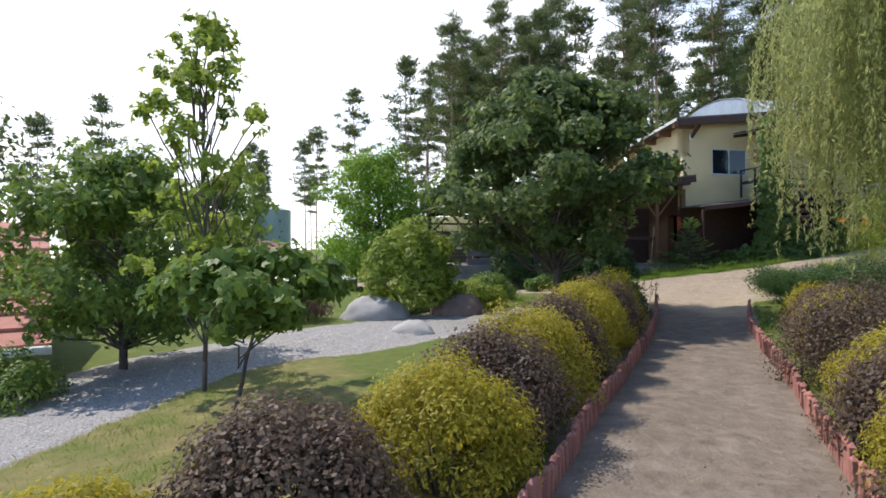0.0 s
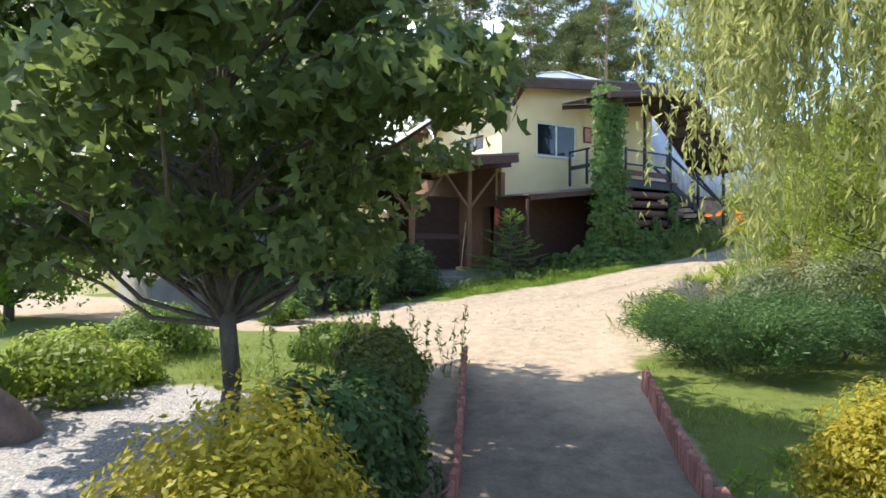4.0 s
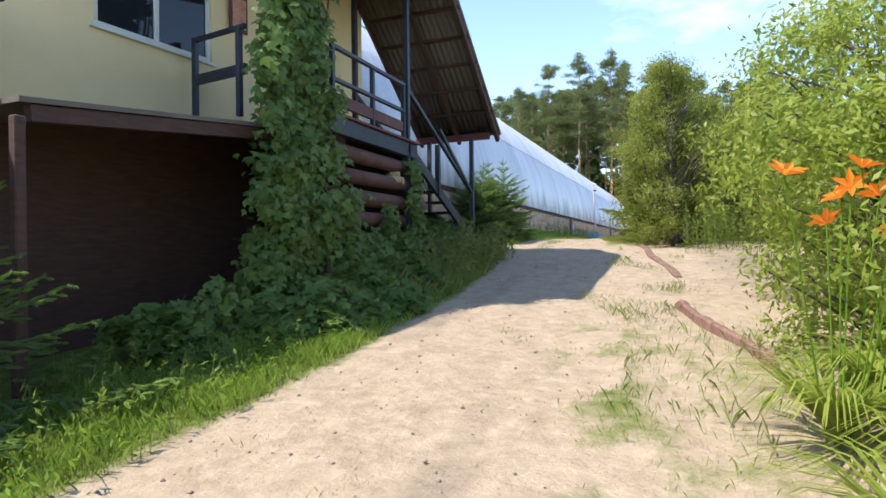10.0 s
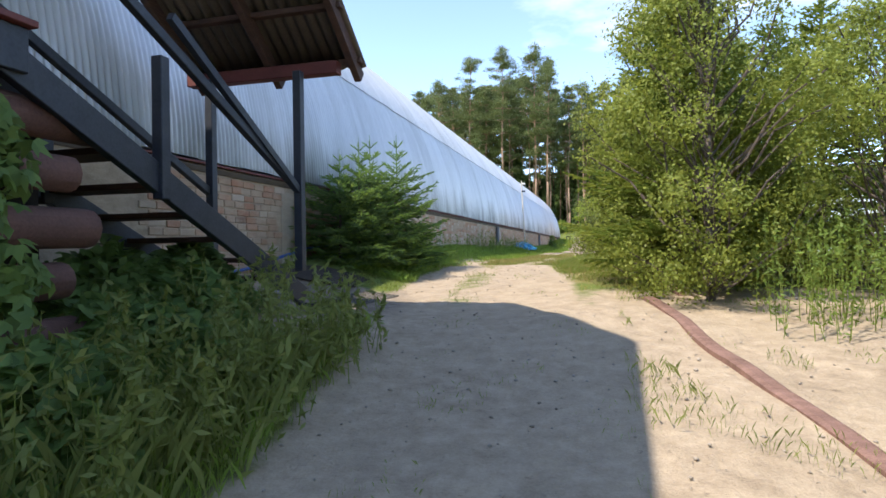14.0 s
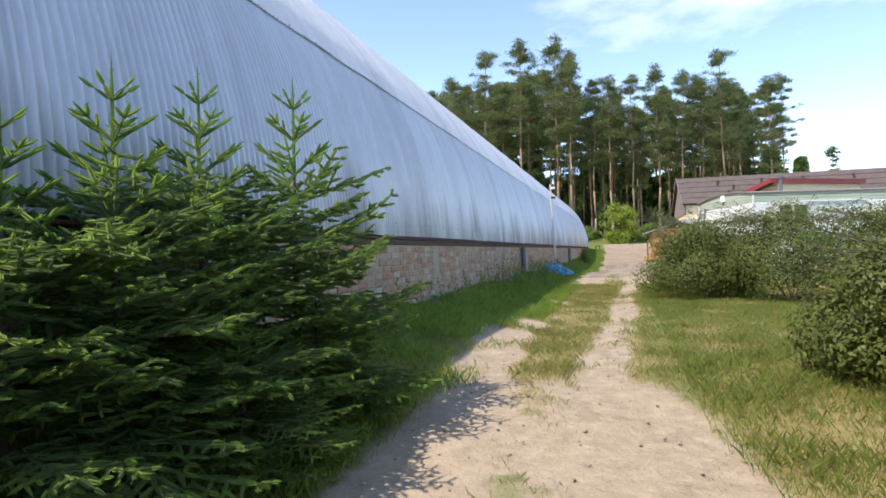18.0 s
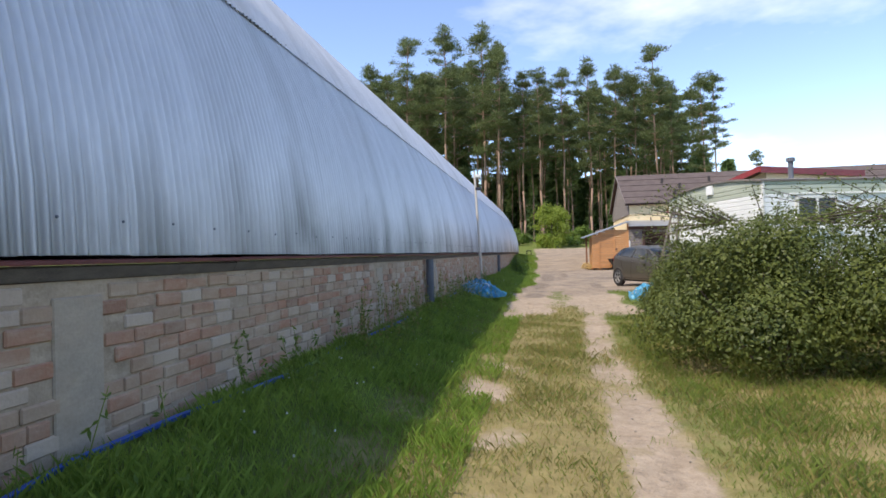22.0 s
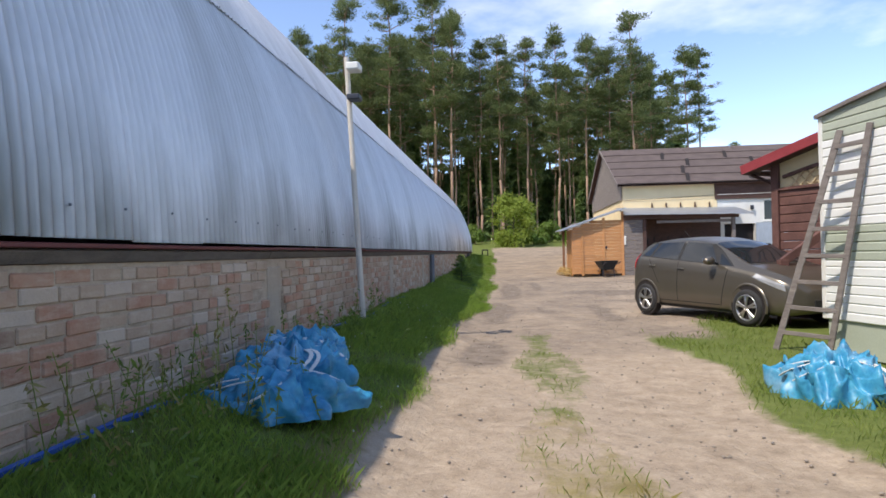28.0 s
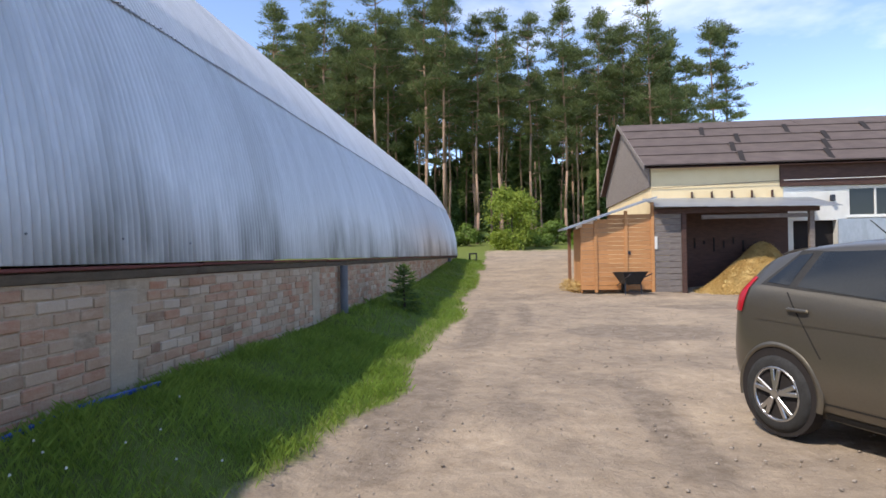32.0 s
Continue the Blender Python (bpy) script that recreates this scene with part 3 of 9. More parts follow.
def ground_material():
    m = bpy.data.materials.new("ground_sand_and_turf")
    m.use_nodes = True
    n, l = m.node_tree.nodes, m.node_tree.links
    b = n["Principled BSDF"]
    b.inputs["Roughness"].default_value = 0.95
    b.inputs["Specular IOR Level"].default_value = 0.15
    geo = n.new("ShaderNodeNewGeometry")
    at = n.new("ShaderNodeAttribute")
    at.attribute_name = "cover"
    sp = n.new("ShaderNodeSeparateColor")
    l.new(at.outputs["Color"], sp.inputs["Color"])

    def nz(scale, detail=6, rough=0.6):
        t = n.new("ShaderNodeTexNoise")
        t.inputs["Scale"].default_value = scale
        t.inputs["Detail"].default_value = detail
        t.inputs["Roughness"].default_value = rough
        l.new(geo.outputs["Position"], t.inputs["Vector"])
        return t.outputs["Fac"]

    def ramp(fac, *stops):
        r = n.new("ShaderNodeValToRGB")
        while len(r.color_ramp.elements) < len(stops):
            r.color_ramp.elements.new(0.5)
        for e, (p, c) in zip(r.color_ramp.elements, stops):
            e.position, e.color = p, (*c, 1)
        l.new(fac, r.inputs["Fac"])
        return r.outputs["Color"]

    def mix(f, a, b_):
        x = n.new("ShaderNodeMixRGB")
        l.new(f, x.inputs[0])
        l.new(a, x.inputs[1])
        l.new(b_, x.inputs[2])
        return x.outputs[0]

    def rough_edge(v, scale=3.5):
        """A mask with a broken edge: amount plus noise, cut at a half."""
        a = n.new("ShaderNodeMath")
        a.operation = "MULTIPLY_ADD"
        a.inputs[1].default_value = 0.9
        l.new(nz(scale, 8, 0.7), a.inputs[0])
        l.new(v, a.inputs[2])
        r = n.new("ShaderNodeMapRange")
        r.inputs[1].default_value, r.inputs[2].default_value = 0.8, 1.08
        l.new(a.outputs[0], r.inputs[0])
        return r.outputs[0]

    fine = nz(70, 4)
    sand = mix(nz(0.9), ramp(fine, (0.3, (0.33, 0.26, 0.185)), (0.7, (0.46, 0.375, 0.28))), ramp(nz(6, 8, 0.7), (0.35, (0.22, 0.165, 0.115)), (0.65, (0.46, 0.37, 0.275))))
    turf = mix(nz(1.3), ramp(fine, (0.3, (0.08, 0.115, 0.022)), (0.7, (0.17, 0.215, 0.05))), ramp(nz(9), (0.3, (0.075, 0.1, 0.025)), (0.7, (0.16, 0.18, 0.055))))
    dry = ramp(nz(5), (0.3, (0.2, 0.16, 0.07)), (0.7, (0.3, 0.25, 0.11)))
    stone = ramp(nz(45, 3), (0.35, (0.2, 0.19, 0.18)), (0.62, (0.42, 0.4, 0.38)))
    dark_earth = mix(nz(2.2, 8, 0.7), ramp(fine, (0.3, (0.15, 0.115, 0.085)), (0.7, (0.24, 0.195, 0.15))), ramp(nz(5, 8, 0.75), (0.35, (0.13, 0.1, 0.075)), (0.62, (0.33, 0.275, 0.22))))
    clod = n.new("ShaderNodeMapRange")
    clod.inputs[1].default_value, clod.inputs[2].default_value = 0.6, 0.72
    clod.inputs[4].default_value = 0.75
    l.new(nz(11, 6, 0.75), clod.inputs[0])
    sand = mix(clod.outputs[0], sand, ramp(fine, (0.3, (0.14, 0.105, 0.075)), (0.7, (0.22, 0.175, 0.13))))
    sand = mix(rough_edge(at.outputs["Alpha"], 0.8), sand, dark_earth)
    turf = mix(rough_edge(sp.outputs["Blue"], 2.0), turf, dry)
    c = mix(rough_edge(sp.outputs["Red"]), sand, turf)
    c = mix(rough_edge(sp.outputs["Green"], 6), c, stone)
    l.new(c, b.inputs["Base Color"])
    bp = n.new("ShaderNodeBump")
    bp.inputs["Strength"].default_value = 0.55
    bp.inputs["Distance"].default_value = 0.06
    ad = n.new("ShaderNodeMath")
    ad.operation = "MULTIPLY_ADD"
    ad.inputs[1].default_value = 0.12
    l.new(nz(60, 5), ad.inputs[0])
    l.new(nz(9, 7, 0.68), ad.inputs[2])
    tread = n.new("ShaderNodeMath")
    tread.operation = "MULTIPLY_ADD"
    tread.inputs[1].default_value = 1.6
    l.new(nz(3.6, 4, 0.55), tread.inputs[0])
    l.new(ad.outputs[0], tread.inputs[2])
    l.new(tread.outputs[0], bp.inputs["Height"])
    l.new(bp.outputs["Normal"], b.inputs["Normal"])
    return m


me = mesh("ground", np.stack([GX, GY, GZ], -1).reshape(-1, 3), gf, ground_material(), True)
ca = me.color_attributes.new("cover", "FLOAT_COLOR", "POINT")
ca.data.foreach_set("color", np.stack([gr_, gv_, dr_, ea_], -1).astype(np.float32).ravel())
tagged(put("ground", me), "sandy track and turf rising towards a pine wood", "ground", kind="structure")


# ---- plants ----
STROLL = ((18.8, -44.5), (16.1, -42.3), (10.64, -38.34), (8.05, -35.64), (6.1, -32.75), (5.0, -29.4), (4.47, -26.1), (3.46, -20.5), (2.66, -16.75), (2.3, -9.7))  # the way kept free of twigs


def rhombi(c, d, s, ln, w):
    """One quad a leaf: centre, direction, side vector (unit), length and width."""
    ln, w = np.reshape(ln, (-1, 1)), np.reshape(w, (-1, 1))
    v = np.stack([c - d * ln / 2, c + s * w / 2 - d * ln * 0.08, c + d * ln / 2, c - s * w / 2 - d * ln * 0.08], 1).reshape(-1, 3)
    return v, np.arange(len(v)).reshape(-1, 4)


def unit(v):
    return v / np.maximum(np.linalg.norm(v, axis=-1, keepdims=True), 1e-9)


def leaf_mesh(name, c, rng, ln, w, material, droop=0.3, outward=None, face=None, lobes=1):
    if face is not None:
        # blades lie across the direction that they face, like shingles
        nn = unit(face + rng.normal(size=c.shape) * 0.5 + np.array([0, 0, 0.35]))
        d = rng.normal(size=c.shape) + np.array([0, 0, -droop])
        d = unit(d - nn * (d * nn).sum(1, keepdims=True))
        s = np.cross(d, nn)
        k = rng.uniform(0.65, 1.3, len(c))
        if lobes == 1:
            v, f = rhombi(c, d, s, ln * k, w * k)
        else:
            base = c - d * (ln * 0.5 * k)[:, None]
            V = []
            for an, q in ((0.0, 1.0), (0.85, 0.8), (-0.85, 0.8)):
                dd = d * math.cos(an) + s * math.sin(an)
                V.append(rhombi(base + dd * (ln * 0.5 * q * k)[:, None], dd, s * math.cos(an) - d * math.sin(an), ln * q * k, w * 0.62 * q * k)[0])
            v = np.concatenate(V)
            f = np.arange(len(v)).reshape(-1, 4)
        return mesh(name, v, f, material)
    d = unit(rng.normal(size=c.shape) + np.array([0, 0, -droop]))
    if outward is not None:
        d = unit(d + outward)
    s = unit(np.cross(d, unit(rng.normal(size=c.shape) + np.array([0, 0, 0.8]))))
    k = rng.uniform(0.65, 1.3, len(c))
    v, f = rhombi(c, d, s, ln * k, w * k)
    return mesh(name, v, f, material)


def clump_points(rng, n, centres, radii, shell=0.55, dirs=False, flat=0.8):
    """Points in clumps, thicker near the clumps' outsides."""
    k = rng.choice(len(centres), n, p=radii ** 2 / (radii ** 2).sum())
    d = unit(rng.normal(size=(n, 3)))
    r = radii[k] * (shell + (1 - shell) * rng.random(n)) ** 0.8
    p = centres[k] + d * r[:, None] * np.array([1, 1, flat])
    return (p, d) if dirs else p


def bush_mesh(rng, rx, ry, rz, n, leaf, material, lumps=26, lump=0.38, droop=0.1, w=0.55):
    d = unit(rng.normal(size=(lumps, 3)))
    d[:, 2] = np.abs(d[:, 2]) * 1.0 - 0.15
    c = d * np.array([rx, ry, rz]) * (0.55 + 0.25 * rng.random((lumps, 1))) + np.array([0, 0, rz * 0.25])
    r = min(rx, ry, rz) * lump * (0.7 + 0.6 * rng.random(lumps))
    p, face = clump_points(rng, n, c, r, dirs=True)
    face = face + 0.5 * unit(p - np.array([0, 0, rz * 0.2]))
    ok = p[:, 2] > 0.02
    return leaf_mesh("foliage", p[ok], rng, leaf, leaf * w, material, droop, face=face[ok])


def stems(rng, rx, ry, rz, n=9, r=0.012):
    bm = B()
    for _ in range(n):
        a = rng.uniform(0, 6.28)
        rod(bm, (0.08 * math.cos(a), 0.08 * math.sin(a), -0.05), (rx * 0.6 * math.cos(a), ry * 0.6 * math.sin(a), rz * rng.uniform(0.45, 0.72)), r, r * 0.4, 5)
    return bm


def bush(x, y, rx, ry, rz, n, leaf, material, label, seed, category="bush", group="", name="bush", rot=0.0, dz=0.0, **kw):
    rng = np.random.default_rng(seed)
    t = thing(name, pose(x, y, gz(x, y) + dz, 0, 0, rot), label, category, group)
    part("woody_base", stems(rng, rx, ry, rz), M_BARK, t)["kind"] = "stuff"
    put("foliage", bush_mesh(rng, rx, ry, rz, n, leaf, material, **kw), t)
    return t


def limb(bm, p, q, r0, r1, rng, k=5, wob=0.06, n=7):
    p, q = Vector(p), Vector(q)
    last, pts = p, [p]
    for i in range(1, k + 1):
        t = i / k
        j = Vector(rng.normal(size=3)) * wob * (q - p).length * (0 if i == k else 0.5)
        c = p.lerp(q, t) + j
        rod(bm, last, c, r0 + (r1 - r0) * (i - 1) / k, r0 + (r1 - r0) * t, n)
        last = c
        pts.append(c)
    return pts


def broadleaf(x, y, h, crown0, rx, ry, n, leaf, material, label, seed, trunk_r=0.09, clumps=40, lump=0.3, shape=1.0, name="tree", group="", lean=(0, 0), w=0.62, droop=0.5, clear=0.0, lobes=1, ragged=0.0, taper=0.0, fuzz=0.5, flat=0.8):
    """A leafy tree: trunk, limbs to each clump, crown of clumps between crown0 and h."""
    rng = np.random.default_rng(seed)
    t = thing(name, pose(x, y, gz(x, y) - 0.05), label, "tree", group)
    bm = B()
    top = Vector((lean[0], lean[1], h * 0.8))
    pts = limb(bm, (0, 0, -0.1), top, trunk_r, trunk_r * 0.25, rng, 7, 0.02, 9)
    part("trunk", bm, M_BARK, t, smooth=True)
    hh = rng.random(clumps)
    zc = crown0 + (h - crown0) * hh
    prof = np.sin(np.pi * np.clip(0.12 + 0.82 * hh, 0, 1)) ** 0.7 * shape
    a = rng.uniform(0, 2 * np.pi, clumps)
    rr = np.sqrt(rng.uniform(0.08, 1, clumps)) * prof
    rr = rr * (1 - taper * hh)
    fr = zc / h
    c = np.stack([rr * np.cos(a) * rx + lean[0] * fr, rr * np.sin(a) * ry + lean[1] * fr, zc], 1)
    r = lump * min(rx, ry) * (0.6 + 0.8 * rng.random(clumps))
    if ragged:
        c[:, :2] *= 1 + ragged * rng.normal(size=(clumps, 1))
        r *= 1 - 0.45 * rng.random(clumps)
    bm = B()
    for i in range(0, clumps, 2):
        if clear and c[i, 2] < 2.6 and float(seg_dist(np.array([x + c[i, 0]]), np.array([y + c[i, 1]]), STROLL)[0]) < clear + 0.2:
            continue
        z0 = max(crown0 * 0.6, zc[i] - 0.25 * h)
        p = Vector((lean[0] * z0 / h, lean[1] * z0 / h, z0))
        limb(bm, p, c[i], trunk_r * 0.3, 0.008, rng, 3, 0.1, 5)
    o_ = part("branching", bm, M_BARK, t)
    o_["kind"] = "stuff"
    p, face = clump_points(rng, n, c, r, 0.2, True, flat)
    p = p + rng.normal(size=p.shape) * float(np.mean(r)) * fuzz
    face = face + 0.4 * unit(p - np.array([lean[0], lean[1], (h + crown0) * 0.45]))
    if clear:
        ok = (seg_dist(p[:, 0] + x, p[:, 1] + y, STROLL) > clear) | (p[:, 2] > 2.3)
        p, face = p[ok], face[ok]
    put("crown", leaf_mesh("crown", p, rng, leaf, leaf * w, material, droop, face=face, lobes=lobes), t)
    return t


def needles_on(rng, A, Bq, needle, spacing, material, wide):
    """Short needles all round the twigs A-B."""
    ln = np.linalg.norm(Bq - A, axis=1)
    cnt = np.maximum(4, (ln / spacing).astype(int))
    k = np.repeat(np.arange(len(A)), cnt)
    p = A[k] + (Bq[k] - A[k]) * rng.random(len(k))[:, None]
    d = unit(Bq[k] - A[k])
    nd = unit(d * 0.8 + unit(np.cross(d, rng.normal(size=p.shape))))
    sd = unit(np.cross(nd, rng.normal(size=p.shape))) * needle * wide
    nl = needle * rng.uniform(0.7, 1.2, len(k))[:, None]
    v = np.stack([p - sd, p + sd, p + nd * nl], 1).reshape(-1, 3)
    # the dense inner brush of each twig, as two crossed flat blades
    d = unit(Bq - A)
    s1 = unit(np.cross(d, rng.normal(size=A.shape)))
    s2 = np.cross(d, s1)
    bl = []
    for s in (s1, s2):
        w = s * needle * 0.4
        m1, m2 = A + (Bq - A) * 0.25, A + (Bq - A) * 0.8
        e = Bq + d * needle * 0.5
        for tri_ in ((A, m1 + w, m1 - w), (m1 + w, m2 + w * 0.8, m1 - w), (m1 - w, m2 + w * 0.8, m2 - w * 0.8), (m2 + w * 0.8, e, m2 - w * 0.8)):
            bl.append(np.stack(tri_, 1).reshape(-1, 3))
    v = np.concatenate([v] + bl)
    return mesh("needles", v, np.arange(len(v)).reshape(-1, 3), material)


def spruce_parts(h, r, seed, needle=0.028, step=0.095, k0=9, spacing=0.02, bottom=0.05, wide=0.085, power=0.8, leader=0.12, mats=None):
    """Trunk, needled twigs in close whorls, and the pale young shoots at their ends."""
    mats = mats or (M_SPRUCE, M_SHOOTS)
    rng = np.random.default_rng(seed)
    bm = B()
    limb(bm, (0, 0, -0.1), (0, 0, h * (1 - 0.7 * leader)), 0.02 + 0.010 * h, 0.006, rng, 6, 0.006, 8)
    old, tips = [], []
    z = bottom * h
    while z < h * (1 - leader):
        f = z / h
        ln = r * (1 - f / (1 - 0.4 * leader)) ** power * rng.uniform(0.85, 1.1) + 0.06
        k = max(5, int(k0 * (1 - 0.4 * f)))
        a0 = rng.uniform(0, 6.28)
        for i in range(k):
            a = a0 + 6.283 * i / k + rng.normal() * 0.2
            l2 = ln * rng.uniform(0.65, 1.12)
            rise = -0.1 + 0.8 * f + rng.normal() * 0.1
            axis = np.array([math.cos(a), math.sin(a), rise])
            axis /= np.linalg.norm(axis)
            side = np.array([-math.sin(a), math.cos(a), 0])
            nseg = max(3, int(l2 / (3.2 * needle)))
            root = np.array([0, 0, z + rng.normal() * step * 0.4])
            prev = root
            for j in range(1, nseg + 1):
                t = j / nseg
                p = root + axis * l2 * t + np.array([0, 0, 0.10 * l2 * (t * t - t) * (1 if f > 0.5 else 2.2)])
                (tips if t > 0.9 else old).append((prev, p))
                if t > 0.22:
                    tl = min(l2 * 0.45 * (1.08 - t) + 1.6 * needle, 10 * needle)
                    for sgn in (-1, 1):
                        q = p + (side * sgn * 0.75 + axis * 0.62 + np.array([0, 0, rng.normal() * 0.16 - 0.12])) * tl * rng.uniform(0.7, 1.1)
                        m_ = p + (q - p) * 0.62
                        old.append((p, m_))
                        (tips if t > 0.5 and rng.random() < 0.75 else old).append((m_, q))
                        if tl > 4.5 * needle:
                            e = m_ + (axis * 0.85 + np.array([0, 0, rng.normal() * 0.15])) * tl * 0.45
                            (tips if t > 0.6 else old).append((m_, e))
                prev = p
        z += step * (1.15 - 0.3 * f) * rng.uniform(0.85, 1.15)
    # leader with a few open whorls of short shoots
    tips.append((np.array([0, 0, h * (1 - leader)]), np.array([0, 0, h])))
    for q in (0.02, 0.22, 0.48, 0.72) if leader > 0.15 else (0.0, 0.4):
        zc = h * (1 - leader * (1 - q))
        ln = (0.27 * r * (1 - q) + 0.06) * (1.0 if leader > 0.15 else 0.3)
        for i in range(5):
            a = 1.257 * i + q * 7
            ax_ = np.array([math.cos(a), math.sin(a), 0.75])
            sd_ = np.array([-math.sin(a), math.cos(a), 0.1])
            p0, p1 = np.array([0, 0, zc]), np.array([0, 0, zc]) + ax_ * ln
            old.append((p0, p0 + ax_ * ln * 0.55))
            tips.append((p0 + ax_ * ln * 0.55, p1))
            for t in (0.4, 0.65):
                if ln > 0.15:
                    for sg in (-1, 1):
                        tips.append((p0 + ax_ * ln * t, p0 + ax_ * ln * (t + 0.25) + sd_ * sg * ln * 0.28))
    A, C = np.array([a for a, b in old]), np.array([b for a, b in old])
    A2, C2 = np.array([a for a, b in tips]), np.array([b for a, b in tips])
    return bm, needles_on(rng, A, C, needle, spacing, mats[0], wide), needles_on(rng, A2, C2, needle, spacing, mats[1], wide)


def spruce(x, y, h, r, seed, label, group="", dz=0.0, name="spruce", **kw):
    t = thing(name, pose(x, y, gz(x, y) - 0.03 + dz), label, "spruce", group)
    bm, me_, m2 = spruce_parts(h, r, seed, **kw)
    part("trunk", bm, M_BARK, t)
    put("needle_mass", me_, t)
    put("new_growth", m2, t, "pale green young shoots")
    return t


def again(model, x, y, s, rz, sz=1.0):
    o = copy_thing(model, pose(x, y, gz(x, y) - 0.03, 0, 0, rz))
    o.scale = (s, s, s * sz)
    return o


def pine_model(h, seed, n, ln, w, start=0.5, open_=1.0):
    """A tall pine: bare trunk, then tiers of nearly level boughs that carry flat pads of needles."""
    rng = np.random.default_rng(seed)
    t = thing("pine_tree", pose(0, 0, 0), "tall Scots pine with bare orange trunk and ragged crown", "pine tree", "pines of the wood")
    bm = B()
    bend = rng.normal(size=2) * h * 0.014
    limb(bm, (0, 0, -0.5), (bend[0], bend[1], h * 0.97), 0.0066 * h, 0.04, rng, 6, 0.008, 8)
    part("trunk", bm, M_PINEBARK, t, smooth=True)["kind"] = "stuff"
    cs, rs = [], []
    bm = B()
    tiers = 11
    for i in range(tiers):
        g = (i + rng.uniform(0.1, 0.9)) / tiers
        f = start + (1 - start) * g
        a0 = rng.uniform(0, 6.28)
        for q in range(rng.integers(2, 5)):
            a = a0 + q * 1.9 + rng.normal() * 0.5
            l2 = h * 0.118 * (1.05 - 0.75 * g ** 1.5) * rng.uniform(0.45, 1.2) * (0.55 + 0.45 * min(1, g * 3))
            root = Vector((bend[0] * f, bend[1] * f, f * h * 0.97))
            tip = root + Vector((math.cos(a) * l2, math.sin(a) * l2, l2 * (rng.uniform(-0.25, 0.45) + 0.55 * g * g)))
            limb(bm, root, tip, 0.05, 0.015, rng, 2, 0.1, 4)
            for k in (1.0, 0.78, 0.55):
                if rng.random() < 0.9 * open_:
                    cs.append(root.lerp(tip, k) + Vector(rng.normal(size=3) * np.array([0.3, 0.3, 0.12])))
                    rs.append(h * 0.026 * rng.uniform(0.55, 1.25) * (1.15 - 0.5 * k))
    for k in range(5):
        cs.append(Vector((bend[0] + rng.normal() * 0.35, bend[1] + rng.normal() * 0.35, h * (0.93 + 0.016 * k))))
        rs.append(h * 0.02)
    for i in range(9):
        f = rng.uniform(0.2, start)
        a = rng.uniform(0, 6.28)
        rod(bm, (bend[0] * f, bend[1] * f, f * h), (math.cos(a) * 0.9, math.sin(a) * 0.9, f * h + 0.15), 0.025, 0.008, 4)
    o_ = part("branching", bm, M_PINEBARK, t)
    o_["kind"] = "stuff"
    cs, rs = np.array(cs), np.array(rs)
    q = rng.choice(len(cs), n, p=rs ** 2 / (rs ** 2).sum())
    off = rng.normal(size=(n, 3))
    p = cs[q] + off * rs[q][:, None] * np.array([0.6, 0.6, 0.3])
    d = unit(off * np.array([0.7, 0.7, 0.2]) + rng.normal(size=p.shape) * 0.5 + np.array([0, 0, 0.75]))
    s = unit(np.cross(d, rng.normal(size=p.shape)))
    q = rng.uniform(0.6, 1.3, len(p))[:, None]
    v = np.stack([p - s * w * q, p + s * w * q, p + d * ln * q], 1).reshape(-1, 3)
    put("crown", mesh("crown", v, np.arange(len(v)).reshape(-1, 3), M_PINE), t)
    return t


NEAR = [pine_model(h, 900 + i, 9000, 0.33, 0.037, st, op) for i, (h, st, op) in enumerate(((24, 0.5, 1.0), (25, 0.56, 0.9), (22, 0.42, 1.0), (26, 0.6, 0.75), (24, 0.48, 0.85)))]
FAR = [pine_model(h, 920 + i, 2600, 0.55, 0.085, 0.5) for i, h in enumerate((24, 25.5, 22.5))]
rp_ = random.Random(5)


def plant_pine(model, x, y, s, rz):
    o = copy_thing(model, pose(x, y, gz(x, y) - 0.1, rp_.uniform(-1.5, 1.5), rp_.uniform(-1.5, 1.5), rz))
    o.scale = (s, s, s)
    return o


near_spots, far_spots = [], []
# the front rank, with the heights of its tops
for x, y, zt_ in ((-14.7, 62, 28.6), (-9.7, 62.5, 29.2), (-4.9, 62, 29.2), (-3.0, 60, 25.5), (-0.3, 62, 23), (2.0, 61, 23), (4.6, 62.5, 23.4), (7.8, 62, 24.1), (10.6, 62, 23.1), (13.2, 63, 22), (15.4, 62, 25.3), (17.6, 63.5, 21), (20.8, 62, 21.3), (-19, 61, 25)):
    near_spots.append((x, y, (zt_ - 2) / (24, 25, 22, 26, 24)[len(near_spots) % 5]))
for y0, n_, x0, x1, lst in ((68, 13, -20, 19, near_spots), (74, 14, -24, 21, near_spots), (81, 18, -28, 24, far_spots), (88, 20, -32, 27, far_spots), (95, 24, -36, 30, far_spots)):
    for i in range(n_):
        x = x0 + (x1 - x0) * (i + rp_.uniform(0.15, 0.85)) / n_
        s = (0.98 if x < -3 else 0.8) * rp_.uniform(0.84, 1.02) * (1 + (y0 - 62) * 0.007)
        lst.append((x, y0 + rp_.uniform(-2.5, 2.5), s))
near_spots += [(22.4, 64, 0.8)]
near_spots += [(-17 - 12 * rp_.random(), -33 + 12 * rp_.random(), rp_.uniform(0.55, 0.78)) for _ in range(14)]
far_spots += [(-24.4, -57.2, 0.52), (-25.2, -53.9, 0.53), (-21, -60, 0.5), (-25.9, -39.8, 0.46), (-25.5, -36.5, 0.55), (-24.7, -33.2, 0.62)]
far_spots += [(36, 92, 0.6)]
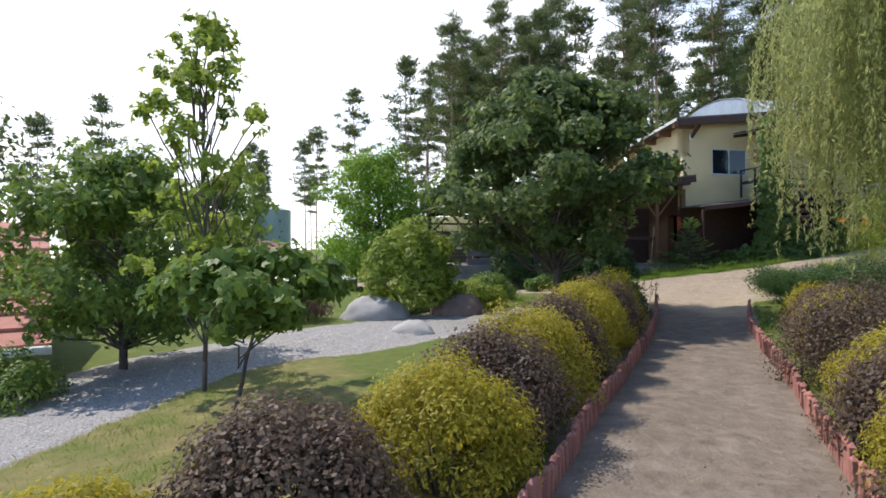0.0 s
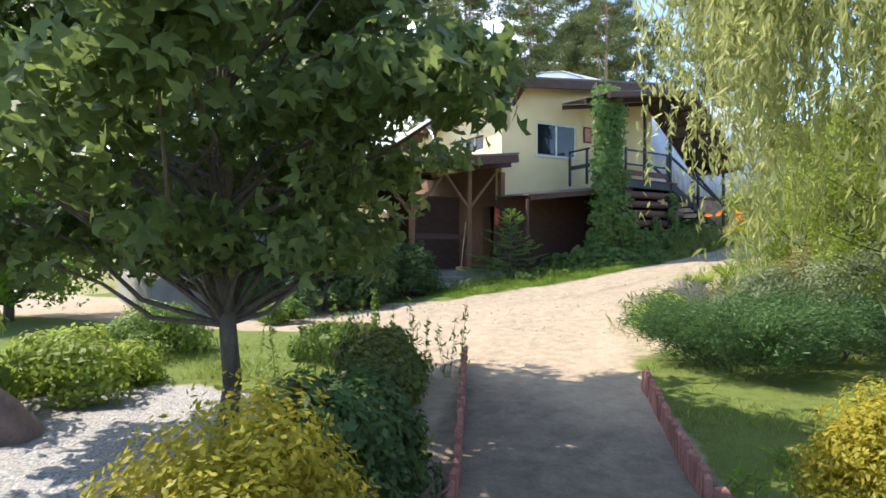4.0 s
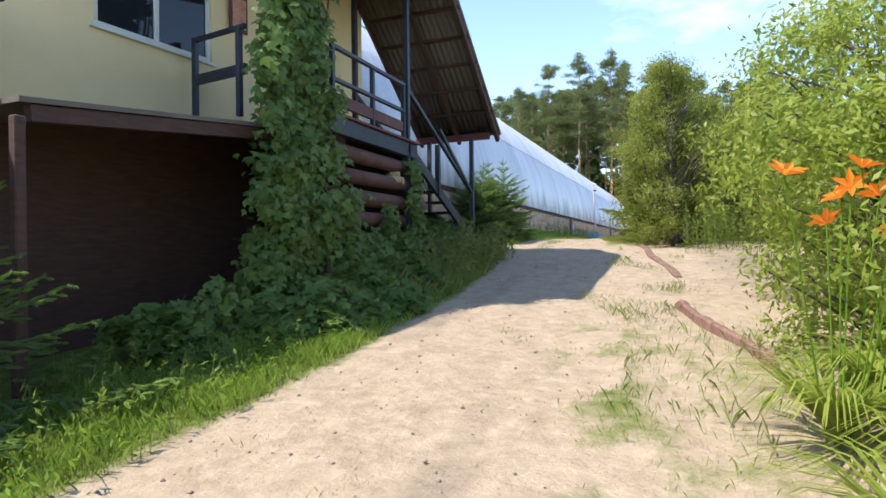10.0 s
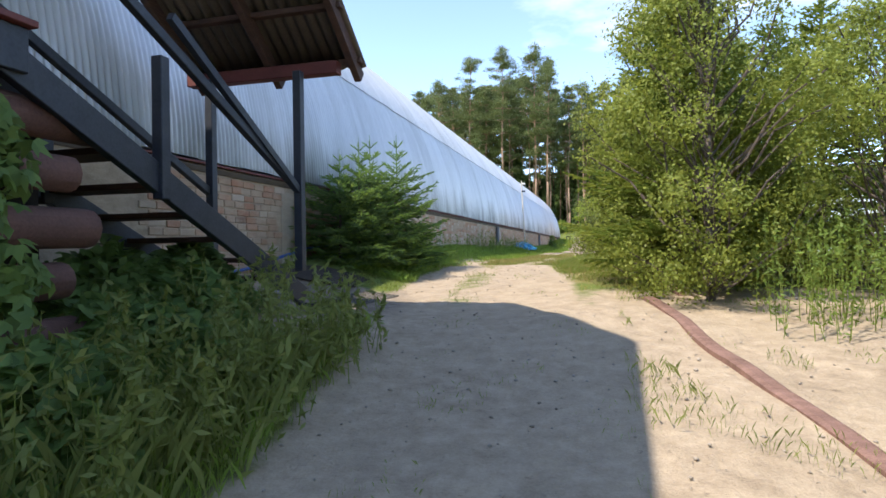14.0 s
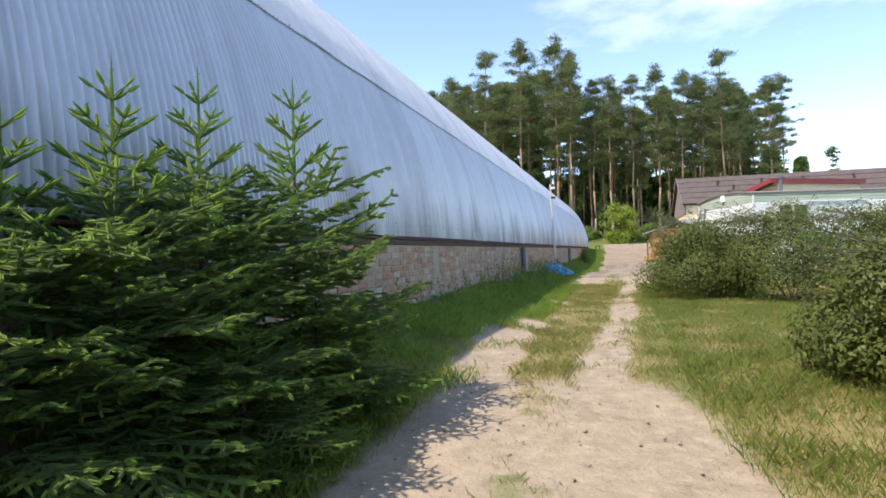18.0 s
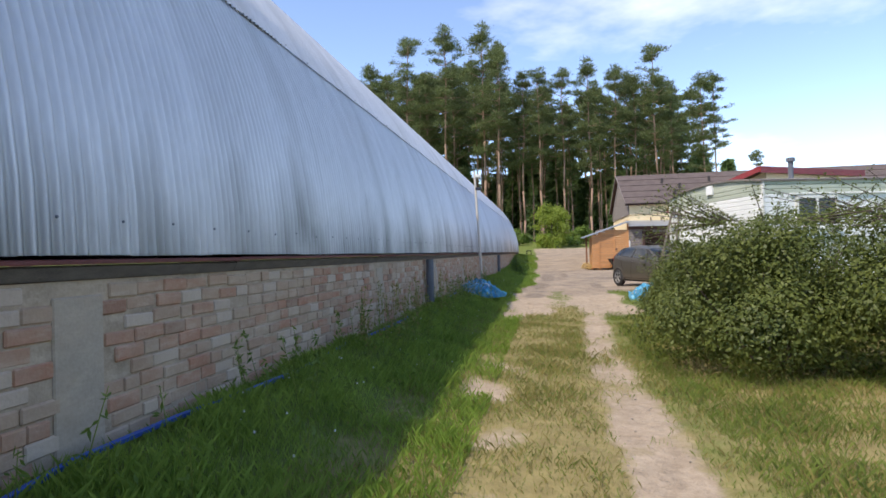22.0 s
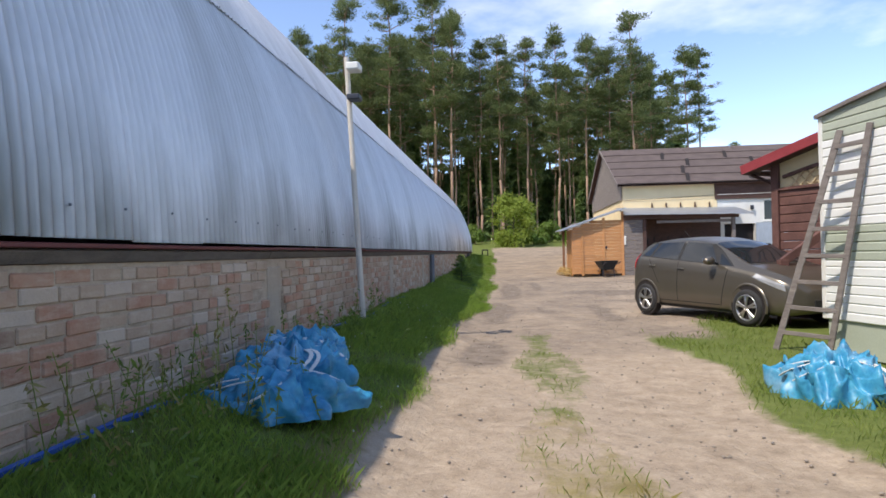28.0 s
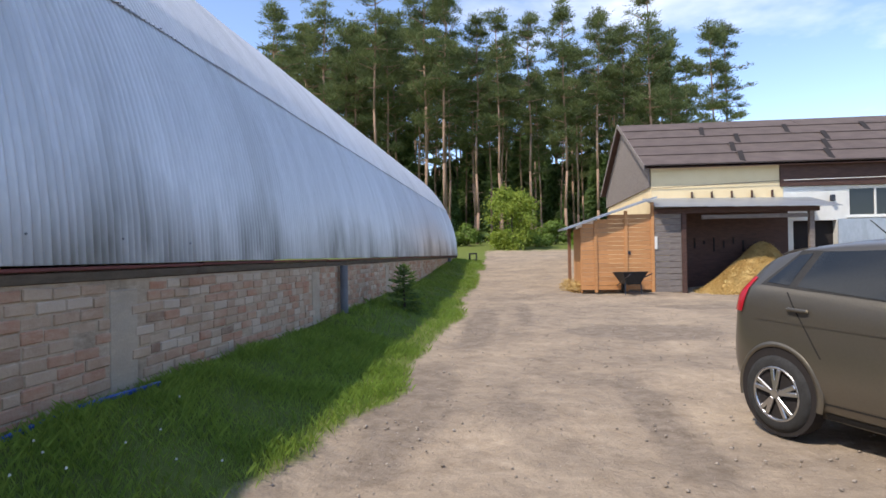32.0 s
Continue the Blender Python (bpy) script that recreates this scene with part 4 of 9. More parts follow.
for i in range(18):
    near_spots.append((rp_.uniform(-30, -13), rp_.uniform(-20, 14), rp_.uniform(0.75, 0.98)))
for i in range(30):
    far_spots.append((rp_.uniform(-48, -20), rp_.uniform(-20, 22), rp_.uniform(0.72, 0.95)))
for i in range(14):
    near_spots.append((rp_.uniform(-44, -22), rp_.uniform(-32, -16), rp_.uniform(0.66, 0.86)))
for i in range(10):
    far_spots.append((rp_.uniform(-70, -45), rp_.uniform(-45, -10), rp_.uniform(0.5, 0.66)))
for models, lst in ((NEAR, near_spots), (FAR, far_spots)):
    for k, (x, y, s) in enumerate(lst):
        if k < len(models):
            models[k].matrix_basis = pose(x, y, gz(x, y) - 0.1, 0, 0, rp_.uniform(0, 360))
            models[k].scale = (s, s, s)
        else:
            plant_pine(models[k % len(models)], x, y, s, rp_.uniform(0, 360))


def understory():
    """Young spruces that fill the wood between the pine trunks."""
    rng = np.random.default_rng(77)
    ms = []
    for q in range(2):
        t = thing("young_spruce", pose(0, 0, 0), "dark young spruce growing between the pine trunks", "spruce", "young trees in the wood")
        h = 9.0
        part("trunk", rod(B(), (0, 0, -0.3), (0, 0, h), 0.09, 0.02, 6), M_BARK, t)
        n = 1500
        f = rng.random(n) ** 0.7
        a = rng.uniform(0, 6.28, n)
        rr = 2.1 * (1 - f) * np.sqrt(rng.uniform(0.2, 1, n)) + 0.15
        p = np.stack([rr * np.cos(a), rr * np.sin(a), 0.3 + f * (h - 0.3)], 1)
        d = unit(np.stack([np.cos(a), np.sin(a), -0.5 + 0 * a], 1) + rng.normal(size=p.shape) * 0.4)
        s = unit(np.cross(d, rng.normal(size=p.shape)))
        v = np.stack([p - s * 0.2, p + s * 0.2, p + d * 0.8], 1).reshape(-1, 3)
        put("crown", mesh("crown", v, np.arange(len(v)).reshape(-1, 3), M_SPRUCE), t)
        ms.append(t)
    for k in range(126):
        x, y = -34 + 64 * (k % 42 + rp_.random()) / 42, (rp_.uniform(80, 90), rp_.uniform(92, 99), rp_.uniform(101, 108))[k // 42]
        s = rp_.uniform(0.8, 1.4)
        if k < 2:
            ms[k].matrix_basis = pose(x, y, gz(x, y))
            continue
        o = copy_thing(ms[k % 2], pose(x, y, gz(x, y) - 0.1, 0, 0, rp_.uniform(0, 360)))
        o.scale = (s, s, s * rp_.uniform(0.9, 1.2))


understory()


# ---- the arched hall ----
EAVE_Z = 0.93
R_ARCH, ARCH_CX = 5.3, -5.3


def arch(phi):
    return ARCH_CX + R_ARCH * math.cos(phi), EAVE_Z + R_ARCH * math.sin(phi)


hall = thing("arched_hall", pose(0, 0, 0), "long arched hall of weathered corrugated steel on a low brick wall", "hall")
SHEET = 0.78


def sheet_mesh(phi0, phi1, nseg, lift, waves=10):
    """A curved sheet with waves of 78 mm along the hall."""
    ys = np.linspace(0, SHEET + 0.02, waves * 9 + 1)
    fr_ = np.mod(ys / 0.078, 1.0) - 0.5
    wv = 0.012 * np.cos(2 * np.pi * fr_) - 0.004
    ph = np.linspace(phi0, phi1, nseg + 1)
    lap = 0.008 * np.clip((ys - SHEET + 0.03) / 0.02, 0, 1)
    rr = R_ARCH + lift + (wv + lap)[None, :] + 0 * ph[:, None]
    v = np.stack([ARCH_CX + rr * np.cos(ph)[:, None], ys[None, :] + 0 * rr, EAVE_Z + rr * np.sin(ph)[:, None]], -1)
    i = np.arange(v.shape[0] * v.shape[1]).reshape(v.shape[:2])
    f = np.stack([i[:-1, :-1], i[:-1, 1:], i[1:, 1:], i[1:, :-1]], -1).reshape(-1, 4)
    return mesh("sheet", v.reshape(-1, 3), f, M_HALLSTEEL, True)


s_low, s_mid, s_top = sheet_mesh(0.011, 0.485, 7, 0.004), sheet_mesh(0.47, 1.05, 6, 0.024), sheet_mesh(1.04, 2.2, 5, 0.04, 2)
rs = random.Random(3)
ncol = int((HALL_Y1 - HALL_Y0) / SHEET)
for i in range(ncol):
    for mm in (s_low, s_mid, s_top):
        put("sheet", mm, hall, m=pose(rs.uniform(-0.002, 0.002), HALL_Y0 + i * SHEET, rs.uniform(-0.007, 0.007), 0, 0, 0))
n_ = 24
for yy, th in ((HALL_Y0 + 0.05, 0.2), (HALL_Y1 - 0.6, 0.2)):
    bm = B()
    a = [bm.verts.new((ARCH_CX + (R_ARCH - 0.03) * math.cos(math.pi * k / n_), yy, EAVE_Z + (R_ARCH - 0.03) * math.sin(math.pi * k / n_))) for k in range(n_ + 1)]
    b = [bm.verts.new((v.co.x, yy + th, v.co.z)) for v in a]
    bm.faces.new(a), bm.faces.new(b)
    for k in range(n_):
        bm.faces.new((a[k], a[k + 1], b[k + 1], b[k]))
    part("gable_wall", bm, M_STEEL, hall)
bm = B()
ph = [math.pi * (0.7 + 0.3 * k / 6) for k in range(7)]
for k in range(6):
    (x0, z0), (x1, z1) = arch(ph[k]), arch(ph[k + 1])
    v = [bm.verts.new(c) for c in ((x0, HALL_Y0, z0), (x1, HALL_Y0, z1), (x1, HALL_Y1, z1), (x0, HALL_Y1, z0))]
    bm.faces.new(v)
part("far_sheet", bm, M_STEEL, hall)
bm = box(B(), -0.32, HALL_Y0, -1.6, -0.091, HALL_Y1, 0.86)
box(bm, -10.6, HALL_Y0, -1.6, -10.3, HALL_Y1, 0.9)
part("plinth", bm, M_MORTAR, hall)
re_ = random.Random(31)
yy = HALL_Y0
while yy < HALL_Y1 - 0.1:
    ye = min(yy + re_.uniform(3.4, 4.4), HALL_Y1)
    za, zb_ = re_.uniform(-0.008, 0.008), re_.uniform(-0.008, 0.008)
    part("eaves_strip", beam(B(), (-0.03, yy, 0.958 + za), (-0.03, ye - 0.006, 0.958 + zb_), 0.05, 0.026, 0.004), M_REDPAINT, hall, "red-painted strip under the sheets")
    part("eaves_board", beam(B(), (-0.068, yy, 0.905 + za), (-0.068, ye - 0.01, 0.905 + zb_), 0.03, 0.075, 0.004, up=(0.55, 0, 1)), M_EAVES, hall)
    yy = ye
part("wall_plate", box(B(), -0.2, HALL_Y0, 0.8, -0.1, HALL_Y1, 0.93), M_DARKWOOD, hall)
for yy, r_ in ((0.05, 0.075), (17.4, 0.07), (34.8, 0.07)):
    bm = rod(B(), (0.02, yy, gz(0.02, yy) - 0.1), (0.02, yy, 0.86), r_, None, 12)
    part("downpipe", bm, M_PIPE, hall)

lampz = thing("wall_lamp", pose(-0.35, 2.2, 2.62), "small white lamp knob on the steel sheets", "lamp")
bm = B()
bmesh.ops.create_icosphere(bm, subdivisions=2, radius=0.06)
part("globe", bm, M_WHITE, lampz, smooth=True)
part("stem", rod(B(), (-0.12, 0, -0.02), (0, 0, 0), 0.02, None, 8), M_PIPE, lampz)
# dark screw heads along the sheets
screw = bpy.data.meshes.new("screw_head")
bm = rod(B(), (0, 0, 0), (0.01, 0, 0), 0.009, 0.006, 6)
bm.to_mesh(screw)
bm.free()
screw.materials.append(M_PIPE)
rsw = random.Random(14)
for row_phi, step in ((0.045, 0.468), (0.475, 0.624)):
    y = -15.2
    while y < 13:
        x_, z_ = arch(row_phi)
        put("screw_head", screw, hall, m=pose(x_ + 0.012 + (0.02 if row_phi > 0.2 else 0), y + rsw.uniform(-0.02, 0.02), z_ + rsw.uniform(-0.015, 0.015), 0, -math.degrees(row_phi), 0))
        y += step * (1 if rsw.random() < 0.8 else 2)
# security pole
pz = gz(0.2, 8.0)
pole = thing("camera_pole", pose(0.2, 8.0, pz), "pale leaning pole carrying two small cameras beside the hall wall", "pole")
part("pole", rod(B(), (0, 0, -0.1), (-0.17, 0.0, 3.66 - pz), 0.045, 0.036, 12), mat("weathered_pale_pole", (0.5, 0.45, 0.38), (0.62, 0.57, 0.5), 5, 0.8, 0.3, stretch=(1, 1, 0.3)), pole)
part("camera_box", box(B(), -0.12, -0.25, 3.42 - pz, 0.06, -0.02, 3.52 - pz, 0.015), M_WHITE, pole)
part("camera_box", box(B(), -0.13, -0.2, 3.02 - pz, 0.05, 0.0, 3.1 - pz, 0.015), M_IRON, pole)


# ---- the yellow house ----
HROT = -5.0
house = thing("house", pose(-0.25, -28.65, 0, 0, 0, HROT), "yellow plastered two-storey house with dark timber roof and wooden lower floor", "house")
hinv = house.matrix_basis.inverted()


HL = 6.3
WT, WB, ZB = 3.42, 0.42, -2.1
# window openings: east wall window in y, south wall window in x
wy0, wy1, wz0, wz1 = 1.29, 2.88, 1.80, 2.84


def wall_x(name, mt, x0, x1, ya, yb, z0, z1, holes, parent, label=""):
    """A wall in the yz-plane between x0 and x1, built round its openings."""
    bm = B()
    ys = sorted({ya, yb, *[h[0] for h in holes], *[h[1] for h in holes]})
    for a, b in zip(ys[:-1], ys[1:]):
        cut = [(h[2], h[3]) for h in holes if h[0] <= a and h[1] >= b]
        z = z0
        for c0, c1 in sorted(cut):
            box(bm, x0, a, z, x1, b, c0)
            z = c1
        if z < z1:
            box(bm, x0, a, z, x1, b, z1)
    bmesh.ops.remove_doubles(bm, verts=bm.verts, dist=0.0005)
    return part(name, bm, mt, parent, label)


def wall_y(name, mt, y0, y1, xa, xb, z0, z1, holes, parent, label=""):
    bm = B()
    xs = sorted({xa, xb, *[h[0] for h in holes], *[h[1] for h in holes]})
    for a, b in zip(xs[:-1], xs[1:]):
        cut = [(h[2], h[3]) for h in holes if h[0] <= a and h[1] >= b]
        z = z0
        for c0, c1 in sorted(cut):
            box(bm, a, y0, z, b, y1, c0)
            z = c1
        if z < z1:
            box(bm, a, y0, z, b, y1, z1)
    bmesh.ops.remove_doubles(bm, verts=bm.verts, dist=0.0005)
    return part(name, bm, mt, parent, label)


def window(parent, m, w, h, panes=2, name="window"):
    """A white window in its own xz-plane, facing -y."""
    win = put(name, None, parent, m=m)
    f = 0.06
    bm = B()
    box(bm, 0, -0.03, 0, w, 0.04, f, 0.004), box(bm, 0, -0.03, h - f, w, 0.04, h, 0.004)
    for i in range(panes + 1):
        x = (w - f) * i / panes
        box(bm, x, -0.03, f, x + f, 0.04, h - f, 0.004)
    part("frame", bm, M_WHITE, win)
    for i in range(panes):
        x0 = (w - f) * i / panes + f
        part("pane", box(B(), x0, 0.0, f, (w - f) * (i + 1) / panes, 0.012, h - f), M_GLASSDARK, win)
    part("sill", box(B(), -0.05, -0.09, -0.04, w + 0.05, 0.02, 0, 0.004), M_WHITE, win)
    return win


wall_x("wall_east", M_PLASTER, -0.3, 0, 0, HL, WB, WT + 0.25, [(wy0, wy1, wz0, wz1), (3.9, 4.8, 1.15, 3.1)], house)
wall_x("wall_lower", M_DARKWOOD, -0.3, -0.02, 0, HL, ZB, WB, [], house, "dark lower wall")
wall_y("wall_south", M_PLASTER, 0, 0.3, -7.5, -0.3, 1.45, WT - 0.95, [(-2.15, -0.95, 2.0, 2.7)], house)
bm = B()
# sloping top of the south wall under the mono-pitch roof
for y0, y1 in ((0, 0.3),):
    v = [bm.verts.new(c) for c in ((-7.5, y0, WT - 0.95), (0, y0, WT - 0.95), (0, y0, WT + 0.25), (-7.5, y0, WT - 0.75), (-7.5, y1, WT - 0.95), (0, y1, WT - 0.95), (0, y1, WT + 0.25), (-7.5, y1, WT - 0.75))]
    for q in ((0, 1, 2, 3), (7, 6, 5, 4), (0, 4, 5, 1), (1, 5, 6, 2), (2, 6, 7, 3), (3, 7, 4, 0)):
        bm.faces.new([v[i] for i in q])
part("gable_top", bm, M_PLASTER, house)
wall_y("wall_south_lower", M_POST, 0.02, 0.3, -7.5, -0.3, ZB, 1.45, [(-1.0, -0.4, -1.7, 0.25)], house)
wall_y("wall_north", M_PLASTER, HL - 0.3, HL, -7.5, -0.3, ZB, WT - 0.75, [], house)
wall_x("wall_west", M_PLASTER, -7.5, -7.2, 0.3, HL - 0.3, ZB, WT - 0.75, [], house)
window(house, pose(0.0, wy0, wz0, 0, 0, 90) @ pose(0, 0.05, 0), wy1 - wy0, wz1 - wz0)
window(house, pose(-2.15, 0.1, 2.0), 1.2, 0.7)
part("upper_door", box(B(), -0.22, 3.9, 1.15, -0.12, 4.8, 3.1, 0.01), M_DARKWOOD, house)
part("ceiling_slab", box(B(), -7.2, 0.3, 0.95, -0.3, HL - 0.3, 1.1), M_DARKWOOD, house)
# roof: slopes down westward, rafters show on the south side
roof = put("roof", None, house)
sl = 0.128
bm = B()
x0, x1 = 0.62, -8.3
zr = lambda x, y=0.0: WT + 0.30 + x * sl + y * 0.105
v = []
for y in (-0.62, HL + 0.45):
    for x in (x0, x1):
        for dz in (0.0, 0.07):
            v.append(bm.verts.new((x, y, zr(x, y) + dz)))
for q in ((0, 1, 3, 2), (4, 6, 7, 5), (0, 4, 5, 1), (2, 3, 7, 6), (1, 5, 7, 3), (0, 2, 6, 4)):
    bm.faces.new([v[i] for i in q])
part("roof_deck", bm, M_ROOFSHEET, roof)
part("fascia", beam(B(), (0.59, -0.62, zr(0.6, -0.62) - 0.11), (0.59, HL + 0.45, zr(0.6, HL + 0.45) - 0.11), 0.06, 0.26, 0.004), M_DARKWOOD, roof)
bm = B()
for xx in (-0.3, 0.0):
    bm.faces.new([bm.verts.new(c) for c in ((xx, 0.3, WT + 0.25), (xx, HL, WT + 0.25), (xx, HL, zr(xx, HL)), (xx, 0.3, zr(xx, 0.3)))])
bmesh.ops.bridge_loops(bm, edges=bm.edges[:])
part("wall_wedge", bm, M_PLASTER, house)
part("fascia", beam(B(), (0.55, -0.6, zr(0.55) - 0.03), (-8.3, -0.6, zr(-8.3) - 0.03), 0.05, 0.1), M_WHITE, roof)
for i in range(8):
    xx = 0.25 - i * 1.05
    part("rafter", box(B(), xx - 0.09, -0.55, zr(xx) - 0.26, xx + 0.09, 0.3, zr(xx) - 0.015, 0.008), M_POST, roof)
part("bracket", beam(B(), (0.55, 0.35, zr(0.5) - 0.2), (0.0, 0.35, zr(0) - 0.55), 0.09, 0.12, 0.006), M_DARKWOOD, roof)
part("wall_lamp", box(B(), -0.01, 0.28, 3.1, 0.09, 0.4, 3.32, 0.02), M_WHITE, house)
# chimney flue
flue = put("flue", None, house)
bm = rod(B(), (-2.9, -0.35, 2.2), (-3.6, -0.45, 3.1), 0.09, None, 12)
part("pipe", bm, M_CHROME, flue, smooth=True)
bm = rod(B(), (-3.6, -0.45, 3.05), (-3.6, -0.45, 5.4), 0.12, None, 12)
part("pipe", bm, M_CHROME, flue, smooth=True)
part("cap", rod(B(), (-3.6, -0.45, 5.4), (-3.6, -0.45, 5.75), 0.1, 0.05, 12), M_IRON, flue)

# ---- porch south of the house ----
porch = thing("porch", pose(0, 0, 0), "open timber porch with braced posts and dark flat roof", "porch")
PF = -1.62


def braced_post(x, y, z0, z1, parent):
    p = put("post", None, parent)
    part("upright", beam(B(), (x, y, z0), (x, y, z1), 0.13, 0.13, 0.01, up=(1, 0, 0)), M_POST, p)
    for s in (-1, 1):
        part("brace", beam(B(), (x, y + s * 0.05, z1 - 1.05), (x, y + s * 0.92, z1 - 0.06), 0.07, 0.09, 0.006, up=(1, 0, 0)), M_POST, p)


fz = lambda y: 1.60 + (y + 28.9) * 0.125
for yy in (-29.82, -31.7, -37.2):
    braced_post(-0.28, yy, PF, fz(yy) - 0.28, porch)
part("post", beam(B(), (-0.22, -28.68, PF), (-0.22, -28.68, 1.2), 0.16, 0.16, 0.01, up=(1, 0, 0)), M_POST, porch)
for xx in (-0.29, -4.5):
    part("lintel", beam(B(), (xx, -37.6, fz(-37.6) - 0.2), (xx, -28.3, fz(-28.3) - 0.2), 0.16, 0.18, 0.01), M_DARKWOOD, porch)
bm = B()
v = [bm.verts.new(c) for c in ((0.62, -37.8, fz(-37.8)), (0.62, -28.75, fz(-28.75)), (-5.0, -28.75, fz(-28.75)), (-5.0, -37.8, fz(-37.8)), (0.62, -37.8, fz(-37.8) + 0.05), (0.62, -28.75, fz(-28.75) + 0.05), (-5.0, -28.75, fz(-28.75) + 0.05), (-5.0, -37.8, fz(-37.8) + 0.05))]
for q in ((3, 2, 1, 0), (4, 5, 6, 7), (0, 1, 5, 4), (1, 2, 6, 5), (2, 3, 7, 6), (3, 0, 4, 7)):
    bm.faces.new([v[i] for i in q])
part("roof_sheet", bm, M_ROOFSHEET, porch)
part("roof_flashing", box(B(), -5.0, -28.76, fz(-28.4) - 0.03, -0.35, -28.0, fz(-28.4) + 0.03, 0.004), M_ROOFSHEET, porch)
part("fascia", beam(B(), (0.59, -37.8, fz(-37.8) - 0.115), (0.59, -28.75, fz(-28.75) - 0.115), 0.05, 0.22, 0.005), M_DARKWOOD, porch)
for i in range(12):
    yy = -28.95 - i * 0.78
    part("rafter", box(B(), -4.9, yy - 0.05, fz(yy) - 0.14, 0.56, yy + 0.05, fz(yy) - 0.01, 0.004), M_DARKWOOD, porch)
part("floor_slab", box(B(), -5, -38, -2.4, 0.1, -28.9, PF, 0.01), M_CONCRETE, porch)
for k in range(3):
    part("step", box(B(), 0.1, -32.6, -2.4, 0.45 + 0.36 * k, -29.9, PF - 0.14 - 0.14 * k, 0.012), M_CONCRETE, porch)
for zz in (-0.06, 0.3):
    part("rear_rail", box(B(), -4.75, -37.6, zz, -4.68, -29.8, zz + 0.07, 0.005), M_DARKWOOD, porch)
for yy in (-31.4, -33.4, -35.4, -37.5):
    part("rear_post", beam(B(), (-4.6, yy, PF), (-4.6, yy, fz(yy) - 0.28), 0.13, 0.13, 0.01, up=(1, 0, 0)), M_DARKWOOD, porch)
    part("rear_brace", beam(B(), (-4.6, yy, fz(yy) - 1.0), (-4.6, yy + 0.7, fz(yy) - 0.3), 0.07, 0.09, up=(1, 0, 0)), M_DARKWOOD, porch)
part("store_wall", box(B(), -5.0, -29.8, PF, -4.8, -28.9, 1.3), M_DARKWOOD, porch)
part("eaves_panel", box(B(), -5.0, -37.8, 0.42, -4.8, -29.8, 1.25), M_DARKWOOD, porch)
for k in range(9):
    part("parapet_board", box(B(), -5.0, -37.8, PF + k * 0.145, -4.86 + 0.006 * (k % 3), -29.8, PF + k * 0.145 + 0.138, 0.005), M_GREYWOOD, porch)
part("crate", box(B(), -4.8, -30.7, -0.75, -4.4, -30.2, -0.25, 0.01), M_WHITE, porch)
part("cabinet_wall", box(B(), -1.5, -30.9, PF, -1.3, -29.4, 0.5, 0.01), M_DARKWOOD, porch)
for k in range(4):
    part("front_board", box(B(), -0.24 + 0.01 * (k % 2), -37.5, -2.05 + k * 0.36, -0.17, -33.3, -1.75 + k * 0.36, 0.012), M_GREYWOOD, porch, "weathered parapet board")
part("rail", box(B(), -0.31, -31.6, -0.75, -0.25, -29.9, -0.62, 0.005), M_DARKWOOD, porch)

# grassy bank beyond the porch
xs_, ys_ = np.linspace(-16, -7, 25), np.linspace(-40, -24, 40)
XB, YB = np.meshgrid(xs_, ys_)
ZB = land(XB, YB) - 0.1 + 3.0 * np.exp(-((XB + 11.0) / 2.4) ** 2) * sstep(-39.5, -36.5, YB) * (1 - sstep(-28, -24, YB)) + 0.08 * np.sin(XB * 2.3 + YB) * np.sin(YB * 1.7)
ib_ = np.arange(XB.size).reshape(XB.shape)
tagged(put("grass_bank", mesh("grass_bank", np.stack([XB, YB, ZB], -1).reshape(-1, 3), np.stack([ib_[:-1, :-1], ib_[:-1, 1:], ib_[1:, 1:], ib_[1:, :-1]], -1).reshape(-1, 4), mat("dry_bank_turf", (0.16, 0.16, 0.05), (0.34, 0.3, 0.14), 3, 0.95, 0.8, fine=30), True)), "pale dry grassy bank beyond the porch", "bank", kind="structure")

# ---- lean-to under the east wall ----
lean = thing("lean_to_shed", pose(0, 0, 0), "dark plank lean-to shed with sheet roof against the yellow wall", "shed")
bm = B()
v = [bm.verts.new(c) for c in ((-0.12, -28.98, 0.46), (1.42, -29.15, 0.40), (1.55, -25.0, 0.86), (0.4, -24.6, 0.97), (-0.12, -28.98, 0.5), (1.42, -29.15, 0.44), (1.55, -25.0, 0.9), (0.4, -24.6, 1.01))]
for q in ((3, 2, 1, 0), (4, 5, 6, 7), (0, 1, 5, 4), (1, 2, 6, 5), (2, 3, 7, 6), (3, 0, 4, 7)):
    bm.faces.new([v[i] for i in q])
part("roof_sheet", bm, M_ROOFSHEET, lean)
bm = B()
v = [bm.verts.new(c) for c in ((-0.11, -28.95, -2.1), (-0.11, -28.95, 0.47), (0.44, -24.7, 0.97), (0.44, -24.7, -2.1))]
bm.faces.new(v)
thick(bm, 0.03)
part("inner_boarding", bm, M_DARKWOOD, lean)
part("front_beam", beam(B(), (1.36, -29.05, 0.34), (1.5, -25.0, 0.79), 0.08, 0.12), M_DARKWOOD, lean)
for yy, zt in ((-28.95, 0.3), (-25.1, 0.72)):
    part("post", beam(B(), (1.4, yy - 0.2, -2.0), (1.4, yy - 0.2, zt), 0.08, 0.08, 0.01, up=(1, 0, 0)), M_DARKWOOD, lean)
part("back_board", box(B(), 0.2, -25.0, -1.8, 1.4, -24.9, 0.8), M_DARKWOOD, lean)

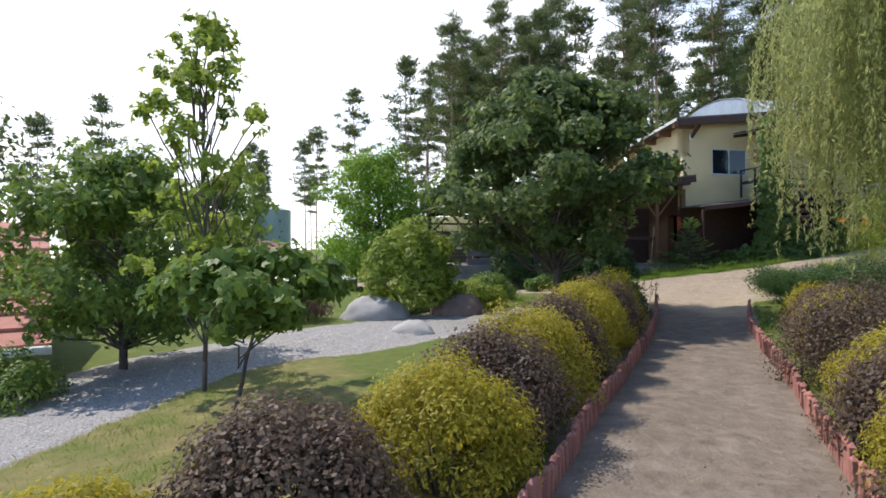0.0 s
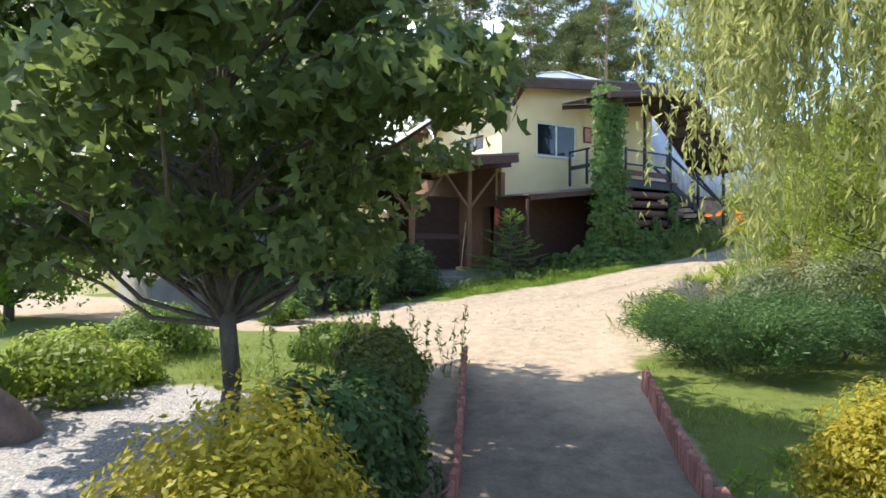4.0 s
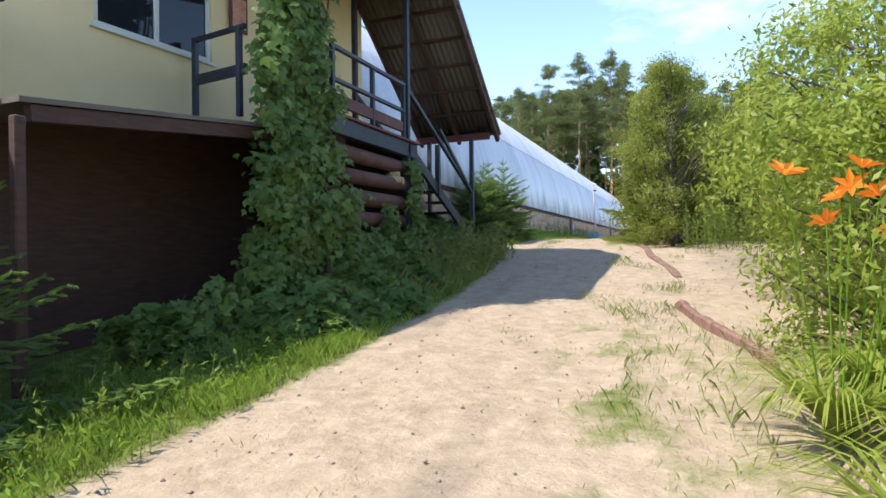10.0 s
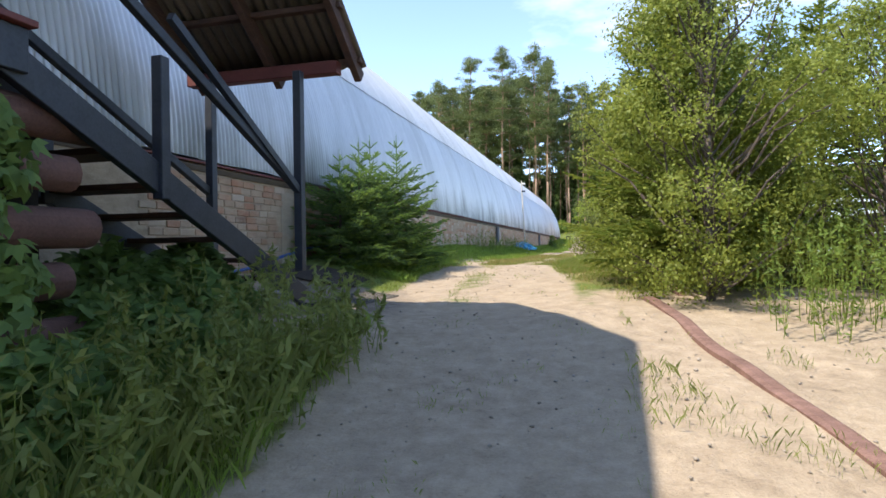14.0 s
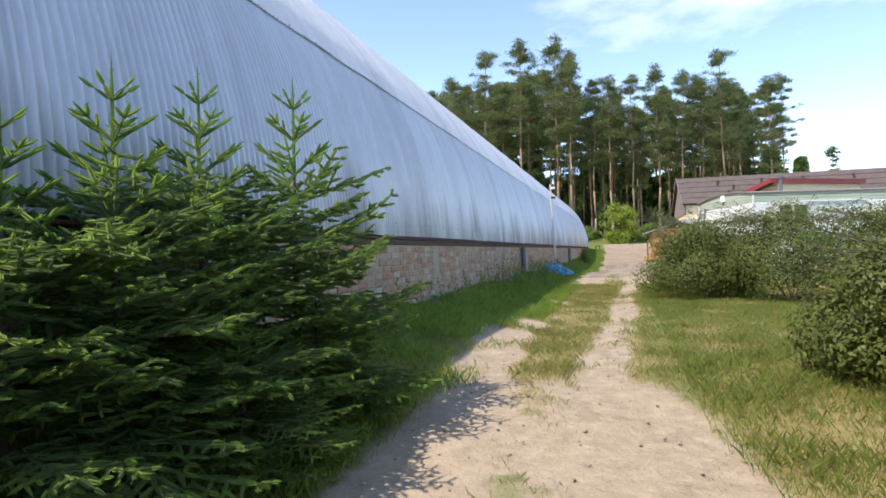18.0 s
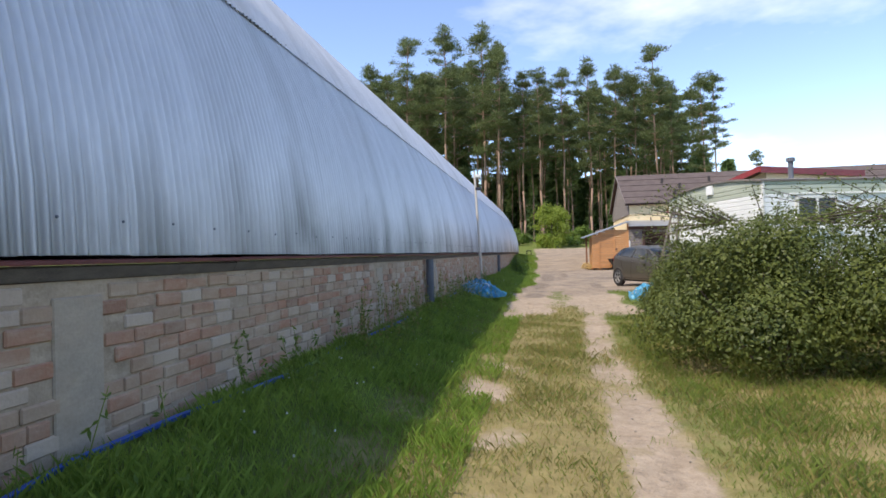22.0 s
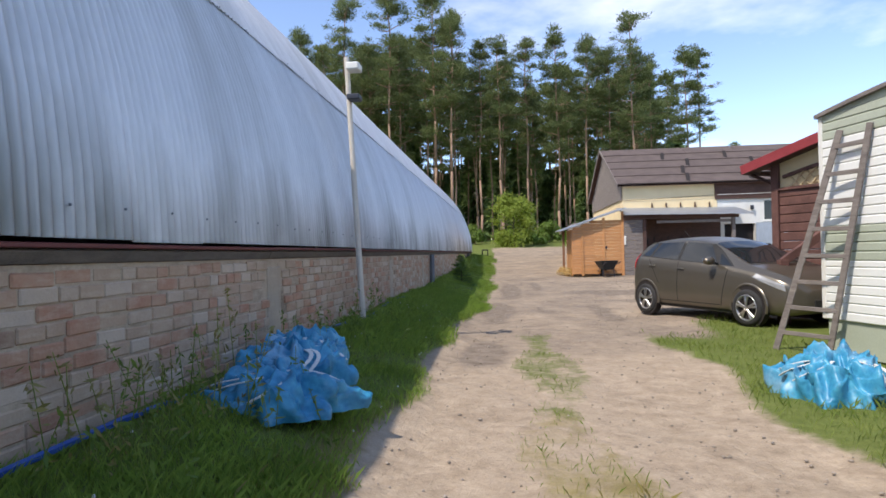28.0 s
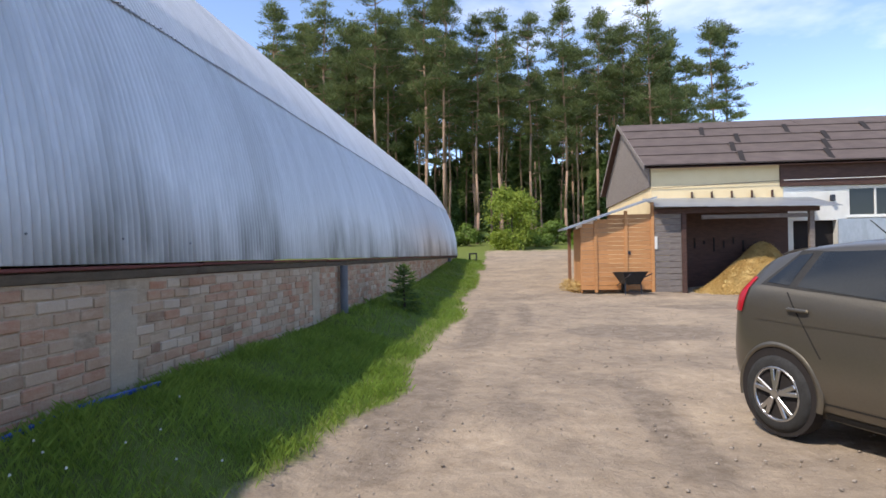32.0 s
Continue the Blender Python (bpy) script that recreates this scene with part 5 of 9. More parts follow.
# ---- deck with log face, rail, stair and canopy ----
deck = thing("deck", pose(0, 0, 0), "raised timber deck of stacked dark logs with iron rail and stair", "deck")
DZ = 1.02
part("deck_floor", box(B(), 0.2, -25.2, DZ - 0.06, 1.6, -23.0, DZ), M_DARKWOOD, deck)
part("edge_beam", box(B(), 1.55, -25.5, DZ - 0.2, 1.66, -22.95, DZ + 0.02, 0.006), M_IRON, deck)
part("edge_strip", box(B(), 1.5, -25.5, DZ + 0.025, 1.7, -22.93, DZ + 0.06, 0.004), M_REDPAINT, deck)
rl = random.Random(8)
for k in range(6):
    zz = 0.66 - k * 0.29
    r_ = rl.uniform(0.105, 0.13)
    part("log", rod(B(), (1.5 + rl.uniform(-0.04, 0.04), -25.6, zz - 0.03), (1.5 + rl.uniform(-0.03, 0.05), -22.55 + rl.uniform(-0.2, 0.35), zz), r_, r_ * 0.93, 12), M_LOG, deck, smooth=True)
# black box put behind the logs as the shade in their gaps
part("log_gap_shade", box(B(), 0.9, -25.4, -1.4, 1.3, -22.6, DZ - 0.1), M_BLACK, deck)
for a, b in (((1.6, -25.4, DZ + 0.92), (1.62, -23.35, DZ + 0.92)), ((1.6, -25.4, DZ + 0.5), (1.62, -23.35, DZ + 0.5))):
    part("rail_bar", beam(B(), a, b, 0.06, 0.05, 0.004), M_IRON, deck)
for yy in (-25.4, -24.35, -23.35):
    part("rail_post", beam(B(), (1.6, yy, DZ - 0.2), (1.6, yy, DZ + 0.95), 0.06, 0.06, 0.004, up=(1, 0, 0)), M_IRON, deck)
part("rail_panel", beam(B(), (1.6, -25.4, DZ + 0.25), (1.6, -23.4, DZ + 0.25), 0.05, 0.16, 0.004), M_LOG, deck)
for p, q in (((0.08, -26.15, DZ + 0.98), (0.08, -26.15, DZ - 0.1)), ((0.9, -26.3, DZ + 0.95), (0.9, -26.3, DZ - 0.1))):
    part("rail_post", beam(B(), p, q, 0.06, 0.06, up=(1, 0, 0)), M_IRON, deck)
part("rail_bar", beam(B(), (0.05, -26.15, DZ + 0.95), (1.0, -26.3, DZ + 0.95), 0.05, 0.05), M_IRON, deck)
part("rail_bar", beam(B(), (0.05, -26.15, DZ + 0.45), (1.0, -26.3, DZ + 0.45), 0.05, 0.12), M_IRON, deck)
# stair going down north along the deck's side
S0, S1 = Vector((1.6, -23.2, DZ - 0.05)), Vector((1.6, -20.1, -0.5))
for dx in (0.0, -0.95):
    o = Vector((dx, 0, 0))
    part("stringer", beam(B(), S0 + o, S1 + o, 0.06, 0.18, 0.004), M_IRON, deck)
    part("hand_rail", beam(B(), S0 + o + Vector((0, 0, 0.95)), S1 + o + Vector((0, 0, 0.98)), 0.06, 0.07, 0.004), M_IRON, deck)
for k in range(8):
    c = S0.lerp(S1, (k + 0.7) / 8.6)
    part("tread", box(B(), c.x - 0.92, c.y - 0.14, c.z + 0.02, c.x - 0.03, c.y + 0.14, c.z + 0.06, 0.004), M_DARKWOOD, deck)
for yy, zb, zt in ((-23.25, -1.0, 3.6), (-22.0, 0.28, 1.2), (-20.18, -0.25, 1.62)):
    for dx in (0.0, -0.95):
        part("post", beam(B(), (1.62 + dx, yy, zb), (1.62 + dx, yy, zt), 0.08, 0.08, 0.005, up=(1, 0, 0)), M_IRON, deck)
part("brace", beam(B(), (1.62, -21.9, 1.5), (1.62, -20.2, 0.5), 0.05, 0.06), M_IRON, deck)
part("footing", box(B(), 0.3, -20.7, -0.85, 1.0, -19.2, -0.5, 0.02), M_CONCRETE, deck)
# canopy: short west slope, long slope down over the stair
canopy = thing("stair_canopy", pose(0, 0, 0), "dark gabled canopy of corrugated sheets on rafters over the outside stair", "canopy")
XA, XB = 0.3, 2.15
RIDGE_Y, RIDGE_Z, LOW_Y, LOW_Z, UP_Y, UP_Z = -22.75, 3.95, -19.8, 1.68, -26.75, 3.3


def sloped_sheet(xa, xb, ya, za, yb, zb, n=40, amp=0.018):
    xs = np.linspace(xa, xb, n + 1)
    d = np.array([0, zb - za, -(yb - ya)])
    nrm = np.array([0, -(zb - za), (yb - ya)])
    nrm = nrm / np.linalg.norm(nrm) * (1 if yb > ya else -1)
    v = []
    for y, z in ((ya, za), (yb, zb)):
        for i, x in enumerate(xs):
            w = amp * math.cos(2 * math.pi * (x - xa) / 0.11)
            v.append((x, y + nrm[1] * w, z + nrm[2] * w))
    f = np.array([(i, i + 1, n + 2 + i, n + 1 + i) for i in range(n)])
    return v, f


for (ya, za, yb, zb) in ((RIDGE_Y, RIDGE_Z, LOW_Y, LOW_Z), (UP_Y, UP_Z, RIDGE_Y, RIDGE_Z)):
    v, f = sloped_sheet(XA, XB, ya, za + 0.05, yb, zb + 0.05, 102)
    o = put("roof_sheet", mesh("roof_sheet", v, f, M_ROOFSHEET, True), canopy)
    md = o.modifiers.new("thick", "SOLIDIFY")
    md.thickness = 0.012
for x in (XA + 0.05, (XA + XB) / 2, XB - 0.07):
    part("rafter", beam(B(), (x, RIDGE_Y, RIDGE_Z - 0.06), (x, LOW_Y, LOW_Z - 0.06), 0.07, 0.12, 0.004, up=(0, 0, 1)), M_DARKWOOD, canopy)
    part("rafter", beam(B(), (x, UP_Y, UP_Z - 0.06), (x, RIDGE_Y, RIDGE_Z - 0.06), 0.07, 0.12, 0.004), M_DARKWOOD, canopy)
for k in range(7):
    t = (k + 0.2) / 6.4
    y, z = RIDGE_Y + (LOW_Y - RIDGE_Y) * t, RIDGE_Z + (LOW_Z - RIDGE_Z) * t
    part("batten", box(B(), XA, y - 0.04, z - 0.02, XB, y + 0.04, z + 0.03, 0.004), M_DARKWOOD, canopy)
part("eaves_beam", box(B(), XA, LOW_Y - 0.25, LOW_Z - 0.06, XB - 0.2, LOW_Y - 0.13, LOW_Z + 0.06, 0.006), M_REDPAINT, canopy)
part("end_beam", beam(B(), (XB - 0.03, UP_Y, UP_Z - 0.02), (XB - 0.03, RIDGE_Y, RIDGE_Z - 0.02), 0.05, 0.16), M_DARKWOOD, canopy)


# small things about the house
ext = thing("fire_extinguisher", pose(-0.05, -28.98, -0.32), "red fire extinguisher hung on the porch corner post", "fire extinguisher")
part("bottle", rod(B(), (0, 0, 0), (0, 0, 0.4), 0.075, None, 14), mat("signal_red", (0.5, 0.02, 0.02), (0.6, 0.03, 0.03), 3, 0.35, 0), ext, smooth=False)
part("shoulder", rod(B(), (0, 0, 0.4), (0, 0, 0.46), 0.075, 0.03, 14), bpy.data.materials["signal_red"], ext)
part("valve", box(B(), -0.03, -0.05, 0.46, 0.03, 0.05, 0.51, 0.008), M_RUBBER, ext)
part("hose", rod(B(), (0.03, 0.06, 0.48), (0.07, 0.07, 0.15), 0.012, None, 6), M_RUBBER, ext)
part("hanger", box(B(), -0.11, -0.02, 0.2, -0.05, 0.02, 0.3), M_IRON, ext)
pic = thing("wall_picture", pose(0.06, -25.35, 2.35, 0, 0, HROT), "small red framed picture on the yellow wall", "picture")
part("frame", box(B(), 0, -0.16, 0, 0.03, 0.16, 0.5, 0.006), M_REDPAINT, pic)
part("sheet", box(B(), 0.03, -0.12, 0.05, 0.034, 0.12, 0.45), mat("faded_print", (0.5, 0.12, 0.08), (0.6, 0.4, 0.25), 9, 0.7, 0), pic)
br = thing("broom", pose(-0.05, -30.05, PF, 0, 0, 0), "pale broom leaning against the porch post", "broom")
part("stick", rod(B(), (0.12, -0.3, 0.1), (-0.2, 0.1, 1.35), 0.012, None, 8), M_CUT, br)
part("brush", box(B(), 0.02, -0.42, 0.0, 0.2, -0.24, 0.12, 0.02), M_HAY, br)
fw = thing("firewood", pose(1.42, -23.5, 0.36), "pale split firewood tucked between the deck logs", "firewood")
part("billet", rod(B(), (0, -0.2, 0.05), (0.25, -0.1, 0.05), 0.05, None, 8), M_CUT, fw)
part("billet", rod(B(), (0, 0.02, 0.05), (0.22, 0.05, 0.05), 0.06, None, 8), M_CUT, fw)
part("billet", rod(B(), (0, -0.08, 0.14), (0.2, -0.05, 0.14), 0.045, None, 8), M_CUT, fw)

# ---- barn ----
barn = thing("barn", pose(0, 0, 0), "long cream barn with brown felted roof and weathered grey gable", "barn")
BX0, BX1, BY0, BY1 = 7.5, 34.0, 27.6, 36.8
RZ, RYM = 6.15, 32.2
wall_y("wall_front", M_CREAM, BY0, BY0 + 0.3, BX0, 11.6, -0.4, 3.85, [], barn)
wall_y("wall_front_white", M_WHITE, BY0 + 0.04, BY0 + 0.3, 11.6, BX1, -0.4, 3.85, [(13.55, 15.2, 2.05, 3.0), (11.9, 13.2, -0.3, 1.95)], barn)
# black panel closes the opening, standing in for the unlit inside
wall_x("wall_gable", M_CREAM, BX0, BX0 + 0.3, BY0 + 0.3, BY1, -0.4, 3.2, [], barn)
part("wall_back", box(B(), BX0 + 0.3, BY1 - 0.3, -0.4, BX1, BY1, 3.85), M_CREAM, barn)
part("gable_board", box(B(), 11.5, BY0 - 0.05, 3.05, BX1, BY0 + 0.04, 3.86, 0.01), M_DARKWOOD, barn)
rb = random.Random(4)
yy = BY0 + 0.02
while yy < BY1 - 0.1:
    w_ = rb.uniform(0.16, 0.24)
    zt = lambda y: 3.8 + (RZ - 3.9) * (1 - abs(y - RYM) / (RYM - BY0))
    bm = B()
    v = [bm.verts.new(c) for c in ((BX0 - 0.03, yy, 3.15), (BX0 - 0.03, yy + w_, 3.15), (BX0 - 0.03, yy + w_, zt(yy + w_)), (BX0 - 0.03, yy, zt(yy)))]
    bm.faces.new(v)
    thick(bm, 0.03)
    part("gable_board", bm, M_GREYWOOD, barn)
    yy += w_ + 0.012
# felt strips on the slope that shows
run = math.hypot(RYM - BY0 + 0.3, RZ - 3.8)
for k in range(5):
    t0, t1 = k / 5, (k + 1.06) / 5
    x = BX0 - 0.25
    while x < BX1:
        xe = min(x + rb.uniform(2.4, 4.2), BX1 + 0.3)
        ya, yb = BY0 - 0.3 + (RYM - BY0 + 0.3) * t0, BY0 - 0.3 + (RYM - BY0 + 0.3) * min(t1, 1)
        za, zb_ = 3.8 + (RZ - 3.8) * t0, 3.8 + (RZ - 3.8) * min(t1, 1)
        bm = B()
        v = [bm.verts.new(c) for c in ((x, ya, za + 0.05), (xe - 0.02, ya, za + 0.05), (xe - 0.02, yb, zb_ + 0.01), (x, yb, zb_ + 0.01))]
        bm.faces.new(v)
        thick(bm, 0.045)
        part("felt_sheet", bm, M_BARNROOF, barn)
        if k < 4 and xe < BX1:
            part("tar_seam", beam(B(), (xe - 0.1, ya + 0.1, za + 0.085), (xe + 0.1, yb - 0.1, zb_ + 0.06), 0.16, 0.012), M_BLACK, barn)
        x = xe
bm = B()
v = [bm.verts.new(c) for c in ((BX0 - 0.25, BY0 - 0.28, 3.72), (BX1, BY0 - 0.28, 3.72), (BX1, RYM, RZ - 0.08), (BX0 - 0.25, RYM, RZ - 0.08), (BX0 - 0.25, BY1 + 0.3, 3.72), (BX1, BY1 + 0.3, 3.72))]
bm.faces.new(v[:4]), bm.faces.new((v[3], v[2], v[5], v[4]))
part("roof_deck", bm, M_DARKWOOD, barn)
part("verge_board", beam(B(), (BX0 - 0.27, BY0 - 0.3, 3.76), (BX0 - 0.27, RYM, RZ), 0.03, 0.14), M_GREYWOOD, barn)
part("verge_board", beam(B(), (BX0 - 0.27, BY1 + 0.3, 3.76), (BX0 - 0.27, RYM, RZ), 0.03, 0.14), M_GREYWOOD, barn)
for i in range(5):
    part("bracket", box(B(), 8.75 + i * 0.62, BY0 - 0.09, 2.72, 8.79 + i * 0.62, BY0, 2.95), M_DARKWOOD, barn)
window(barn, pose(13.55, BY0 + 0.08, 2.05), 1.65, 0.95)
part("dark_doorway", box(B(), 11.9, BY0 + 0.26, -0.3, 13.2, BY0 + 0.32, 1.95), M_BLACK, barn)
part("grey_gate", box(B(), 13.2, BY0 - 0.06, -0.2, 16.0, BY0 - 0.02, 1.98, 0.01), M_STEEL, barn)
part("wall_lamp", box(B(), 13.0, BY0 - 0.12, 2.55, 13.12, BY0 + 0.02, 2.75, 0.02), M_IRON, barn)
part("cable", beam(B(), (7.5, BY0 - 0.03, 3.1), (11.6, BY0 - 0.08, 3.25), 0.015, 0.015), M_DARKWOOD, barn)
part("cable", beam(B(), (11.6, BY0 - 0.08, 3.25), (17.0, BY0 - 0.08, 3.3), 0.02, 0.02), M_WHITE, barn)
part("rear_lean_to", box(B(), 6.4, 37.0, 0.2, 7.5, 41.0, 2.6, 0.02), M_GREYWOOD, barn)

# ---- board shed with the straw bay ----
shed = thing("board_shed", pose(0, 0, 0), "small shed of orange boards with grey side and tin roof", "shed")
rb = random.Random(6)
SX0, SX1, SY = 5.02, 7.2, 26.0
for i in range(17):
    z = -0.12 + i * 0.135
    top = 1.82 + 0.72 * 1
    xr = SX1
    xl = SX0 if z < 1.75 else SX0 + (z - 1.75) / 0.75 * 2.1
    if xl < xr - 0.1:
        for a, b in ((xl, 5.42), (5.52, 6.33), (6.42, 7.13)):
            if b > max(a, xl) + 0.05:
                part("board", box(B(), max(a, xl), SY + rb.uniform(0, 0.008), z, b, SY + 0.025, z + 0.128, 0.004), M_ORANGEWOOD, shed)
for x in (5.47, 6.375, 7.16):
    part("upright", box(B(), x - 0.05, SY - 0.03, -0.2, x + 0.05, SY + 0.03, 1.85 + (x - 5.0) * 0.31, 0.005), M_ORANGEWOOD, shed)
part("latch", box(B(), 6.42, SY - 0.03, 0.95, 6.5, SY - 0.005, 1.06, 0.005), M_IRON, shed)
part("side", box(B(), SX0, SY + 0.03, -0.2, SX0 + 0.05, 28.2, 1.8), M_ORANGEWOOD, shed)
part("porch_post", box(B(), 4.72, 27.0, -0.1, 4.82, 27.1, 1.85), M_POST, shed)
for i in range(14):
    z = -0.2 + i * 0.185
    part("grey_board", box(B(), 7.22, SY - 0.02 + rb.uniform(0, 0.012), z, 8.0, SY + 0.03, z + 0.175, 0.004), M_GREYWOOD, shed)
part("bay_post", box(B(), 8.0, SY - 0.06, -0.25, 8.14, SY + 0.08, 2.3, 0.008), M_DARKWOOD, shed)
part("bay_post", box(B(), 11.62, SY - 0.06, -0.25, 11.76, SY + 0.08, 2.2, 0.008), M_GREYWOOD, shed)
part("bay_beam", box(B(), 7.2, SY - 0.08, 2.16, 11.9, SY + 0.06, 2.32, 0.008), M_DARKWOOD, shed)
part("bay_rail", box(B(), 8.6, SY - 0.02, 1.98, 11.7, SY + 0.05, 2.1, 0.005), M_GREYWOOD, shed)
part("sign", box(B(), 7.21, SY - 0.05, 1.1, 7.29, SY - 0.022, 1.48), M_WHITE, shed)
bm = B()
v = [bm.verts.new(c) for c in ((4.5, SY - 0.25, 1.76), (7.25, SY - 0.25, 2.68), (7.25, 28.3, 2.75), (4.5, 28.3, 1.82))]
bm.faces.new(v)
thick(bm, 0.05)
part("side_roof", bm, M_STEEL, shed, "pale tin roof edge")
for i in range(7):
    x = 7.2 + i * 0.74
    bm = B()
    v = [bm.verts.new(c) for c in ((x, SY - 0.4, 2.36 - i * 0.012), (x + 0.73, SY - 0.4, 2.36 - i * 0.012), (x + 0.73, BY0, 2.78 - i * 0.012), (x, BY0, 2.78 - i * 0.012))]
    bm.faces.new(v)
    thick(bm, 0.02)
    part("roof_panel", bm, M_STEEL, shed)
part("bay_wall", box(B(), 8.05, BY0 - 0.06, -0.3, 11.7, BY0 - 0.02, 2.5), M_DARKWOOD, shed)
for i in range(7):
    part("hung_tool", box(B(), 8.5 + i * 0.3, BY0 - 0.1, 1.0 + 0.12 * (i % 3), 8.54 + i * 0.3, BY0 - 0.06, 1.35 + 0.1 * (i % 2)), M_BLACK, shed)
rng = np.random.default_rng(44)
hc = np.array([[9.0, 26.3, 0.0], [10.0, 26.2, 0.1], [10.3, 26.7, 0.55], [10.8, 26.8, 0.8], [9.6, 26.9, 0.4], [11.1, 26.4, 0.4], [8.7, 25.7, -0.1], [9.6, 25.6, -0.1], [10.4, 25.6, 0.0]])
hr = np.array([0.4, 0.5, 0.55, 0.5, 0.5, 0.5, 0.25, 0.28, 0.3])
hay = thing("straw_heap", pose(0, 0, 0), "heap of loose yellow straw under the tin roof", "straw")
hxy = rng.uniform((8.4, 25.3), (11.6, 27.5), (26000, 2))
hz = -0.32 + 1.5 * np.exp(-((hxy[:, 0] - 10.75) / 0.95) ** 2 - ((hxy[:, 1] - 27.1) / 0.95) ** 2) + 0.62 * np.exp(-((hxy[:, 0] - 9.7) / 0.8) ** 2 - ((hxy[:, 1] - 26.4) / 0.6) ** 2) + 0.35 * np.exp(-((hxy[:, 0] - 10.6) / 0.7) ** 2 - ((hxy[:, 1] - 25.9) / 0.4) ** 2) + rng.random(26000) * 0.06
o_ = put("straw", leaf_mesh("straw", np.column_stack([hxy, hz])[hz > -0.25], rng, 0.13, 0.012, leafmat("straw_stalks", (0.4, 0.27, 0.09), (0.66, 0.48, 0.2), 0.1), 0), hay)
o_["kind"] = "stuff"
hx_, hy_ = np.meshgrid(np.linspace(8.4, 11.6, 41), np.linspace(25.3, 27.5, 31))
mound = lambda x, y: -0.32 + 1.5 * np.exp(-((x - 10.75) / 0.95) ** 2 - ((y - 27.1) / 0.95) ** 2) + 0.62 * np.exp(-((x - 9.7) / 0.8) ** 2 - ((y - 26.4) / 0.6) ** 2) + 0.35 * np.exp(-((x - 10.6) / 0.7) ** 2 - ((y - 25.9) / 0.4) ** 2) + 0.03 * np.sin(x * 11) * np.sin(y * 9)
hi_ = np.arange(hx_.size).reshape(hx_.shape)
put("core", mesh("core", np.stack([hx_, hy_, mound(hx_, hy_)], -1).reshape(-1, 3), np.stack([hi_[:-1, :-1], hi_[:-1, 1:], hi_[1:, 1:], hi_[1:, :-1]], -1).reshape(-1, 4), M_HAY, True), hay)
small = thing("straw_heap", pose(0, 0, 0), "small straw pile beside the orange shed", "straw")
o_ = put("straw", leaf_mesh("straw", clump_points(rng, 1200, np.array([[4.7, 26.6, -0.02], [4.9, 26.3, -0.05]]), np.array([0.32, 0.25]), 0.3), rng, 0.14, 0.012, bpy.data.materials["straw_stalks"], 0), small)

# wheelbarrow
wb = thing("wheelbarrow", pose(6.35, 25.35, gz(6.35, 25.35), 0, 0, 8), "black wheelbarrow standing before the orange boards", "wheelbarrow")
bm = B()
lo, hi = [(-0.2, -0.3, 0.3), (0.2, -0.3, 0.3), (0.2, 0.25, 0.3), (-0.2, 0.25, 0.3)], [(-0.36, -0.5, 0.66), (0.36, -0.5, 0.66), (0.36, 0.5, 0.62), (-0.36, 0.5, 0.62)]
a, b = [bm.verts.new(c) for c in lo], [bm.verts.new(c) for c in hi]
bm.faces.new(a)
for i in range(4):
    bm.faces.new((a[i], a[(i + 1) % 4], b[(i + 1) % 4], b[i]))
thick(bm, 0.012)
part("tray", bm, M_RUBBER, wb)
for s in (-1, 1):
    part("handle", rod(B(), (s * 0.16, 0.75, 0.2), (s * 0.3, -0.95, 0.62), 0.018, None, 8), M_IRON, wb)
    part("leg", rod(B(), (s * 0.24, -0.3, 0.0), (s * 0.22, -0.25, 0.42), 0.016, None, 8), M_IRON, wb)
bm = rod(B(), (-0.05, 0.72, 0.19), (0.05, 0.72, 0.19), 0.19, None, 18)
part("wheel", bm, M_RUBBER, wb)
part("leg_brace", rod(B(), (-0.24, -0.3, 0.08), (0.24, -0.3, 0.08), 0.012, None, 6), M_IRON, wb)

# ---- parked car ----
car = thing("car", pose(6.25, 11.36, -0.39, 0, 0, 205.0), "olive brown five-door hatchback parked on the yard", "car")
CAR_Y = (-1.84, -1.8, -1.72, -1.6, -1.45, -1.2, -0.9, -0.4, 0.0, 0.3, 0.6, 0.9, 1.2, 1.5, 1.8, 1.97, 2.08)
CAR_SILL = (0.44, 0.36, 0.27, 0.23, 0.21, 0.19, 0.18, 0.18, 0.18, 0.18, 0.18, 0.18, 0.19, 0.2, 0.2, 0.22, 0.33)
CAR_BELT = (0.8, 0.92, 1.02, 1.09, 1.1, 1.085, 1.06, 1.02, 0.99, 0.97, 0.95, 0.925, 0.89, 0.83, 0.74, 0.65, 0.52)
CAR_TOP = (0.84, 0.98, 1.13, 1.28, 1.385, 1.445, 1.475, 1.49, 1.462, 1.4, 1.28, 1.125, 0.99, 0.92, 0.82, 0.72, 0.56)
CAR_WIDE = (0.6, 0.68, 0.75, 0.81, 0.84, 0.857, 0.86, 0.862, 0.862, 0.862, 0.86, 0.855, 0.845, 0.825, 0.76, 0.66, 0.44)
CAR_ROOF = (0.52, 0.56, 0.58, 0.57, 0.565, 0.575, 0.585, 0.595, 0.595, 0.595, 0.615, 0.65, 0.7, 0.68, 0.6, 0.5, 0.3)


def car_at(y):
    """Sill, belt and top heights, half widths at belt and roof, smoothed along the length."""
    k = np.array([-0.06, -0.03, 0.0, 0.03, 0.06])
    yy = np.clip(y + k, CAR_Y[0], CAR_Y[-1])
    return [float(np.mean(np.interp(yy, CAR_Y, c))) for c in (CAR_SILL, CAR_BELT, CAR_TOP, CAR_WIDE, CAR_ROOF)]


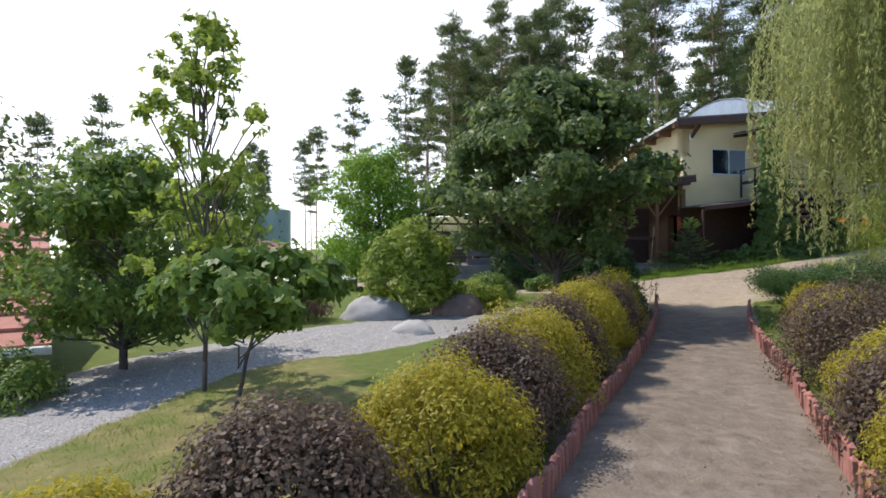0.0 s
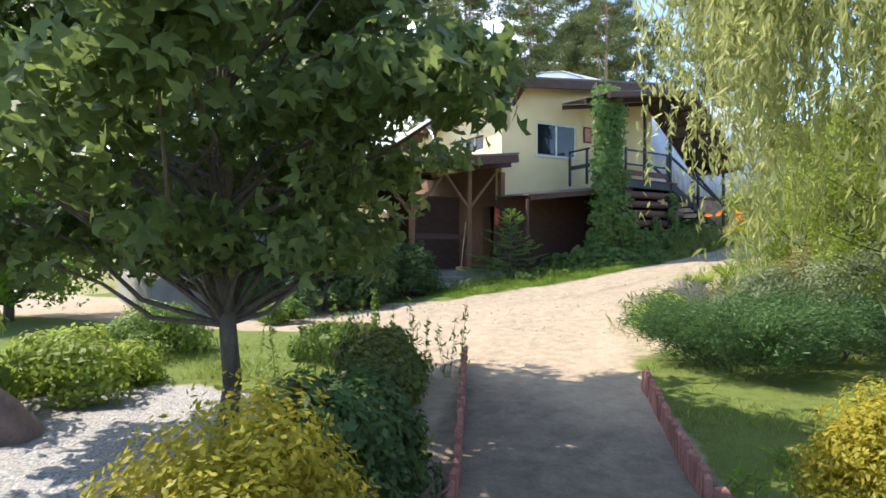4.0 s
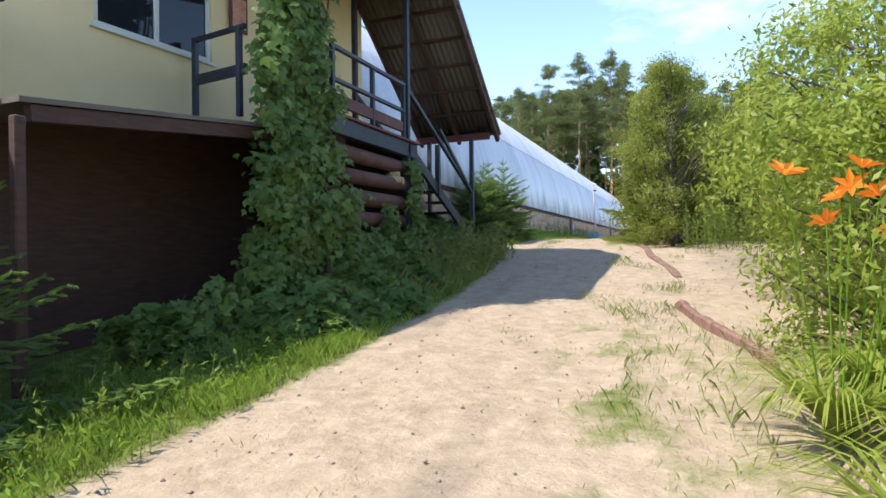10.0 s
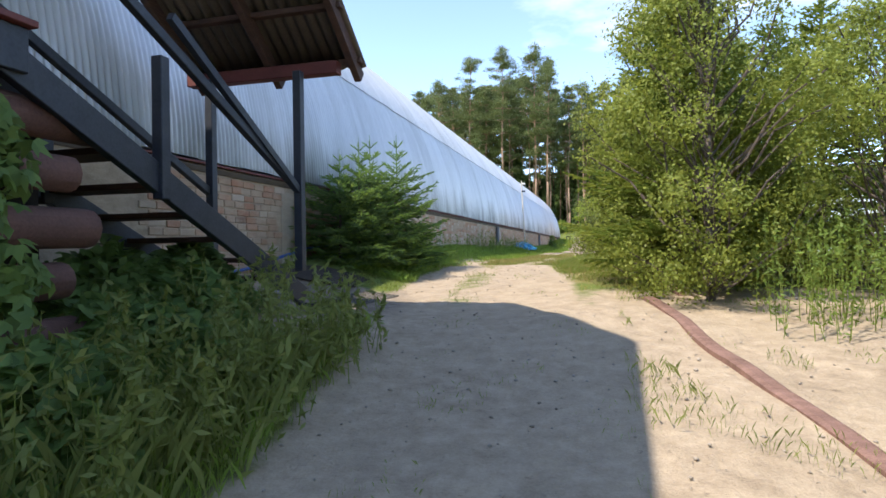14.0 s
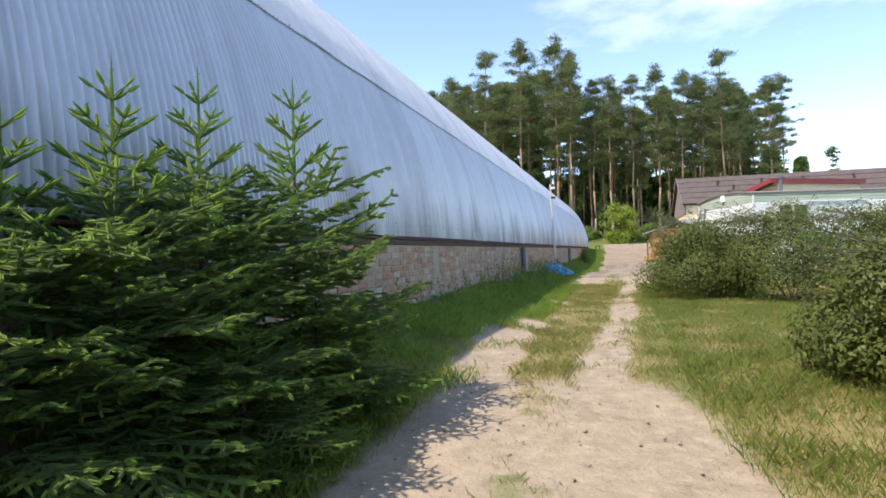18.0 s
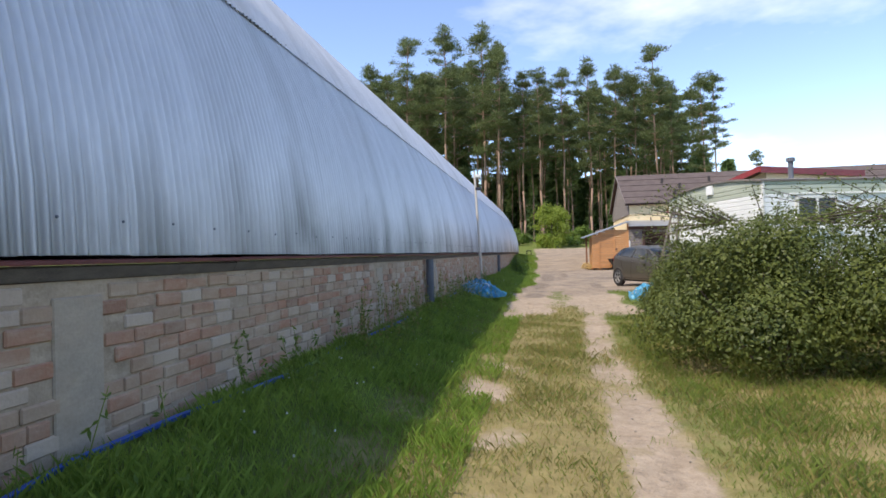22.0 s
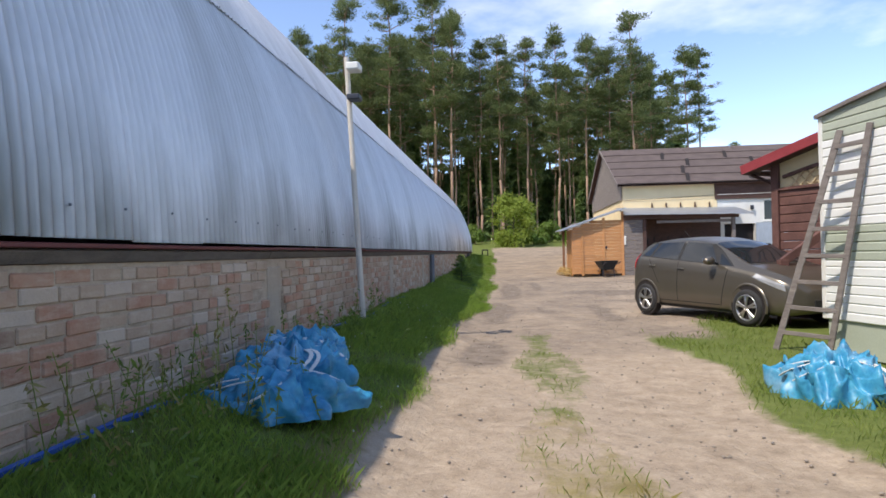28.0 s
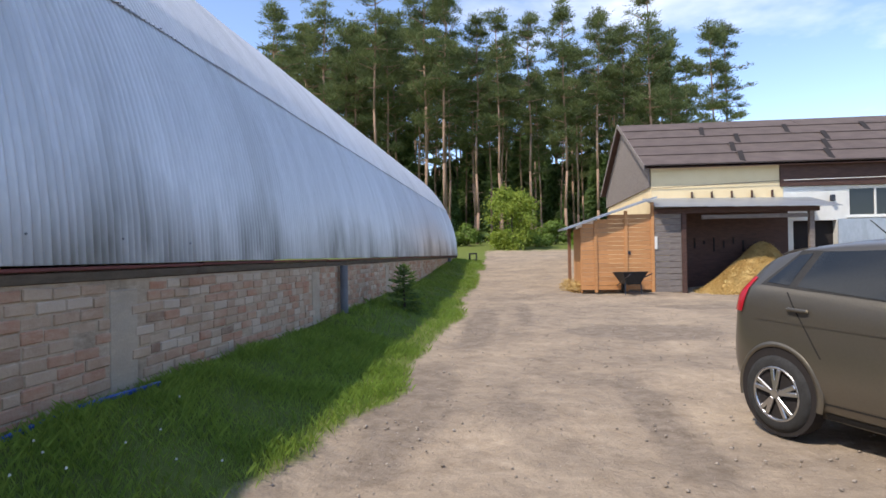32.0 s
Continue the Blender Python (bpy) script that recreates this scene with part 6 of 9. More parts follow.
def car_side(y, z):
    """Half width of the car's side at a place along it and a height."""
    zb, zk, zt_, w, wt = car_at(y)
    zr = zk + (zt_ - zk) * 0.84
    if z <= zk:
        return w * float(np.interp((z - zb) / (zk - zb), (0, 0.1, 0.3, 0.55, 0.72, 0.9, 1), (0.9, 0.965, 1.0, 0.998, 0.985, 0.972, 0.945)))
    f = min(1.0, (z - zk) / max(zr - zk, 1e-4))
    return w * 0.945 + (wt - w * 0.945) * (f ** 1.15)


def car_lid(x, y):
    """Height of the bonnet, glass and roof at a place across the car."""
    zb, zk, zt_, w, wt = car_at(y)
    zr = zk + (zt_ - zk) * 0.84
    return zr + (zt_ - zr) * (1 - min(1.0, abs(x) / wt) ** 2.6) ** (1 / 1.6)


rows_c = []
for y in np.linspace(CAR_Y[0], CAR_Y[-1], 110):
    zb, zk, zt_, w, wt = car_at(y)
    zr = zk + (zt_ - zk) * 0.84
    half = [(car_side(y, z), z) for z in np.linspace(zb, zk, 12)] + [(car_side(y, z), z) for z in np.linspace(zk, zr, 7)[1:]]
    half += [(x, car_lid(x, y)) for x in wt * np.cos(np.linspace(0, math.pi / 2, 9)[1:])]
    rows_c.append([(x, y, z) for x, z in half] + [(-x, y, z) for x, z in half[-2::-1]])
nr, nc = len(rows_c), len(rows_c[0])
fc = [(i * nc + j, i * nc + j + 1, (i + 1) * nc + j + 1, (i + 1) * nc + j) for i in range(nr - 1) for j in range(nc - 1)]
fc += [(i * nc + nc - 1, i * nc, (i + 1) * nc, (i + 1) * nc + nc - 1) for i in range(nr - 1)]
fc += [tuple(range(nc - 1, -1, -1)), tuple((nr - 1) * nc + j for j in range(nc))]
me = mesh("body", [v for r_ in rows_c for v in r_], fc, M_CARPAINT, True)
bm = B()
bm.from_mesh(me)
bmesh.ops.recalc_face_normals(bm, faces=bm.faces)
bm.to_mesh(me)
bm.free()
put("body", me, car)


def side_patch(quad, s, lift=0.004, n=10):
    """A patch that follows the car's side between four (y, z) corners."""
    v = []
    for i in range(n + 1):
        for j in range(n + 1):
            a, b = i / n, j / n
            y = (quad[0][0] * (1 - a) + quad[1][0] * a) * (1 - b) + (quad[3][0] * (1 - a) + quad[2][0] * a) * b
            z = (quad[0][1] * (1 - a) + quad[1][1] * a) * (1 - b) + (quad[3][1] * (1 - a) + quad[2][1] * a) * b
            v.append((s * (car_side(y, z) + lift), y, z))
    f = np.array([(i * (n + 1) + j, (i + 1) * (n + 1) + j, (i + 1) * (n + 1) + j + 1, i * (n + 1) + j + 1) for i in range(n) for j in range(n)])
    return v, f


def lid_patch(y0, x0, y1, x1, lift=0.006, n=12):
    """A patch that follows the top of the car between two cross lines."""
    v = []
    for i in range(n + 1):
        for j in range(n + 1):
            y = y0 + (y1 - y0) * i / n
            x = (x0 + (x1 - x0) * i / n) * (2 * j / n - 1)
            v.append((x, y, car_lid(x, y) + lift))
    f = np.array([(i * (n + 1) + j, (i + 1) * (n + 1) + j, (i + 1) * (n + 1) + j + 1, i * (n + 1) + j + 1) for i in range(n) for j in range(n)])
    return v, f


M_SEAM = mat("dark_door_gap", (0.012, 0.011, 0.01), (0.02, 0.018, 0.016), 5, 0.8, 0)
M_TAIL = mat("tail_lamp_red", (0.4, 0.01, 0.02), (0.5, 0.015, 0.03), 2, 0.2, 0)
M_LENS = mat("clear_lamp_lens", (0.45, 0.46, 0.47), (0.6, 0.61, 0.62), 6, 0.12, 0, metal=0.5)
for s in (-1, 1):
    for nm, quad, mt, lift in (
            ("window_surround", ((-1.42, 1.13), (0.97, 0.955), (0.42, 1.335), (-1.2, 1.4)), M_RUBBER, 0.003),
            ("side_window", ((-1.07, 1.125), (-0.36, 1.06), (-0.34, 1.395), (-1.0, 1.385)), M_GLASSDARK, 0.007),
            ("side_window", ((-0.28, 1.055), (0.62, 0.99), (0.3, 1.345), (-0.27, 1.395)), M_GLASSDARK, 0.007),
            ("quarter_window", ((-1.36, 1.15), (-1.14, 1.13), (-1.08, 1.375), (-1.2, 1.36)), M_GLASSDARK, 0.007),
            ("quarter_window", ((0.68, 0.99), (0.92, 0.965), (0.6, 1.17), (0.58, 1.16)), M_GLASSDARK, 0.007),
            ("door_gap", ((-0.325, 0.3), (-0.31, 0.3), (-0.31, 1.03), (-0.325, 1.03)), M_SEAM, 0.002),
            ("door_gap", ((0.72, 0.3), (0.735, 0.3), (0.87, 0.9), (0.855, 0.9)), M_SEAM, 0.002),
            ("door_gap", ((-0.84, 0.62), (-0.825, 0.62), (-1.13, 1.08), (-1.145, 1.08)), M_SEAM, 0.002),
            ("door_gap", ((-0.82, 0.3), (0.72, 0.3), (0.72, 0.312), (-0.82, 0.312)), M_SEAM, 0.002),
            ("sill_trim", ((-0.84, 0.19), (0.92, 0.19), (0.92, 0.235), (-0.84, 0.235)), M_RUBBER, 0.008),
            ("tail_lamp", ((-1.755, 0.9), (-1.6, 0.9), (-1.5, 1.18), (-1.62, 1.2)), M_TAIL, 0.008),
            ("head_lamp", ((1.36, 0.79), (1.88, 0.58), (1.86, 0.68), (1.42, 0.85)), M_LENS, 0.006),
            ("fuel_flap", ((-1.5, 0.78), (-1.34, 0.78), (-1.34, 0.94), (-1.5, 0.94)), M_CARPAINT, 0.003) if s < 0 else
            ("shoulder_crease", ((-1.4, 0.855), (0.6, 0.80), (0.6, 0.806), (-1.4, 0.862)), M_CARPAINT, 0.005)):
        v, f = side_patch(quad, s, lift)
        put(nm, mesh(nm, v, f, mt, True), car)
    for hy, hz in ((-0.22, 0.905), (-1.02, 0.955)):
        xh = car_side(hy, hz)
        part("door_handle", beam(B(), (s * (xh + 0.018), hy - 0.09, hz), (s * (xh + 0.018), hy + 0.09, hz - 0.008), 0.03, 0.03, 0.01), M_CARPAINT, car)
    mir = put("mirror", None, car)
    bm = B()
    bmesh.ops.create_icosphere(bm, subdivisions=3, radius=1.0, matrix=Matrix.Translation((s * 0.955, 0.6, 1.05)) @ Matrix.Diagonal((0.105, 0.075, 0.072, 1)))
    part("shell", bm, M_CARPAINT, mir, smooth=True)
    part("mirror_glass", box(B(), s * 0.955 - 0.075, 0.53, 1.0, s * 0.955 + 0.075, 0.537, 1.1, 0.003), M_CHROME, mir)
    part("arm", box(B(), s * 0.84 - 0.05, 0.58, 0.985, s * 0.84 + 0.06, 0.64, 1.025, 0.01), M_RUBBER, mir)
    for sy in (-1.2, 1.29):
        w = put("wheel", None, car, m=Matrix.Translation((s * 0.74, sy, 0.3)))
        xa = car_side(sy, 0.5) - 0.74
        part("arch", rod(B(), (0, 0, 0.02), (s * (xa + 0.006), 0, 0.02), 0.34, None, 36), M_BLACK, w)
        bm = B()
        nn = 40
        lips = [[bm.verts.new((s * (xa + dx_), r_ * math.cos(math.pi * k / nn * 1.16 - 0.25), 0.02 + r_ * math.sin(math.pi * k / nn * 1.16 - 0.25))) for k in range(nn + 1)] for r_, dx_ in ((0.336, -0.01), (0.338, 0.014), (0.362, 0.012), (0.378, -0.006))]
        for ra, rb_ in zip(lips[:-1], lips[1:]):
            for k in range(nn):
                bm.faces.new((ra[k], ra[k + 1], rb_[k + 1], rb_[k]))
        part("arch_lip", bm, M_CARPAINT, w, smooth=True)
        bm = B()
        prof = [(0.19, -0.1), (0.25, -0.105), (0.29, -0.08), (0.302, 0), (0.29, 0.08), (0.25, 0.105), (0.205, 0.098)]
        rings = [[bm.verts.new((x_ + s * 0.045, r_ * math.cos(6.2832 * k / nn), r_ * math.sin(6.2832 * k / nn))) for k in range(nn)] for r_, x_ in prof]
        for ra, rb_ in zip(rings[:-1], rings[1:]):
            for k in range(nn):
                bm.faces.new((ra[k], ra[(k + 1) % nn], rb_[(k + 1) % nn], rb_[k]))
        part("tyre", bm, M_RUBBER, w, smooth=True)
        part("brake_disc", rod(B(), (s * 0.08, 0, 0), (s * 0.09, 0, 0), 0.13, None, 24), M_PIPE, w)
        bm = B()
        rims = [[bm.verts.new((s * x_, r_ * math.cos(6.2832 * k / nn), r_ * math.sin(6.2832 * k / nn))) for k in range(nn)] for r_, x_ in ((0.2, 0.05), (0.188, 0.13), (0.196, 0.146), (0.21, 0.144), (0.212, 0.12))]
        for ra, rb_ in zip(rims[:-1], rims[1:]):
            for k in range(nn):
                bm.faces.new((ra[k], ra[(k + 1) % nn], rb_[(k + 1) % nn], rb_[k]))
        part("rim", bm, M_CHROME, w, smooth=True)
        for k in range(5):
            a = 6.2832 * k / 5 + 0.3
            bm = B()
            for da in (-0.16, 0.16):
                beam(bm, (s * 0.145, 0.035 * math.cos(a), 0.035 * math.sin(a)), (s * 0.138, 0.192 * math.cos(a + da), 0.192 * math.sin(a + da)), 0.034, 0.02, 0.005, up=(1, 0, 0))
            part("spoke", bm, M_CHROME, w)
        part("hub_cap", rod(B(), (s * 0.12, 0, 0), (s * 0.156, 0, 0), 0.042, 0.034, 16), M_CHROME, w)
for nm, ya, xa, yb, xb, mt in (("windscreen", 1.16, 0.64, 0.36, 0.53, M_GLASSDARK), ("rear_window", -1.69, 0.46, -1.5, 0.44, M_GLASSDARK), ("bonnet_gap", 1.215, 0.66, 1.2, 0.66, M_SEAM), ("roof_spoiler", -1.47, 0.5, -1.36, 0.5, M_CARPAINT)):
    v, f = lid_patch(ya, xa, yb, xb, 0.006 if nm != "roof_spoiler" else 0.02)
    put(nm, mesh(nm, v, f, mt, True), car)
part("rear_bumper", box(B(), -0.6, -1.87, 0.38, 0.6, -1.78, 0.52, 0.035), M_RUBBER, car)
part("number_plate", box(B(), -0.26, -1.85, 0.74, 0.26, -1.825, 0.85, 0.004), M_WHITE, car)
part("grille", box(B(), -0.38, 2.03, 0.3, 0.38, 2.09, 0.46, 0.02), M_RUBBER, car)
part("aerial", rod(B(), (0, -0.9, 1.47), (0, -1.08, 1.63), 0.006, 0.004, 6), M_RUBBER, car)

# ---- mobile home ----
mh = thing("mobile_home", pose(6.02, 7.45, 0, 0, 0, -76.0), "white ribbed mobile home with sage green bands and arched end", "mobile home")
MW, ML = 4.64, 11.0
ztop = lambda x: 2.45 + 0.19 * (1 - ((x - MW / 2) / (MW / 2)) ** 2)
for z0, z1, mt in ((0.0, 0.7, M_CARAVAN), (0.7, 1.1, M_SAGE), (1.1, 2.13, M_CARAVAN), (2.13, 2.45, M_SAGE)):
    z = z0
    while z < z1 - 0.01:
        h_ = min(0.104, z1 - z)
        part("panel", box(B(), 0, -0.012, z, MW, 0.03, z + h_ - 0.003, 0.012), mt, mh)
        part("panel", box(B(), MW - 0.03, 0.03, z, MW + 0.012, ML, z + h_ - 0.003, 0.012), mt, mh)
        z += h_
part("core", box(B(), 0.02, 0.02, -0.4, MW - 0.02, ML, 2.44), M_SAGE, mh)
n_ = 20
bm = B()
a = [bm.verts.new((MW * k / n_, -0.004, ztop(MW * k / n_))) for k in range(n_ + 1)]
lo_ = [bm.verts.new((MW * k / n_, -0.004, 2.44)) for k in range(n_ + 1)]
for k in range(n_):
    bm.faces.new((lo_[k], lo_[k + 1], a[k + 1], a[k]))
thick(bm, 0.03)
part("gable_panel", bm, M_SAGE, mh)
bm = B()
a = [bm.verts.new((-0.05 + (MW + 0.1) * k / n_, -0.06, ztop(MW * k / n_) + 0.004)) for k in range(n_ + 1)]
b = [bm.verts.new((v.co.x, ML, v.co.z)) for v in a]
for k in range(n_):
    bm.faces.new((a[k], a[k + 1], b[k + 1], b[k]))
thick(bm, 0.045)
part("roof", bm, M_GREYWOOD, mh)
for xx in (0.0, MW):
    part("corner_trim", box(B(), xx - 0.03, -0.025, 0.0, xx + 0.03, 0.03, 2.46, 0.008), M_WHITE, mh)
part("vent", box(B(), 2.25, -0.07, 2.32, 2.55, -0.005, 2.56, 0.012), M_CARAVAN, mh)
window(mh, pose(MW + 0.03, 0.75, 1.35, 0, 0, 90), 1.0, 0.72)
part("awning_rail", box(B(), MW + 0.015, 0.6, 2.1, MW + 0.06, 3.6, 2.14, 0.006), M_WHITE, mh)
part("flue", rod(B(), (MW - 1.2, 1.5, 2.5), (MW - 1.2, 1.5, 3.05), 0.06, None, 10), M_PIPE, mh)
part("flue_cap", rod(B(), (MW - 1.2, 1.5, 3.03), (MW - 1.2, 1.5, 3.12), 0.1, None, 10), M_PIPE, mh)

# ladder leaning on the mobile home
ld = thing("ladder", pose(0, 0, 0), "grey wooden ladder leaning against the mobile home", "ladder")
L0, L1 = (Vector((5.5, 7.6, gz(5.5, 7.6))), Vector((5.92, 7.2, gz(5.9, 7.2)))), (Vector((6.05, 7.1, 2.2)), Vector((6.15, 6.7, 2.2)))
for k in (0, 1):
    part("rail", beam(B(), L0[k], L1[k], 0.03, 0.07, 0.004), M_GREYWOOD, ld)
for k in range(8):
    t = (k + 0.7) / 8.3
    part("rung", beam(B(), L0[0].lerp(L1[0], t), L0[1].lerp(L1[1], t), 0.03, 0.05, 0.004), M_GREYWOOD, ld)

# ---- red-roofed summer house ----
rh = thing("summer_house", pose(6.82, 11.96, 0, 0, 0, -58.6), "dark plank summer house with dark red roof and lattice panel", "house")
RW, RS = 3.96, 0.245
for i in range(15):
    z = -0.5 + i * 0.165
    part("plank", box(B(), 0.5, 0.32 + 0.004 * (i % 2), z, RW - 0.1, 0.38, z + 0.155, 0.012), M_LOG, rh)
    part("plank", box(B(), 0.42, 0.46, z, 0.48, 4.6, z + 0.155, 0.012), M_LOG, rh)
part("corner_post", box(B(), 0.36, 0.28, -0.5, 0.5, 0.44, 2.44, 0.01), M_LOG, rh)
top = lambda x: 2.36 + RS * x
bm = B()
for y in (0.36, 0.46):
    bm.faces.new([bm.verts.new((x, y, z)) for x, z in ((0.5, 1.97), (RW - 0.1, 1.97), (RW - 0.1, top(RW - 0.1)), (0.5, top(0.5)))])
bmesh.ops.bridge_loops(bm, edges=bm.edges[:])
part("cream_panel", bm, M_CREAM, rh)
part("side_wall", box(B(), RW - 0.1, 0.36, -0.5, RW, 4.6, top(RW - 0.1)), M_CREAM, rh)
lat = put("lattice", None, rh)
arc = lambda x: 2.18 + 0.2 * math.sin(math.pi * min(max((x - 0.6) / 2.6, 0), 1))
for i in range(16):
    for s in (-1, 1):
        x = 0.35 + i * 0.19
        t = min(1.0, (arc(x + s * 0.25) - 1.98) / 0.5)
        if 0.55 < x < 3.1 and 0.55 < x + s * 0.5 * t < 3.15:
            part("slat", beam(B(), (x, 0.325 - 0.012 * s, 1.98), (x + s * 0.5 * t, 0.325 - 0.012 * s, 1.98 + 0.5 * t), 0.02, 0.03, up=(0, 1, 0)), M_CUT, lat)
bm = B()
for i in range(20):
    xa, xb = 0.6 + i * 0.13, 0.6 + (i + 1) * 0.13
    beam(bm, (xa, 0.31, arc(xa)), (xb, 0.31, arc(xb)), 0.05, 0.06)
part("lattice_arch", bm, M_LOG, rh)
part("lattice_sill", box(B(), 0.5, 0.28, 1.93, 3.3, 0.33, 1.985, 0.005), M_LOG, rh)
part("roof_slope", beam(B(), (0.0, 2.4, 2.43), (RW + 0.1, 2.4, 2.43 + RS * (RW + 0.1)), 4.8, 0.06, up=(0, 0, 1)), M_REDROOF, rh)
part("bargeboard", beam(B(), (-0.02, -0.03, 2.37), (RW + 0.1, -0.03, 2.37 + RS * (RW + 0.12)), 0.05, 0.17), M_REDROOF, rh)
part("high_fascia", beam(B(), (RW + 0.12, -0.03, 2.38 + RS * RW), (RW + 0.12, 4.8, 2.38 + RS * RW), 0.05, 0.2), M_REDROOF, rh)
part("soffit", beam(B(), (0.05, 0.17, 2.35), (RW, 0.17, 2.35 + RS * RW), 0.36, 0.03), M_DARKWOOD, rh)
part("gutter", rod(B(), (0.0, -0.02, 2.33), (0.0, 4.6, 2.33), 0.05, None, 8), M_DARKWOOD, rh)
part("downpipe", rod(B(), (0.0, 0.2, 2.3), (0.4, 0.4, 2.05), 0.035, None, 8), M_DARKWOOD, rh)
# stair rail in front of it
rail = thing("stair_rail", pose(0, 0, 0), "dark brown timber stair rail with square post", "railing")
part("post", box(B(), 6.65, 10.1, gz(6.7, 10.2) - 0.1, 6.8, 10.25, 0.66, 0.01), M_LOG, rail)
part("hand_rail", beam(B(), (6.72, 10.17, 0.62), (7.75, 10.24, 1.34), 0.09, 0.13, 0.008), M_LOG, rail)
part("lower_rail", beam(B(), (6.75, 10.17, -0.05), (7.75, 10.24, 0.64), 0.09, 0.13, 0.008), M_LOG, rail)


# ---- blue tarpaulin bundles ----
def bundle(x, y, rx, ry, rz, seed, label, rot=0):
    rng = np.random.default_rng(seed)
    t = thing("tarpaulin_bundle", pose(x, y, gz(x, y), 0, 0, rot), label, "tarpaulin")
    n1, n2 = 120, 48
    v = []
    ph = rng.uniform(0, 6.28, 8)
    for j in range(n2 + 1):
        f = j / n2
        for i in range(n1):
            a = 2 * math.pi * i / n1
            rad = math.cos(f * math.pi / 2) ** 0.6
            fold = 0.12 * math.sin(5 * a + ph[0] + 3 * f) + 0.09 * math.sin(9 * a + ph[1] - 5 * f) + 0.07 * math.sin(16 * a + ph[2] + 9 * f)
            rr = rad * (1 + fold)
            z = rz * math.sin(f * math.pi / 2) ** 0.8 * (1 + 0.22 * math.sin(2 * a + ph[3]) * f * (1 - f) * 3) + rz * f * (0.16 * math.sin(6 * a + 9 * f + ph[4]) + 0.14 * abs(math.sin(4 * a - 14 * f + ph[5])) + 0.09 * math.sin(13 * a + 11 * f + ph[6]))
            q_ = Vector((math.cos(a) * rad * 1.7 + seed * 3, math.sin(a) * rad * 1.7, f * 1.3))
            crease = (1 - abs(noise.noise(q_))) ** 4 * 0.35 + (1 - abs(noise.noise(q_ * 2.3))) ** 5 * 0.22 - 0.2
            z += rz * crease * min(1, f * 4)
            rr *= 1 + 0.25 * crease
            v.append((rx * rr * math.cos(a), ry * rr * math.sin(a), max(-0.02, z) - 0.02))
    f_ = np.array([(j * n1 + i, j * n1 + (i + 1) % n1, (j + 1) * n1 + (i + 1) % n1, (j + 1) * n1 + i) for j in range(n2) for i in range(n1)])
    put("sheet", mesh("sheet", v, f_, M_BLUETARP, True), t)
    for k in range(7):
        bm = B()
        a0 = rng.uniform(0, 6.28)
        last = None
        for q in range(7):
            a, f = a0 + q * 0.12, 0.25 + q * 0.11
            rad = math.cos(f * math.pi / 2) ** 0.6
            p = Vector((rx * rad * math.cos(a) * 1.06, ry * rad * math.sin(a) * 1.06, rz * math.sin(f * math.pi / 2) ** 0.8 + 0.02))
            if last:
                beam(bm, last, p, 0.03, 0.006)
            last = p
        part("strap", bm, M_WHITE, t, "pale tie tape")
    return t


bundle(0.52, 4.35, 0.42, 0.4, 0.24, 1, "crumpled blue tarpaulin sack tied with pale tape", 20)
bundle(0.38, 4.95, 0.45, 0.36, 0.24, 2, "crumpled blue tarpaulin with white stripes on the grass", 65)
bundle(0.62, 3.75, 0.5, 0.36, 0.2, 3, "crumpled blue tarpaulin sack beside the wall", 0)
bundle(4.95, 5.2, 0.4, 0.5, 0.3, 4, "blue tarpaulin sack half under the thorn bush", 0)
bundle(5.5, 4.4, 0.35, 0.4, 0.28, 5, "blue tarpaulin sack half under the thorn bush", 40)
# hose along the wall foot
hose = thing("blue_hose", pose(0, 0, 0), "blue hose lying along the wall foot", "hose")
bm = B()
last = None
for k in range(40):
    y = -19.5 + k * 0.8
    p = Vector((0.12 + 0.06 * math.sin(k * 1.3), y, gz(0.12, y) + (0.16 if y < -16 else 0.03 + 0.02 * math.sin(k))))
    if last:
        rod(bm, last, p, 0.02, None, 6)
    last = p
part("hose", bm, mat("dark_blue_hose", (0.01, 0.05, 0.24), (0.02, 0.09, 0.34), 6, 0.5, 0.1), hose)["kind"] = "stuff"
